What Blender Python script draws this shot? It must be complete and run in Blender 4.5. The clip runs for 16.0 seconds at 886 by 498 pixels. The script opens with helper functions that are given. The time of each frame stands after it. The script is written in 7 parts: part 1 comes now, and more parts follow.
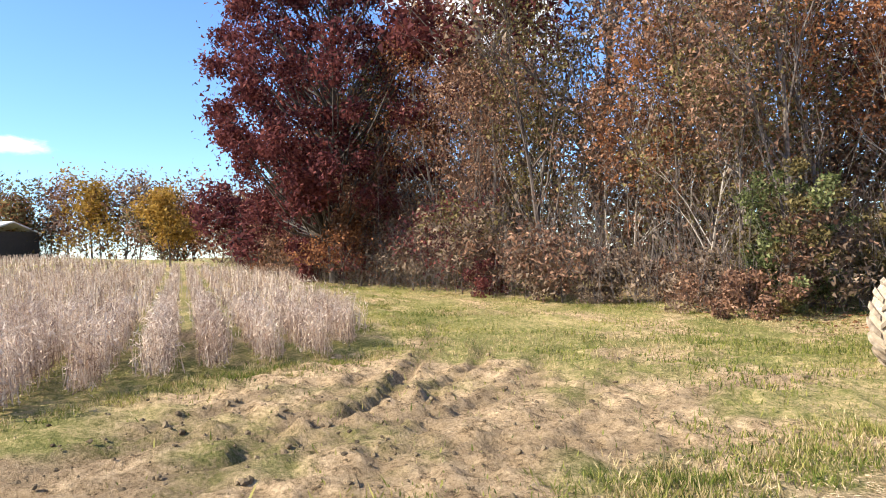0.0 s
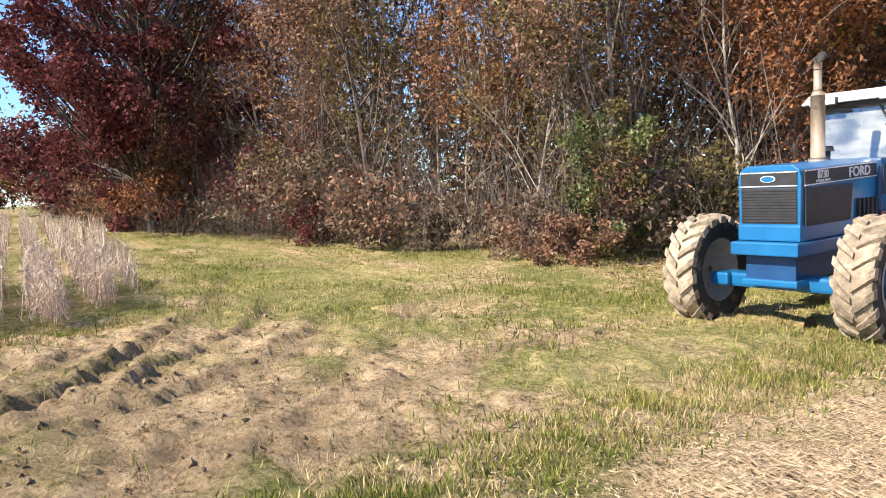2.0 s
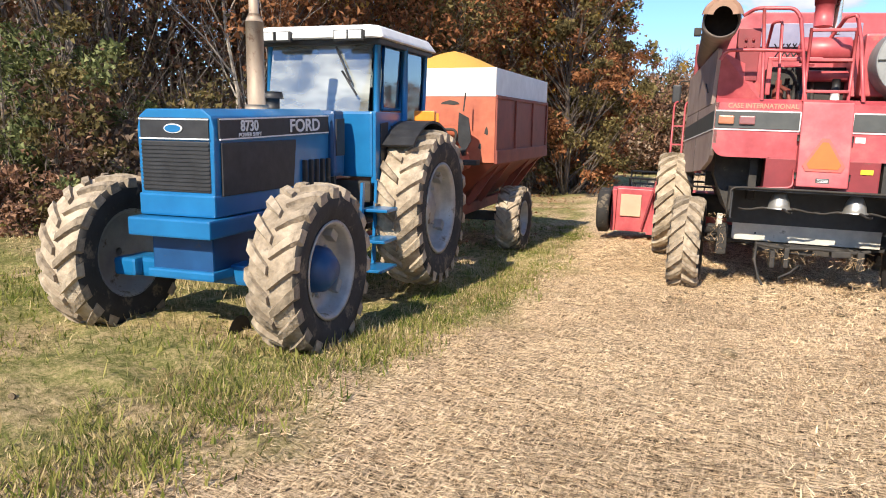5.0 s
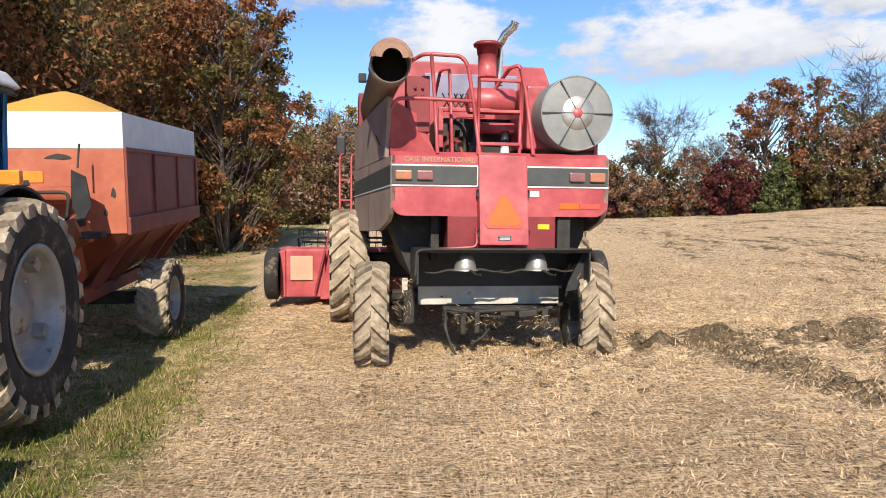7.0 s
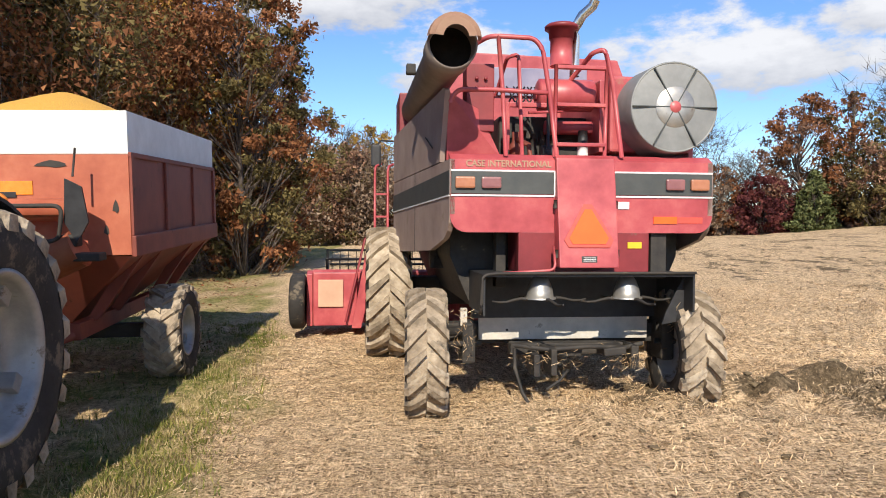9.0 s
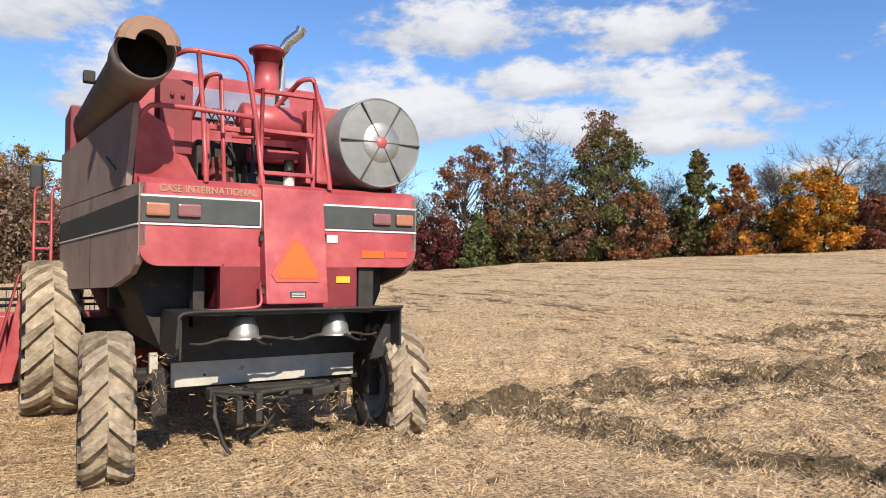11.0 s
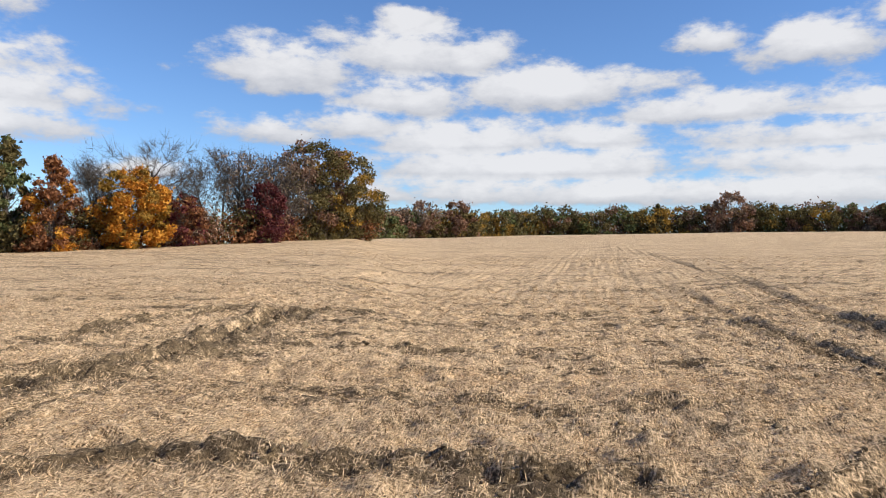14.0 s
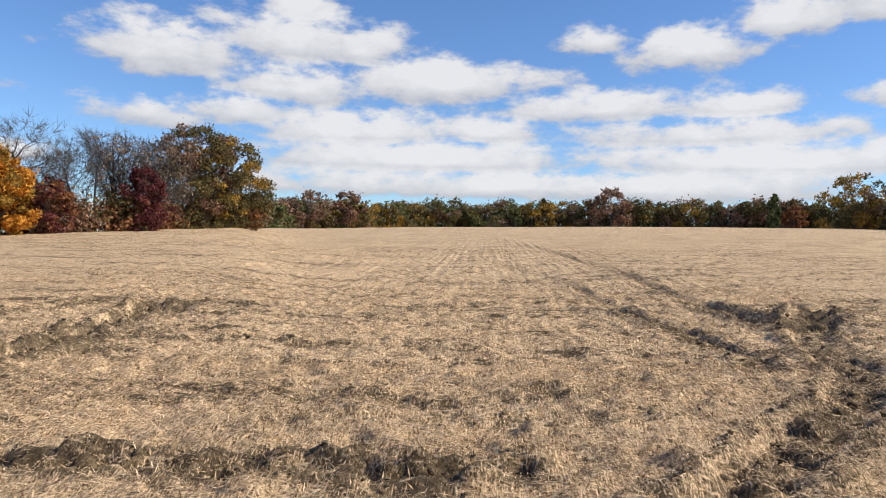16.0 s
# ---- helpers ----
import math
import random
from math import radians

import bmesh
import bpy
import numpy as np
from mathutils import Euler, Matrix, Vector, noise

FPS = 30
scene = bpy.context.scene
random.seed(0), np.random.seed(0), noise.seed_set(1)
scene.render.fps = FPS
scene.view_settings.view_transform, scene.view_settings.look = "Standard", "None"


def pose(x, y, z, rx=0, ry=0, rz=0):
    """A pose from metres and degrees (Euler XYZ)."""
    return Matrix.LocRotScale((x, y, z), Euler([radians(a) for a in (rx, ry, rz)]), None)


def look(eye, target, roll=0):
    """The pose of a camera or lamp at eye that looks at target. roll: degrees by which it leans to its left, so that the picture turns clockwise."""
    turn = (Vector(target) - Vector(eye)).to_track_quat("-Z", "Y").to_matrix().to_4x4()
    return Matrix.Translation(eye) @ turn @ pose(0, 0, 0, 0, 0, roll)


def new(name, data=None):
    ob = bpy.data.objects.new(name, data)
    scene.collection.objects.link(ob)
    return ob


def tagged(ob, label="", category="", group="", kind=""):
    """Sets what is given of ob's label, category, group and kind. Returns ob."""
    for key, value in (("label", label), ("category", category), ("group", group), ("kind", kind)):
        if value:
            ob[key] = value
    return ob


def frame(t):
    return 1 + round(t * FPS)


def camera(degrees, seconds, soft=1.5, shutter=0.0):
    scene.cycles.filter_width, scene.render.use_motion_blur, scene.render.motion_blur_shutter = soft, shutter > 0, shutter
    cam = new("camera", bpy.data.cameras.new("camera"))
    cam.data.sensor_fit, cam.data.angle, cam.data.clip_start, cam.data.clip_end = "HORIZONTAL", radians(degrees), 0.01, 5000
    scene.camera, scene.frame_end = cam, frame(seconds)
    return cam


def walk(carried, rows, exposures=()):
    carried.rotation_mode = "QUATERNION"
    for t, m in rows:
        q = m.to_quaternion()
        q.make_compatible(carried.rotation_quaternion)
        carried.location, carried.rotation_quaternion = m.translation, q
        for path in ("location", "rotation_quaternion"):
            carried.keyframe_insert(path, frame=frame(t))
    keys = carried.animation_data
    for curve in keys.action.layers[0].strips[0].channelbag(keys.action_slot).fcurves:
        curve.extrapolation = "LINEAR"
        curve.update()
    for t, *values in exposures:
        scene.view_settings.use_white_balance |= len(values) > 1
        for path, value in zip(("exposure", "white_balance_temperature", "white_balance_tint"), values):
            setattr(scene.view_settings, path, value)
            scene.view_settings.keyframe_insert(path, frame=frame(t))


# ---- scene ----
cam = camera(64.1, 16.0, soft=1.0)
PATH = [
    (0, (1.713, 1.095, 1.778), (-0.163, 1.788, 1.782), -1.8),
    (0.5, (1.513, 1.507, 1.765), (-0.256, 2.438, 1.717), -2),
    (1, (1.303, 1.949, 1.75), (-0.326, 3.101, 1.617), -1.3),
    (1.5, (1.133, 2.382, 1.734), (-0.568, 3.416, 1.546), -1.8),
    (2, (0.945, 2.753, 1.72), (-0.764, 3.779, 1.558), -2),
    (2.5, (0.87, 3.282, 1.684), (-0.647, 4.574, 1.508), -0.3),
    (3, (0.792, 3.819, 1.691), (-0.539, 5.284, 1.404), -0.6),
    (3.5, (0.614, 4.384, 1.682), (-0.463, 6.042, 1.375), 1.3),
    (3.7, (0.565, 4.558, 1.66), (-0.475, 6.243, 1.377), 1.9),
    (5.8, (0.064, 6.521, 1.77), (-0.508, 8.412, 1.458), 0.7),
    (6, (0.01, 6.678, 1.786), (-0.48, 8.597, 1.505), 0.8),
    (6.5, (-0.078, 7.13, 1.78), (-0.301, 9.107, 1.58), 0.3),
    (7, (-0.148, 7.562, 1.827), (-0.068, 9.554, 1.664), -0.3),
    (7.5, (-0.286, 7.924, 1.819), (-0.034, 9.902, 1.67), 0.3),
    (8, (-0.325, 8.335, 1.759), (-0.255, 10.328, 1.608), -0.4),
    (8.2, (-0.373, 8.503, 1.758), (-0.352, 10.496, 1.6), -0.6),
    (10.3, (-0.831, 9.467, 1.697), (-0.526, 11.444, 1.721), 0.2),
    (10.5, (-0.808, 9.464, 1.702), (-0.328, 11.405, 1.718), 0.3),
    (11, (-0.735, 9.439, 1.707), (0.147, 11.234, 1.703), 0.2),
    (11.5, (-0.692, 9.409, 1.709), (0.489, 11.023, 1.693), 0),
    (12, (-0.669, 9.376, 1.712), (0.762, 10.774, 1.697), -0.2),
    (12.5, (-0.607, 9.314, 1.693), (1.036, 10.455, 1.687), -0.4),
    (13, (-0.596, 9.284, 1.685), (1.198, 10.168, 1.688), -0.1),
    (13.5, (-0.597, 9.285, 1.684), (1.291, 9.945, 1.691), 0.4),
    (14, (-0.552, 9.263, 1.684), (1.4, 9.701, 1.684), 0.6),
    (14.5, (-0.491, 9.235, 1.667), (1.497, 9.455, 1.653), 0.5),
    (15, (-0.462, 9.208, 1.67), (1.537, 9.266, 1.642), 0.4),
    (15.5, (-0.433, 9.212, 1.664), (1.567, 9.223, 1.636), 0.6),
    (16, (-0.374, 9.247, 1.669), (1.622, 9.379, 1.649), 1.2),
]
walk(cam, [(t, look(eye, target, roll)) for t, eye, target, roll in PATH],
     [(0.0, 1.12), (2.0, 1.08), (3.5, 0.95), (6.0, 0.6), (7.5, 0.38), (8.2, 0.38), (10.5, 0.34), (12.0, 0.23), (16.0, 0.19)])

# ---- world and sun ----
SUN_EL, SUN_FROM = radians(38), Vector((-0.03, -1.0))
world = bpy.data.worlds.new("sky")
scene.world = world
world.use_nodes = True
WT = world.node_tree
WN, WL = WT.nodes, WT.links


def wmath(op, a, b=None, c=None, clamp=False):
    n = WN.new("ShaderNodeMath")
    n.operation, n.use_clamp = op, clamp
    for i, v in enumerate((a, b, c)):
        if v is None:
            continue
        if isinstance(v, (int, float)):
            n.inputs[i].default_value = v
        else:
            WL.new(v, n.inputs[i])
    return n.outputs[0]


sky = WN.new("ShaderNodeTexSky")
sky.sky_type, sky.sun_disc, sky.sun_elevation = "NISHITA", False, SUN_EL
sky.sun_rotation = math.atan2(SUN_FROM.x, SUN_FROM.y)
sky.air_density, sky.dust_density, sky.ozone_density = 1.0, 0.0, 2.5
sep = WN.new("ShaderNodeSeparateXYZ")
tex = WN.new("ShaderNodeTexCoord")
WL.new(tex.outputs["Generated"], sep.inputs[0])
bearing = wmath("ARCTAN2", sep.outputs[0], sep.outputs[1])
elev = wmath("ARCSINE", sep.outputs[2])
# bearing and elevation wobble, for ragged cloud edges
warp = []
for k, scale in ((0, 7.0), (1, 22.0)):
    n = WN.new("ShaderNodeTexNoise")
    n.inputs["Scale"].default_value, n.inputs["Detail"].default_value, n.inputs["Roughness"].default_value = scale, 6.0, 0.6
    stretch = WN.new("ShaderNodeMapping")
    stretch.inputs["Scale"].default_value = (1, 1, 2.2)
    stretch.inputs["Location"].default_value = (k * 3.1, k * 1.7, 0)
    WL.new(tex.outputs["Generated"], stretch.inputs[0])
    WL.new(stretch.outputs[0], n.inputs["Vector"])
    warp.append(n.outputs["Fac"])
wob = wmath("ADD", wmath("MULTIPLY", warp[0], 2.3), wmath("MULTIPLY", warp[1], 1.5))
# clouds: bearing, elevation, half width, half height, all in degrees
CLOUDS = [(64.6, 13.6, 6.5, 2.1), (74.4, 15.0, 7.0, 2.3), (74.4, 17.4, 2.6, 1.3), (79.6, 14.9, 3.6, 2.0), (74.6, 11.6, 5.6, 1.8), (86, 12.4, 8.2, 1.7), (63.1, 9.0, 4.0, 1.2), (70.2, 9.6, 4.4, 1.3),
          (97.7, 15.5, 3.6, 1.1), (105.1, 14.6, 5.2, 1.7), (111.7, 16.2, 3.6, 1.8), (118.7, 17.2, 4.0, 2.1), (98.6, 10.4, 7.8, 1.3), (108.7, 10.3, 5.2, 1.2), (120, 10.5, 4.4, 1.2), (79.6, 8.4, 8.4, 1.5), (90, 8.6, 4.2, 1.2),
          (108, 8.3, 12, 1.5), (86, 6.4, 15, 1.6), (110, 6.2, 15, 1.6), (94, 4.4, 26, 1.3), (123, 7.2, 6, 1.4), (41.1, 16.3, 6.2, 2.1), (34.8, 13.0, 5.8, 1.9), (43.1, 12.3, 6.2, 1.8), (44.0, 10.2, 7.6, 2.0), (45.0, 8.3, 5.4, 1.6), (36.5, 9.5, 5, 2.0), (54.5, 5.6, 3.4, 0.9),
          (126, 18, 5, 3), (132, 8, 10, 3), (-8, 17.5, 9, 5.0), (3, 11, 5, 3.4), (22, 10.5, 8, 3.2), (28, 17, 7, 2.6), (-2, 22, 9, 4), (-30, 14, 9, 4), (-46, 20, 10, 6), (-66, 17, 8, 4), (-58, 30, 12, 5), (-101, 8.0, 2.5, 0.7),
          (150, 12, 14, 4), (172, 9, 12, 3), (-160, 13, 12, 4), (-130, 10, 9, 2), (60, 36, 14, 5), (10, 42, 12, 5), (140, 34, 14, 6), (-150, 40, 15, 6)]
mask, shade = None, None
for b0, e0, w0, h0 in CLOUDS:
    db = wmath("SUBTRACT", bearing, radians(b0))
    db = wmath("MULTIPLY", wmath("WRAP", db, math.pi, -math.pi), 1 / radians(w0 * 1.2))
    de = wmath("MULTIPLY", wmath("SUBTRACT", elev, radians(e0)), 1 / radians(h0 * 1.3))
    low = wmath("MULTIPLY", wmath("MINIMUM", de, 0.0), 1.3)
    r2 = wmath("ADD", wmath("MULTIPLY", db, db), wmath("ADD", wmath("MULTIPLY", de, de), wmath("MULTIPLY", low, low)))
    m = wmath("SUBTRACT", 1.0, wmath("SQRT", r2))
    mask = m if mask is None else wmath("MAXIMUM", mask, m)
    s = wmath("MULTIPLY", wmath("MAXIMUM", wmath("ADD", m, 0.5), 0.0), wmath("ADD", wmath("MULTIPLY", de, 0.5), 0.5))
    shade = s if shade is None else wmath("MAXIMUM", shade, s)
cover = wmath("ADD", mask, wmath("SUBTRACT", wob, 1.78))
ramp = WN.new("ShaderNodeMapRange")
ramp.interpolation_type = "SMOOTHSTEP"
ramp.inputs["From Min"].default_value, ramp.inputs["From Max"].default_value = 0.0, 0.6
WL.new(cover, ramp.inputs["Value"])
lit = WN.new("ShaderNodeMapRange")
lit.inputs["From Min"].default_value, lit.inputs["From Max"].default_value = 0.05, 0.75
WL.new(wmath("ADD", shade, wmath("MULTIPLY", wmath("SUBTRACT", wob, 1.9), 0.45)), lit.inputs["Value"])
tone = WN.new("ShaderNodeMix")
tone.data_type = "RGBA"
tone.inputs["A"].default_value, tone.inputs["B"].default_value = (4.6, 4.8, 5.4, 1), (8.9, 8.9, 9.1, 1)
WL.new(lit.outputs[0], tone.inputs["Factor"])
sky_gain = WN.new("ShaderNodeMix")
sky_gain.data_type, sky_gain.blend_type = "RGBA", "MULTIPLY"
sky_gain.inputs["Factor"].default_value, sky_gain.inputs["B"].default_value = 1.0, (0.96, 1.22, 1.60, 1)
WL.new(sky.outputs[0], sky_gain.inputs["A"])
mixed = WN.new("ShaderNodeMix")
mixed.data_type = "RGBA"
WL.new(wmath("MULTIPLY", ramp.outputs[0], 0.95), mixed.inputs["Factor"])
WL.new(sky_gain.outputs["Result"], mixed.inputs["A"])
WL.new(tone.outputs["Result"], mixed.inputs["B"])
WL.new(mixed.outputs["Result"], WN["Background"].inputs["Color"])
WN["Background"].inputs["Strength"].default_value = 0.082
sun = new("sun", bpy.data.lights.new("sun", "SUN"))
sun.data.energy, sun.data.angle, sun.data.color = 5.0, radians(0.53), (1.0, 0.90, 0.75)
sun.matrix_world = look((SUN_FROM.x * 40, SUN_FROM.y * 40, 40.2 * math.tan(SUN_EL)), (0, 0, 0))

# ---- materials ----
def material(name, stops, scale=8.0, rough=0.8, metal=0.0, bump=0.15, bump_scale=None, spots=None, detail=6.0, spot_scale=2.0, spot_level=0.58, vary=0.0, island=False, coat=0.0, stretch=(1, 1, 1), translucent=0.0, spot_rough=0.9, spec=0.5):
    """Noise over a colour ramp, with bump, spots of a second colour, and variation from object to object or island to island."""
    m = bpy.data.materials.new(name)
    m.use_nodes = True
    nt = m.node_tree
    N, L = nt.nodes, nt.links
    bsdf = N["Principled BSDF"]
    tc = N.new("ShaderNodeTexCoord")
    mp = N.new("ShaderNodeMapping")
    mp.inputs["Scale"].default_value = stretch
    L.new(tc.outputs["Object"], mp.inputs[0])
    no = N.new("ShaderNodeTexNoise")
    no.inputs["Scale"].default_value, no.inputs["Detail"].default_value, no.inputs["Roughness"].default_value = scale, detail, 0.62
    L.new(mp.outputs[0], no.inputs["Vector"])
    rp = N.new("ShaderNodeValToRGB")
    els = rp.color_ramp.elements
    for i, c in enumerate(stops):
        p = 0.3 + 0.4 * i / max(1, len(stops) - 1)
        e = els[i] if i < 2 else els.new(p)
        e.position, e.color = p, (*c, 1)
    if len(stops) == 1:
        els[1].position, els[1].color = 0.7, (*[v * 0.82 for v in stops[0]], 1)
    fac = no.outputs["Fac"]
    if vary:
        if island:
            rnd = N.new("ShaderNodeNewGeometry").outputs["Random Per Island"]
        else:
            rnd = N.new("ShaderNodeObjectInfo").outputs["Random"]
        a = N.new("ShaderNodeMath")
        a.operation = "MULTIPLY_ADD"
        a.inputs[1].default_value, a.inputs[2].default_value = vary, -vary / 2
        L.new(rnd, a.inputs[0])
        b = N.new("ShaderNodeMath")
        L.new(a.outputs[0], b.inputs[0])
        L.new(fac, b.inputs[1])
        fac = b.outputs[0]
    L.new(fac, rp.inputs["Fac"])
    colour = rp.outputs["Color"]
    bsdf.inputs["Roughness"].default_value, bsdf.inputs["Metallic"].default_value = rough, metal
    bsdf.inputs["Specular IOR Level"].default_value = 0.12 if translucent else spec
    if coat:
        bsdf.inputs["Coat Weight"].default_value, bsdf.inputs["Coat Roughness"].default_value = coat, 0.12
    if spots:
        n2 = N.new("ShaderNodeTexNoise")
        n2.inputs["Scale"].default_value, n2.inputs["Detail"].default_value, n2.inputs["Roughness"].default_value = spot_scale, 8.0, 0.7
        L.new(tc.outputs["Object"], n2.inputs["Vector"])
        mr = N.new("ShaderNodeMapRange")
        mr.inputs["From Min"].default_value, mr.inputs["From Max"].default_value = spot_level, spot_level + 0.09
        L.new(n2.outputs["Fac"], mr.inputs["Value"])
        mx = N.new("ShaderNodeMix")
        mx.data_type = "RGBA"
        mx.inputs["B"].default_value = (*spots, 1)
        L.new(mr.outputs[0], mx.inputs["Factor"])
        L.new(colour, mx.inputs["A"])
        colour = mx.outputs["Result"]
        rr = N.new("ShaderNodeMapRange")
        rr.inputs["To Min"].default_value, rr.inputs["To Max"].default_value = rough, spot_rough
        L.new(mr.outputs[0], rr.inputs["Value"])
        L.new(rr.outputs[0], bsdf.inputs["Roughness"])
    L.new(colour, bsdf.inputs["Base Color"])
    if bump:
        nb = N.new("ShaderNodeTexNoise")
        nb.inputs["Scale"].default_value, nb.inputs["Detail"].default_value = bump_scale or scale * 4, 5.0
        L.new(mp.outputs[0], nb.inputs["Vector"])
        bp = N.new("ShaderNodeBump")
        bp.inputs["Strength"].default_value, bp.inputs["Distance"].default_value = bump, 0.02
        L.new(nb.outputs["Fac"], bp.inputs["Height"])
        L.new(bp.outputs[0], bsdf.inputs["Normal"])
    if translucent:
        tr = N.new("ShaderNodeBsdfTranslucent")
        L.new(colour, tr.inputs["Color"])
        ms = N.new("ShaderNodeMixShader")
        ms.inputs[0].default_value = translucent
        L.new(bsdf.outputs[0], ms.inputs[1])
        L.new(tr.outputs[0], ms.inputs[2])
        L.new(ms.outputs[0], N["Material Output"].inputs["Surface"])
    return m


RED = material("faded_red_paint", [(0.30, 0.042, 0.05), (0.41, 0.072, 0.08), (0.50, 0.125, 0.12)], 3.0, 0.42, bump=0.03, spots=(0.30, 0.16, 0.11), spot_scale=3.2, spot_level=0.66)
DARK_RED = material("dark_red_paint", [(0.16, 0.018, 0.022), (0.25, 0.03, 0.035)], 4.0, 0.5, bump=0.05, spots=(0.16, 0.10, 0.07), spot_scale=5.0, spot_level=0.62)
GREY_PANEL = material("dusty_grey_panel", [(0.25, 0.175, 0.15), (0.37, 0.28, 0.235)], 2.2, 0.6, bump=0.04, spots=(0.26, 0.21, 0.16), spot_scale=2.5, spot_level=0.6)
BLUE = material("blue_paint", [(0.006, 0.105, 0.26), (0.011, 0.15, 0.35)], 3.0, 0.32, bump=0.02, coat=0.3, spots=(0.17, 0.17, 0.15), spot_scale=4.0, spot_level=0.7)
DARK_BLUE = material("dark_blue_paint", [(0.006, 0.04, 0.12), (0.012, 0.07, 0.19)], 3.0, 0.4, bump=0.03, spots=(0.10, 0.085, 0.06), spot_scale=5.0, spot_level=0.63)
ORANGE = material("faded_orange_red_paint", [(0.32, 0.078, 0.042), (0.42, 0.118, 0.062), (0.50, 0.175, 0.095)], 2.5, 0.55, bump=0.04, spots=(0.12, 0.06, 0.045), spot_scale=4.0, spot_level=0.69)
# dull red for underframes; on the cart's sides its darkness stands for shade
RUST_AND_SHADE_RED = material("dull_red_paint_with_shade", [(0.17, 0.04, 0.028), (0.26, 0.065, 0.04)], 2.5, 0.65, bump=0.05, spots=(0.09, 0.045, 0.03), spot_scale=3.5, spot_level=0.62)
WHITE = material("scuffed_white_paint", [(0.62, 0.61, 0.58), (0.80, 0.79, 0.76)], 3.0, 0.5, bump=0.03, spots=(0.36, 0.31, 0.26), spot_scale=6.0, spot_level=0.68)
PLATE = material("worn_white_plate", [(0.40, 0.37, 0.32), (0.62, 0.58, 0.50)], 5.0, 0.6, bump=0.1, spots=(0.12, 0.10, 0.08), spot_scale=5.0, spot_level=0.6)
BLACK = material("black_plastic", [(0.012, 0.012, 0.013), (0.03, 0.03, 0.032)], 8.0, 0.55, bump=0.05)
AUGER_GREY = material("dusty_grey_tube", [(0.15, 0.12, 0.105), (0.25, 0.205, 0.175)], 2.2, 0.6, bump=0.04, spots=(0.28, 0.21, 0.16), spot_scale=2.5, spot_level=0.6)
TANK_PANE = material("hazy_lilac_tank_pane", [(0.20, 0.19, 0.27), (0.30, 0.28, 0.36)], 3.0, 0.35, bump=0.02)
# near black, painted shade for the depth of the auger tube
THROAT = material("throat_depth_shade", [(0.006, 0.006, 0.006), (0.016, 0.014, 0.012)], 6.0, 0.9, bump=0.1, spec=0.1)
SOOT = material("dusty_dark_metal", [(0.018, 0.016, 0.015), (0.05, 0.043, 0.035)], 6.0, 0.75, bump=0.15, spots=(0.16, 0.125, 0.085), spot_scale=6.0, spot_level=0.62)
STEEL = material("worn_bare_steel", [(0.32, 0.31, 0.29), (0.52, 0.50, 0.46)], 6.0, 0.45, metal=0.75, bump=0.05, spots=(0.22, 0.15, 0.10), spot_scale=7.0, spot_level=0.62)
CHROME = material("dull_chrome", [(0.55, 0.53, 0.50), (0.70, 0.68, 0.64)], 6.0, 0.22, metal=0.95, bump=0.02)
PIPE = material("weathered_exhaust_steel", [(0.24, 0.175, 0.12), (0.46, 0.37, 0.28)], 5.0, 0.6, metal=0.25, bump=0.08, spots=(0.20, 0.11, 0.07), spot_scale=5.0, spot_level=0.6, stretch=(1, 1, 0.35))
SCREEN = material("galvanised_screen", [(0.20, 0.205, 0.20), (0.28, 0.285, 0.275)], 5.0, 0.6, metal=0.3, bump=0.05)
RUBBER = material("black_rubber", [(0.016, 0.015, 0.014), (0.035, 0.032, 0.03)], 6.0, 0.85, bump=0.15, spots=(0.15, 0.12, 0.085), spot_scale=5.0, spot_level=0.56)
TREAD = material("tread_caked_in_dry_mud", [(0.16, 0.125, 0.085), (0.32, 0.255, 0.18), (0.48, 0.40, 0.295)], 6.0, 0.95, bump=0.9, bump_scale=26, spots=(0.09, 0.075, 0.058), spot_scale=5.0, spot_level=0.60, vary=0.25)
RIM = material("dusty_silver_rim", [(0.26, 0.26, 0.25), (0.42, 0.41, 0.39)], 5.0, 0.5, metal=0.35, bump=0.06, spots=(0.20, 0.16, 0.11), spot_scale=5.0, spot_level=0.58)
AMBER = material("amber_lens", [(0.75, 0.22, 0.02), (0.85, 0.30, 0.04)], 10.0, 0.25, bump=0.1, coat=0.5)
PALE_LENS = material("sun_bleached_amber_lens", [(0.36, 0.14, 0.075), (0.46, 0.20, 0.11)], 10.0, 0.3, bump=0.1)
RED_LENS = material("dull_red_lens", [(0.22, 0.09, 0.09), (0.28, 0.12, 0.12)], 10.0, 0.3, bump=0.1)
CLEAR_LENS = material("headlamp_lens", [(0.55, 0.55, 0.50), (0.75, 0.74, 0.68)], 40.0, 0.2, bump=0.3)
SMV_ORANGE = material("fluorescent_orange", [(0.85, 0.10, 0.008), (0.92, 0.13, 0.012)], 5.0, 0.6, bump=0.0)
SMV_RED = material("faded_reflective_red", [(0.60, 0.07, 0.05), (0.64, 0.09, 0.06)], 8.0, 0.5, bump=0.0)
STRIPE = material("charcoal_stripe", [(0.045, 0.05, 0.05), (0.07, 0.075, 0.07)], 5.0, 0.55, bump=0.02)
LETTER = material("white_lettering", [(0.62, 0.62, 0.62), (0.72, 0.72, 0.72)], 8.0, 0.5, bump=0.0)
LETTER_GOLD = material("dusty_gold_lettering", [(0.33, 0.20, 0.13), (0.42, 0.27, 0.17)], 8.0, 0.5, bump=0.0)
CORN = material("shelled_corn", [(0.55, 0.27, 0.04), (0.80, 0.47, 0.09)], 60.0, 0.6, bump=0.8, bump_scale=70)
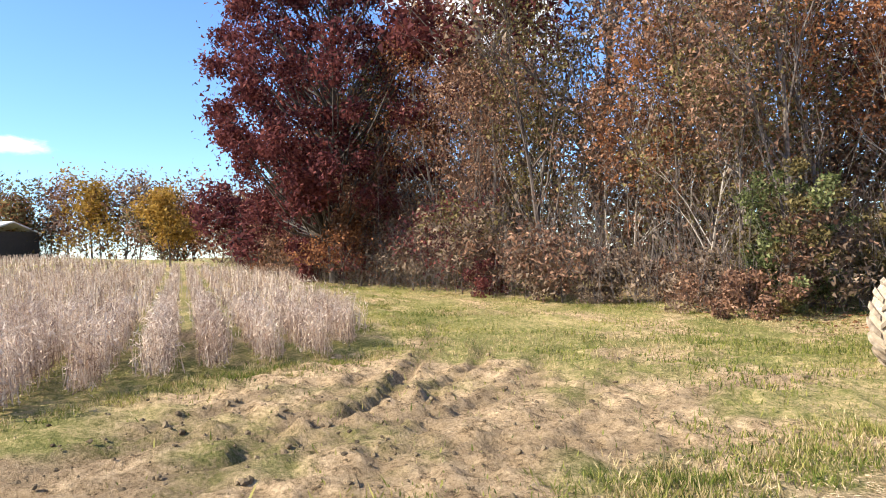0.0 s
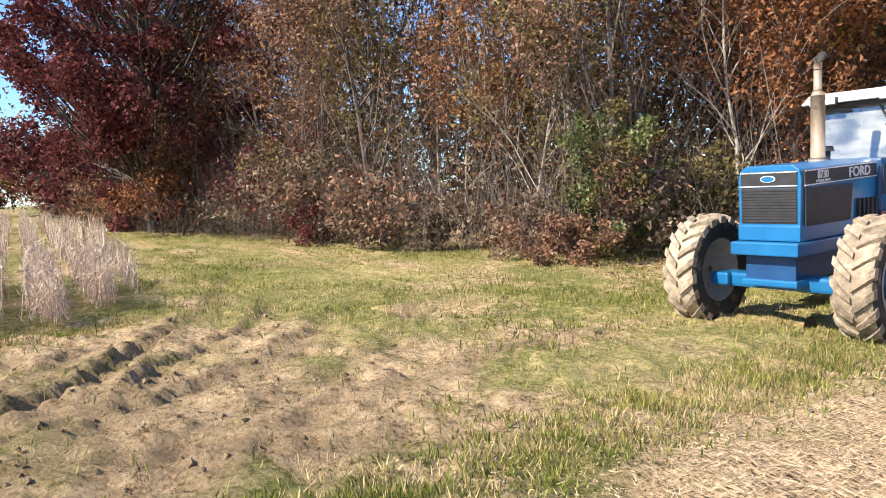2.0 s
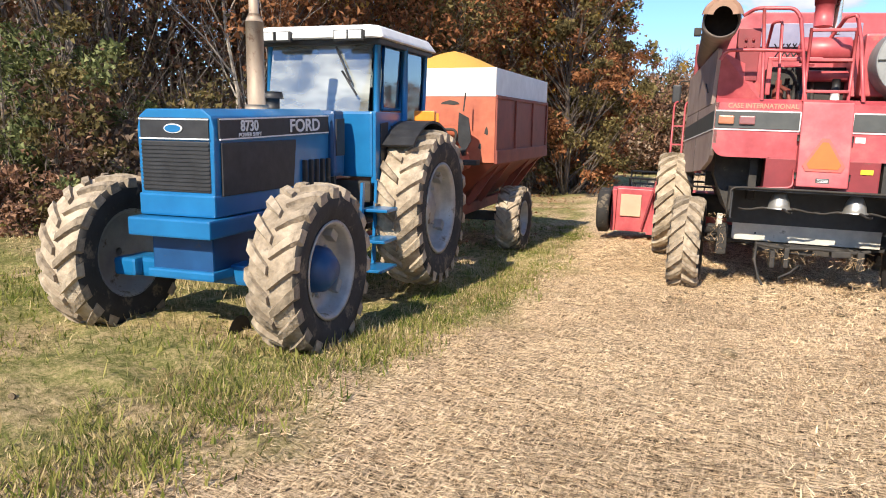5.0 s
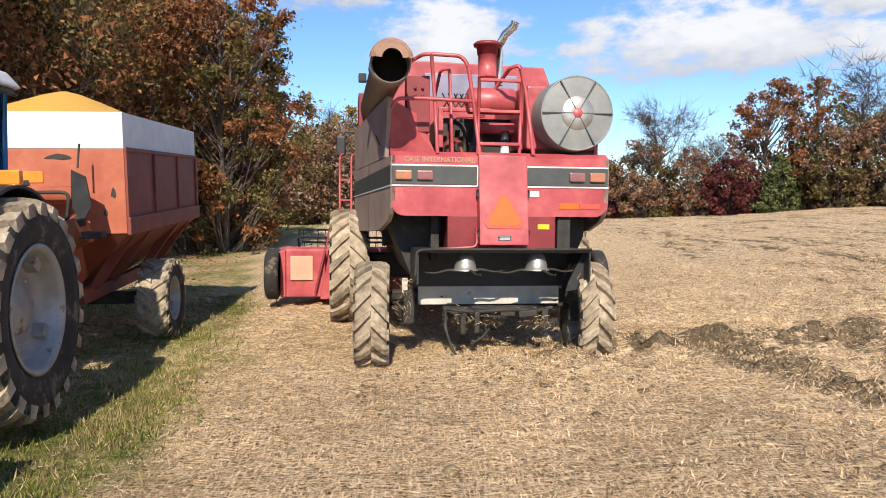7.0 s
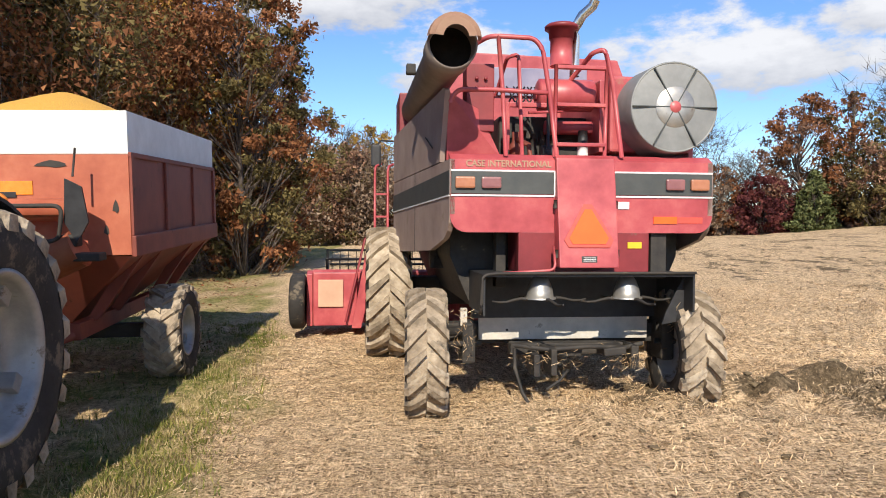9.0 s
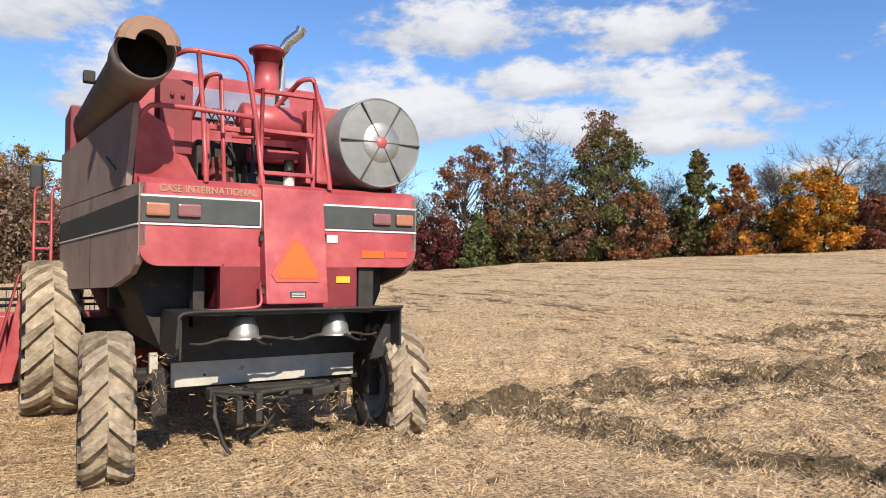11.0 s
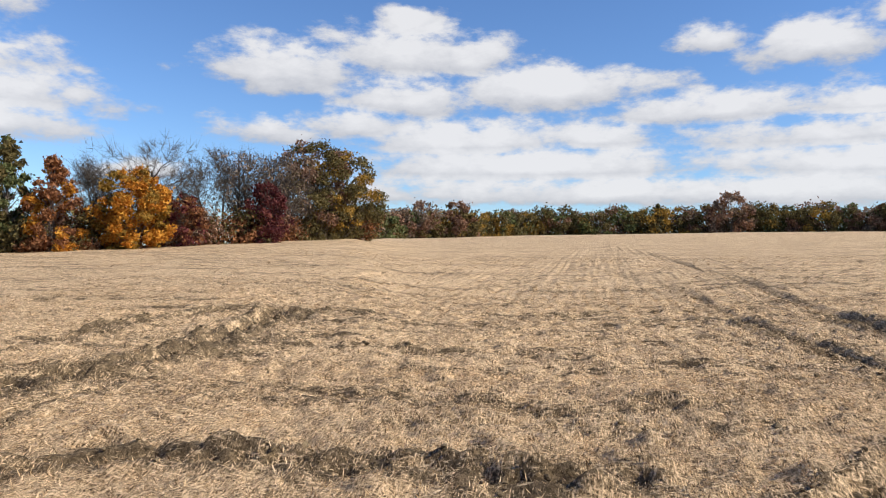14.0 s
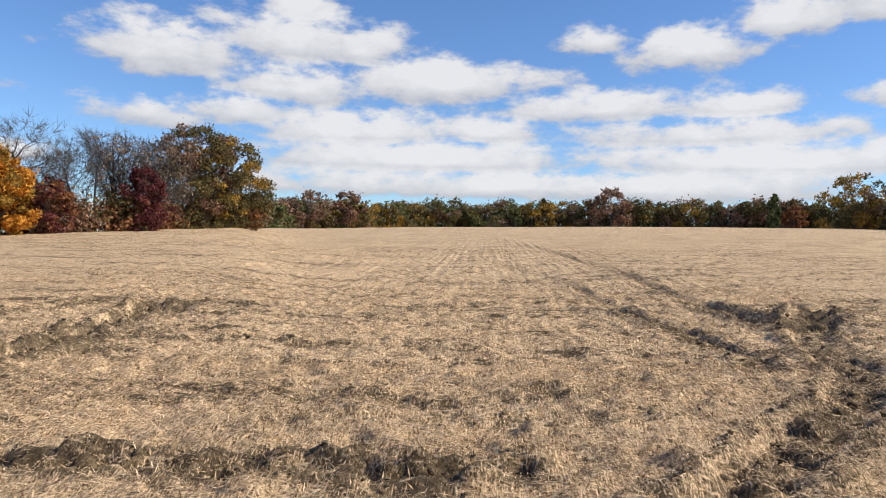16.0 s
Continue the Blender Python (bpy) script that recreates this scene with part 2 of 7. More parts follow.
HEADER_TAN = material("sun_bleached_header_panel", [(0.50, 0.30, 0.20), (0.60, 0.38, 0.26)], 3.0, 0.6, bump=0.03)
YELLOW = material("yellow_decal", [(0.75, 0.45, 0.02), (0.80, 0.50, 0.03)], 8.0, 0.5, bump=0.0)
SEAT = material("dark_seat_cloth", [(0.02, 0.022, 0.026), (0.04, 0.042, 0.05)], 20.0, 0.9, bump=0.2)
BARK = material("grey_brown_bark", [(0.06, 0.045, 0.036), (0.125, 0.098, 0.08), (0.22, 0.185, 0.155)], 7.0, 0.95, bump=0.7, bump_scale=25, stretch=(1, 1, 0.25), vary=0.25)
DARK_BARK = material("dark_weathered_bark", [(0.045, 0.035, 0.03), (0.09, 0.075, 0.062), (0.14, 0.12, 0.10)], 7.0, 0.95, bump=0.5, bump_scale=25, stretch=(1, 1, 0.25), vary=0.2)
PALE_BARK = material("pale_dead_bark", [(0.28, 0.235, 0.19), (0.44, 0.385, 0.32)], 6.0, 0.9, bump=0.4, bump_scale=22, stretch=(1, 1, 0.25))
LEAF = {}
for key, cols in dict(maroon=[(0.06, 0.018, 0.02), (0.12, 0.034, 0.036), (0.21, 0.07, 0.058)], brown=[(0.10, 0.054, 0.037), (0.23, 0.126, 0.08), (0.44, 0.265, 0.17)], rust=[(0.12, 0.052, 0.027), (0.25, 0.105, 0.048), (0.43, 0.20, 0.09)],
                      gold=[(0.20, 0.115, 0.022), (0.36, 0.21, 0.04), (0.50, 0.32, 0.08)], olive=[(0.065, 0.052, 0.022), (0.135, 0.108, 0.042), (0.26, 0.205, 0.085)], green=[(0.05, 0.06, 0.024), (0.115, 0.135, 0.048), (0.25, 0.265, 0.115)],
                      orange=[(0.34, 0.12, 0.018), (0.55, 0.23, 0.03), (0.68, 0.36, 0.06)], dun=[(0.11, 0.073, 0.052), (0.22, 0.155, 0.107), (0.40, 0.30, 0.21)]).items():
    LEAF[key] = material(key + "_leaves", cols, 0.9, 0.75, bump=0.0, vary=0.42, island=True, translucent=0.3)
SOY = material("dry_soybean_plants", [(0.25, 0.17, 0.125), (0.50, 0.385, 0.30), (0.74, 0.62, 0.50)], 0.9, 0.85, bump=0.0, vary=0.45, island=True, translucent=0.2)
STRAW = material("dry_straw", [(0.17, 0.11, 0.06), (0.60, 0.42, 0.24), (0.92, 0.70, 0.45)], 0.6, 0.8, bump=0.0, vary=0.5, island=True, translucent=0.15)
GRASS = material("grass_blades", [(0.07, 0.10, 0.018), (0.18, 0.20, 0.04), (0.36, 0.32, 0.10)], 0.35, 0.75, bump=0.0, vary=0.4, island=True, translucent=0.3)
DRY_GRASS = material("dry_grass_blades", [(0.20, 0.15, 0.07), (0.40, 0.31, 0.15), (0.60, 0.48, 0.26)], 0.5, 0.8, bump=0.0, vary=0.4, island=True, translucent=0.25)
CLOD = material("dark_soil_clods", [(0.06, 0.044, 0.027), (0.14, 0.105, 0.065), (0.28, 0.215, 0.13)], 4.0, 0.95, bump=0.8, bump_scale=30, spec=0.1)


def glass(name, tint, alpha):
    m = bpy.data.materials.new(name)
    m.use_nodes = True
    N, L = m.node_tree.nodes, m.node_tree.links
    t, g, x = N.new("ShaderNodeBsdfTransparent"), N.new("ShaderNodeBsdfGlossy"), N.new("ShaderNodeMixShader")
    t.inputs[0].default_value, g.inputs["Roughness"].default_value = (*tint, 1), 0.06
    f = N.new("ShaderNodeFresnel")
    f.inputs[0].default_value = 1.5
    a = N.new("ShaderNodeMath")
    a.use_clamp = True
    a.inputs[1].default_value = alpha
    L.new(f.outputs[0], a.inputs[0])
    L.new(a.outputs[0], x.inputs[0])
    L.new(t.outputs[0], x.inputs[1])
    L.new(g.outputs[0], x.inputs[2])
    L.new(x.outputs[0], N["Material Output"].inputs["Surface"])
    return m


GLASS = glass("dusty_tinted_glass", (0.42, 0.46, 0.46), 0.2)


def dusty(name, tint, alpha, film):
    """Glass under a pale diffuse film that paints a milky reflection."""
    m = glass(name, tint, alpha)
    N, L = m.node_tree.nodes, m.node_tree.links
    clear = N["Material Output"].inputs["Surface"].links[0].from_socket
    d, x, n, r = N.new("ShaderNodeBsdfDiffuse"), N.new("ShaderNodeMixShader"), N.new("ShaderNodeTexNoise"), N.new("ShaderNodeMapRange")
    d.inputs[0].default_value = (0.62, 0.64, 0.60, 1)
    n.inputs["Scale"].default_value = 2.2
    r.inputs["From Min"].default_value, r.inputs["From Max"].default_value, r.inputs["To Min"].default_value, r.inputs["To Max"].default_value = 0.35, 0.65, film * 0.3, film * 1.5
    L.new(n.outputs["Fac"], r.inputs["Value"])
    L.new(r.outputs[0], x.inputs[0])
    L.new(clear, x.inputs[1])
    L.new(d.outputs[0], x.inputs[2])
    L.new(x.outputs[0], N["Material Output"].inputs["Surface"])
    return m


# the pale film stands in for bright reflections on the windscreen
MILKY_GLASS = dusty("windscreen_glass_with_painted_reflection", (0.40, 0.43, 0.42), 0.22, 0.28)

# ---- mesh helpers ----
def part(name, bm, mat, parent=None, label="", smooth=False):
    me = bpy.data.meshes.new(name)
    bm.to_mesh(me)
    bm.free()
    me.materials.append(mat)
    if smooth:
        me.shade_smooth()
    ob = new(name, me)
    if parent:
        ob.parent = parent
    if label:
        ob["label"] = label
    return ob


def raw(name, verts, faces, mat, parent=None, label=""):
    me = bpy.data.meshes.new(name)
    me.from_pydata(verts, [], faces)
    me.materials.append(mat)
    ob = new(name, me)
    if parent:
        ob.parent = parent
    if label:
        ob["label"] = label
    return ob


def thing(name, m, label, category, group="", kind=""):
    ob = new(name)
    ob.matrix_world = m
    ob.empty_display_size = 0.2
    return tagged(ob, label, category, group, kind)


def box(bm, x0, x1, y0, y1, z0, z1, bevel=0.0, m=None):
    b = bmesh.new()
    bmesh.ops.create_cube(b, size=1, matrix=Matrix.Translation(((x0 + x1) / 2, (y0 + y1) / 2, (z0 + z1) / 2)) @ Matrix.Diagonal((abs(x1 - x0), abs(y1 - y0), abs(z1 - z0), 1)))
    if bevel:
        bmesh.ops.bevel(b, geom=b.edges[:], offset=bevel, segments=2, affect="EDGES", profile=0.6)
    merge(bm, b, m)


def merge(bm, b, m=None):
    if m:
        bmesh.ops.transform(b, matrix=m, verts=b.verts[:])
    me = bpy.data.meshes.new("tmp")
    b.to_mesh(me)
    b.free()
    bm.from_mesh(me)
    bpy.data.meshes.remove(me)


def prism(bm, profile, axis, a0, a1, bevel=0.0, scale1=None):
    """A closed profile of two coordinates, drawn along an axis from a0 to a1. axis x: (y, z); y: (x, z); z: (x, y)."""
    b = bmesh.new()

    def place(p, a):
        return {"x": (a, p[0], p[1]), "y": (p[0], a, p[1]), "z": (p[0], p[1], a)}[axis]
    v0 = [b.verts.new(place(p, a0)) for p in profile]
    v1 = [b.verts.new(place(p, a1)) for p in (scale1 or profile)]
    b.faces.new(v0)
    b.faces.new(v1[::-1])
    for i in range(len(profile)):
        j = (i + 1) % len(profile)
        b.faces.new((v0[i], v1[i], v1[j], v0[j]))
    bmesh.ops.recalc_face_normals(b, faces=b.faces[:])
    if bevel:
        bmesh.ops.bevel(b, geom=b.edges[:], offset=bevel, segments=2, affect="EDGES", profile=0.6)
    merge(bm, b)


def tube(bm, points, r, n=8, r1=None, caps=True):
    """A round bar along points; tapers to r1."""
    pts = [Vector(p) for p in points]
    rings = []
    for i, p in enumerate(pts):
        d = (pts[min(i + 1, len(pts) - 1)] - pts[max(i - 1, 0)]).normalized()
        side = d.orthogonal().normalized() if abs(d.z) < 0.95 else Vector((1, 0, 0))
        if abs(d.z) < 0.95:
            side = d.cross(Vector((0, 0, 1))).normalized()
        up = side.cross(d).normalized()
        rr = r if r1 is None else r + (r1 - r) * i / (len(pts) - 1)
        rings.append([bm.verts.new(p + rr * (math.cos(2 * math.pi * k / n) * side + math.sin(2 * math.pi * k / n) * up)) for k in range(n)])
    for a, b in zip(rings, rings[1:]):
        for k in range(n):
            f = bm.faces.new((a[k], a[(k + 1) % n], b[(k + 1) % n], b[k]))
            f.smooth = True
    if caps:
        bm.faces.new(rings[0])
        bm.faces.new(rings[-1][::-1])


def lathe(bm, profile, n=28, m=None, closed=False):
    """A profile of (axial, radius) turned about the x axis."""
    b = bmesh.new()
    rings = [[b.verts.new((a, r * math.cos(2 * math.pi * k / n), r * math.sin(2 * math.pi * k / n))) for k in range(n)] for a, r in profile]
    pairs = list(zip(rings, rings[1:]))
    if closed:
        pairs.append((rings[-1], rings[0]))
    for p, q in pairs:
        for k in range(n):
            f = b.faces.new((p[k], q[k], q[(k + 1) % n], p[(k + 1) % n]))
            f.smooth = True
    bmesh.ops.recalc_face_normals(b, faces=b.faces[:])
    merge(bm, b, m)


def letters(words, size, mat, parent, m, name="lettering", label="", depth=0.004, stretch=1.0):
    cu = bpy.data.curves.new(name, "FONT")
    cu.body, cu.size, cu.extrude, cu.align_x, cu.align_y, cu.offset = words, size, depth, "CENTER", "CENTER", size * 0.018
    tmp = bpy.data.objects.new(name, cu)
    scene.collection.objects.link(tmp)
    dg = bpy.context.evaluated_depsgraph_get()
    me = bpy.data.meshes.new_from_object(tmp.evaluated_get(dg))
    bpy.data.objects.remove(tmp)
    me.materials.clear()
    me.materials.append(mat)
    me.transform(m @ Matrix.Diagonal((stretch, 1, 1, 1)))
    ob = new(name, me)
    ob.parent = parent
    if label:
        ob["label"] = label
    return ob


# ---- ground ----
# how the land rises away from the lane: bearing, distance, height
LAND = [(-180, 120, 1.6), (-125, 120, 2.4), (-102, 112, 2.4), (-92, 75, 1.1), (-80, 36, 0.9), (-70, 25, 0.75), (-60, 20, 0.45), (-51, 16, 0.2), (-44, 17, 0.3), (-32, 25, 0.0), (-17, 42, -0.85), (-8, 50, -1.0), (8, 62, -1.0), (17, 62, -0.6),
        (25, 64, -0.2), (32, 62, 0.45), (39, 62, 0.7), (50, 62, 1.4), (60, 66, 2.0), (70, 78, 2.8), (76, 180, 4.4), (84, 230, 6.4), (100, 240, 8.0), (115, 230, 8.0), (122, 200, 6.4), (150, 150, 3.0), (180, 120, 1.6)]
LB, LD, LZ = (np.array(c, float) for c in zip(*LAND))
ORIGIN = np.array((0.0, 9.0))


def land(x, y):
    """Height of the land without ruts; arrays or numbers."""
    x, y = np.asarray(x, float), np.asarray(y, float)
    dx, dy = x - ORIGIN[0], y - ORIGIN[1]
    r = np.hypot(dx, dy) + 1e-6
    b = np.degrees(np.arctan2(dx, dy))
    D, Z = np.interp(b, LB, LD), np.interp(b, LB, LZ)
    near = np.minimum(r, 10.0)
    plane = -0.027 * dy * near / r
    s = np.clip((r - 10.0) / (D - 10.0), 0, 1.0)
    return plane + (Z - plane) * s


def lane_edge(y):
    """Where the grass meets the straw of the lane."""
    return np.interp(y, [-20, 2, 4.5, 6.3, 9.5, 13, 17.7, 20.4, 33, 60], [0.5, -1.0, -1.65, -2.1, -2.35, -2.2, -2.85, -3.2, -6.0, -7.5])


def value_noise(x, y, cell, seed):
    rs = np.random.RandomState(seed)
    tab = rs.rand(64, 64)
    u, v = x / cell, y / cell
    i, j = np.floor(u).astype(int), np.floor(v).astype(int)
    fu, fv = u - i, v - j
    fu, fv = fu * fu * (3 - 2 * fu), fv * fv * (3 - 2 * fv)
    a, b2, c, d = tab[i % 64, j % 64], tab[(i + 1) % 64, j % 64], tab[i % 64, (j + 1) % 64], tab[(i + 1) % 64, (j + 1) % 64]
    return a * (1 - fu) * (1 - fv) + b2 * fu * (1 - fv) + c * (1 - fu) * fv + d * fu * fv


# ruts: plan points, half width, depth, whether tyre lugs are pressed in
RUTS = [([(2.5, 16.6), (4.6, 16.6), (6.3, 17.2), (7.9, 16.7), (9.4, 16.0), (11.2, 16.1), (14.2, 16.6), (16.2, 17.2)], 0.34, 0.17, 1), ([(2.5, 16.4), (3.4, 16.2), (3.9, 15.3), (4.1, 14.3), (4.9, 13.2), (4.9, 11.0), (4.7, 9.7), (4.9, 8.4)], 0.22, 0.11, 1),
        ([(7.6, 13.4), (7.6, 11.7), (7.1, 9.6), (7.3, 7.5)], 0.2, 0.07, 1), ([(6.6, 12.6), (6.4, 10.6), (6.2, 8.6), (6.6, 6.9)], 0.2, 0.05, 1), ([(10.9, 15.4), (10.9, 11.2), (11.2, 9.4)], 0.14, 0.06, 0),
        ([(10.4, 18.9), (12.8, 19.2), (15.8, 17.8)], 0.2, 0.09, 0), ([(14.7, 16.8), (15.1, 15.4), (15.2, 13.9)], 0.2, 0.09, 0), ([(15.9, 11.9), (15.9, 10.9), (16.7, 8.5)], 0.18, 0.08, 0),
        ([(75, 24), (49, 15.6), (38, 9.8), (22.9, 6.8), (16.3, 6.4)], 0.22, 0.045, 0), ([(16.5, 6.4), (15.3, 6.3), (12.7, 5.8), (9.8, 5.5), (8.5, 5.9)], 0.24, 0.09, 1), ([(80, 9), (53.5, 5.8), (26.2, 4.3), (17.5, 4.3)], 0.24, 0.05, 0), ([(17.6, 4.3), (16.7, 4.3), (14.5, 4.2), (12.3, 3.5)], 0.36, 0.16, 1),
        ([(12.3, 3.7), (11.2, 4.1), (8.8, 4.6), (6.9, 5.6), (5.7, 6.6), (4.4, 7.5), (3.2, 8.3)], 0.3, 0.09, 1), ([(12.4, 3.6), (14.3, 2.7), (16, 2.2)], 0.45, 0.2, 0), ([(4.6, 14.9), (6.2, 15.7), (8.4, 15.5)], 0.2, 0.08, 1),
        ([(-4.3, 1.9), (-5.1, 2.6), (-6.1, 3.3), (-7.9, 4.1), (-9.6, 5.0), (-14, 6.6)], 0.14, 0.085, 1), ([(-4.6, 3.2), (-5.2, 3.5), (-6.4, 3.9), (-7.7, 5.0), (-10, 6.2)], 0.13, 0.075, 1), ([(-2.2, 1.6), (-4.0, 2.9), (-6.6, 5.2), (-9, 7.0)], 0.16, 0.035, 1), ([(-1.8, 2.2), (-3.8, 3.7), (-6.0, 6.2), (-9, 8.2)], 0.16, 0.03, 1), ([(-2.4, 0.6), (-5.0, 2.0), (-7.6, 3.5)], 0.14, 0.045, 1), ([(-2.6, 3.2), (-4.2, 5.0), (-4.9, 7.2), (-5.2, 9.5)], 0.16, 0.03, 1), ([(-3.0, -0.6), (-5.6, 1.0), (-7.4, 2.9)], 0.14, 0.05, 1),
        ([(-3.6, -1.4), (-4.1, -0.2), (-4.6, 0.5), (-4.9, 1.4), (-5.1, 2.5), (-6.0, 3.4)], 0.22, 0.07, 1), ([(-3.6, 2.1), (-3.8, 2.8), (-3.6, 3.7), (-2.8, 5.2)], 0.2, 0.05, 1), ([(-4.6, 3.3), (-6.1, 5.1), (-8.0, 6.3)], 0.18, 0.04, 1), ([(-3.0, -0.2), (-3.9, 1.2), (-4.3, 2.2), (-5.4, 4.2)], 0.2, 0.05, 1)]


def rut_depth(x, y):
    depth = np.zeros_like(x)
    bank = np.zeros_like(x)
    for pts, half, d, lugs in RUTS:
        best = np.full(x.shape, 1e9)
        run = np.zeros_like(x)
        s0 = 0.0
        for (ax, ay), (bx, by) in zip(pts, pts[1:]):
            ln = math.hypot(bx - ax, by - ay)
            t = np.clip(((x - ax) * (bx - ax) + (y - ay) * (by - ay)) / ln ** 2, 0, 1)
            dd = np.hypot(x - ax - t * (bx - ax), y - ay - t * (by - ay))
            run = np.where(dd < best, s0 + t * ln, run)
            best = np.minimum(best, dd)
            s0 += ln
        uneven = (1.0 if pts[0][0] < 0 else 1.3) * (0.55 + 0.9 * value_noise(x, y, 0.8, 5))
        bed = np.clip(1 - (best / half) ** 4, 0, 1)
        ridge = np.exp(-((best - half * 1.35) / (half * 0.4)) ** 2) * 0.7
        taper = np.clip(np.minimum(run, s0 - run) / 1.1 + 0.15, 0, 1)
        lug = ((0.3 + 0.028 / d) * np.clip(2.2 * np.sin(run * 2 * math.pi / 0.30 + 2.0 * best / half) + 0.2, 0, 1) * bed) if lugs else 0
        lug = lug * (0.4 if pts[0][0] < 0 else 1.0)
        depth += d * taper * uneven * (bed * (0.85 - lug) - 0.45 * ridge)
        # mud of deep ruts; in shallow lugged field tracks it only paints their shading
        bank = np.maximum(bank, np.maximum(bed, ridge) * min(1, d / (0.045 if pts[0][0] < 0 else 0.11)) * taper * (1 - 0.5 * lug))
    return depth, bank


# churned strips: plan points, half width, height of the lumps
CHURNED = [([(2.3, 16.3), (4.6, 16.6), (6.3, 17.2), (7.9, 16.7), (9.4, 16.0), (11.2, 16.1), (14.2, 16.6)], 0.85, 0.18), ([(2.6, 15.9), (3.4, 15.9), (3.9, 15.1), (4.2, 14.2), (4.9, 13.2), (4.9, 11.0), (4.7, 9.7)], 0.45, 0.085),
           ([(12.3, 3.6), (14.3, 2.9), (16.2, 2.3)], 0.8, 0.16), ([(10.4, 18.9), (12.8, 19.2), (15.8, 17.8)], 0.4, 0.10), ([(14.7, 16.8), (15.1, 15.4), (15.2, 13.9)], 0.35, 0.10)]


def churn(x, y, pts, wide):
    best = np.full(x.shape, 1e9)
    for (ax, ay), (bx, by) in zip(pts, pts[1:]):
        t = np.clip(((x - ax) * (bx - ax) + (y - ay) * (by - ay)) / ((bx - ax) ** 2 + (by - ay) ** 2), 0, 1)
        best = np.minimum(best, np.hypot(x - ax - t * (bx - ax), y - ay - t * (by - ay)))
    return np.exp(-(best / wide) ** 2)


def ground_height(x, y):
    x, y = np.asarray(x, float), np.asarray(y, float)
    r = np.hypot(x - ORIGIN[0], y - ORIGIN[1])
    fade = np.clip(1.5 - r / 60, 0, 1)
    z = land(x, y)
    rough = np.interp(x - 0.12 * (y - 9), [-3.5, -1.5, 1.5, 4.0], [1.0, 0.5, 0.5, 1.45])
    z = z + fade * (0.10 * (value_noise(x, y, 2.6, 1) - 0.5) + rough * (0.07 * (value_noise(x, y, 0.7, 2) - 0.5) + 0.062 * (value_noise(x, y, 0.26, 3) - 0.5) + 0.065 * (value_noise(x, y, 0.13, 4) - 0.5)))
    d, bank = rut_depth(x, y)
    z = z - d + bank * (0.05 + 0.08 * (x > -1)) * (value_noise(x, y, 0.3, 7) + 0.7 * value_noise(x, y, 0.15, 8) - 0.85)
    z = z + 0.085 * np.exp(-(((x + 4.8) / 3.0) ** 2 + ((y - 2.6) / 2.6) ** 2)) * (value_noise(x, y, 0.19, 14) + 0.7 * value_noise(x, y, 0.10, 15) - 0.85)
    # broad churned strips along the deepest ruts
    for pts, wide, lift in CHURNED:
        c = churn(x, y, pts, wide)
        z = z + c * lift * (1.1 * value_noise(x, y, 0.42, 61) + 0.9 * value_noise(x, y, 0.2, 62) + 0.5 * value_noise(x, y, 0.11, 63) - 1.2)
        bank = np.maximum(bank, np.clip(c * 2.6 * (value_noise(x, y, 0.5, 64) + 0.8 * value_noise(x, y, 0.17, 65) - 0.6), 0, 1))
    # trampled mud behind the combine's rear axle
    heap = np.exp(-(((x - 1.1) / 1.2) ** 2 + ((y - 15.5) / 0.75) ** 2))
    return z + heap * (0.07 + 0.24 * (value_noise(x, y, 0.45, 9) - 0.35) + 0.12 * (value_noise(x, y, 0.16, 10) - 0.5)), bank


def spaced(lo, hi, step, reach):
    a = list(np.arange(lo, hi, step))
    s, v = step, a[-1]
    while v < reach:
        s *= 1.13
        v += s
        a.append(v)
    s, v = step, a[0]
    while v > -reach:
        s *= 1.13
        v -= s
        a.insert(0, v)
    return np.array(a)


GX, GY = spaced(-8, 16.5, 0.06, 2200), spaced(1.5, 19.5, 0.06, 2200)
gx, gy = np.meshgrid(GX, GY)
gz, g_bank = ground_height(gx.ravel(), gy.ravel())
xs, ys = gx.ravel(), gy.ravel()
edge = xs - lane_edge(ys) + 0.9 * (value_noise(xs, ys, 0.9, 11) - 0.5) + 0.5 * (value_noise(xs, ys, 0.3, 12) - 0.5)
g_straw = np.clip(edge / 0.7 + 0.5, 0, 1)
muddy = np.exp(-(((xs + 4.6) / 3.2) ** 2 + ((ys - 1.9) / 2.4) ** 2)) + 0.5 * np.exp(-(((xs + 5.2) / 3.4) ** 2 + ((ys - 5.0) / 1.8) ** 2))
g_dirt = np.clip(muddy * 1.25 + 0.02 + 2.2 * (value_noise(xs, ys, 1.3, 21) - 0.5) + 1.1 * (value_noise(xs, ys, 0.35, 22) - 0.5), 0, 1)
g_dirt = np.clip(g_dirt + 0.45 * np.exp(-((xs - lane_edge(ys) + 1.4) / 1.2) ** 2) * (value_noise(xs, ys, 0.6, 23) > 0.42) * (ys < 9), 0, 1)
nx, ny = len(GX), len(GY)
idx = np.arange(nx * ny).reshape(ny, nx)
quads = np.stack([idx[:-1, :-1], idx[:-1, 1:], idx[1:, 1:], idx[1:, :-1]], -1).reshape(-1, 4)
gm = bpy.data.meshes.new("ground")
gm.from_pydata(np.stack([xs, ys, gz], 1).tolist(), [], quads.tolist())
for nm, val in (("straw", g_straw), ("dirt", g_dirt), ("bank", np.clip(g_bank, 0, 1)), ("open_field", np.clip((xs - 4.0 - 0.1 * (ys - 9)) / 3.0, 0, 1))):
    at = gm.attributes.new(nm, "FLOAT", "POINT")
    at.data.foreach_set("value", val.astype(np.float32))
gm.shade_smooth()


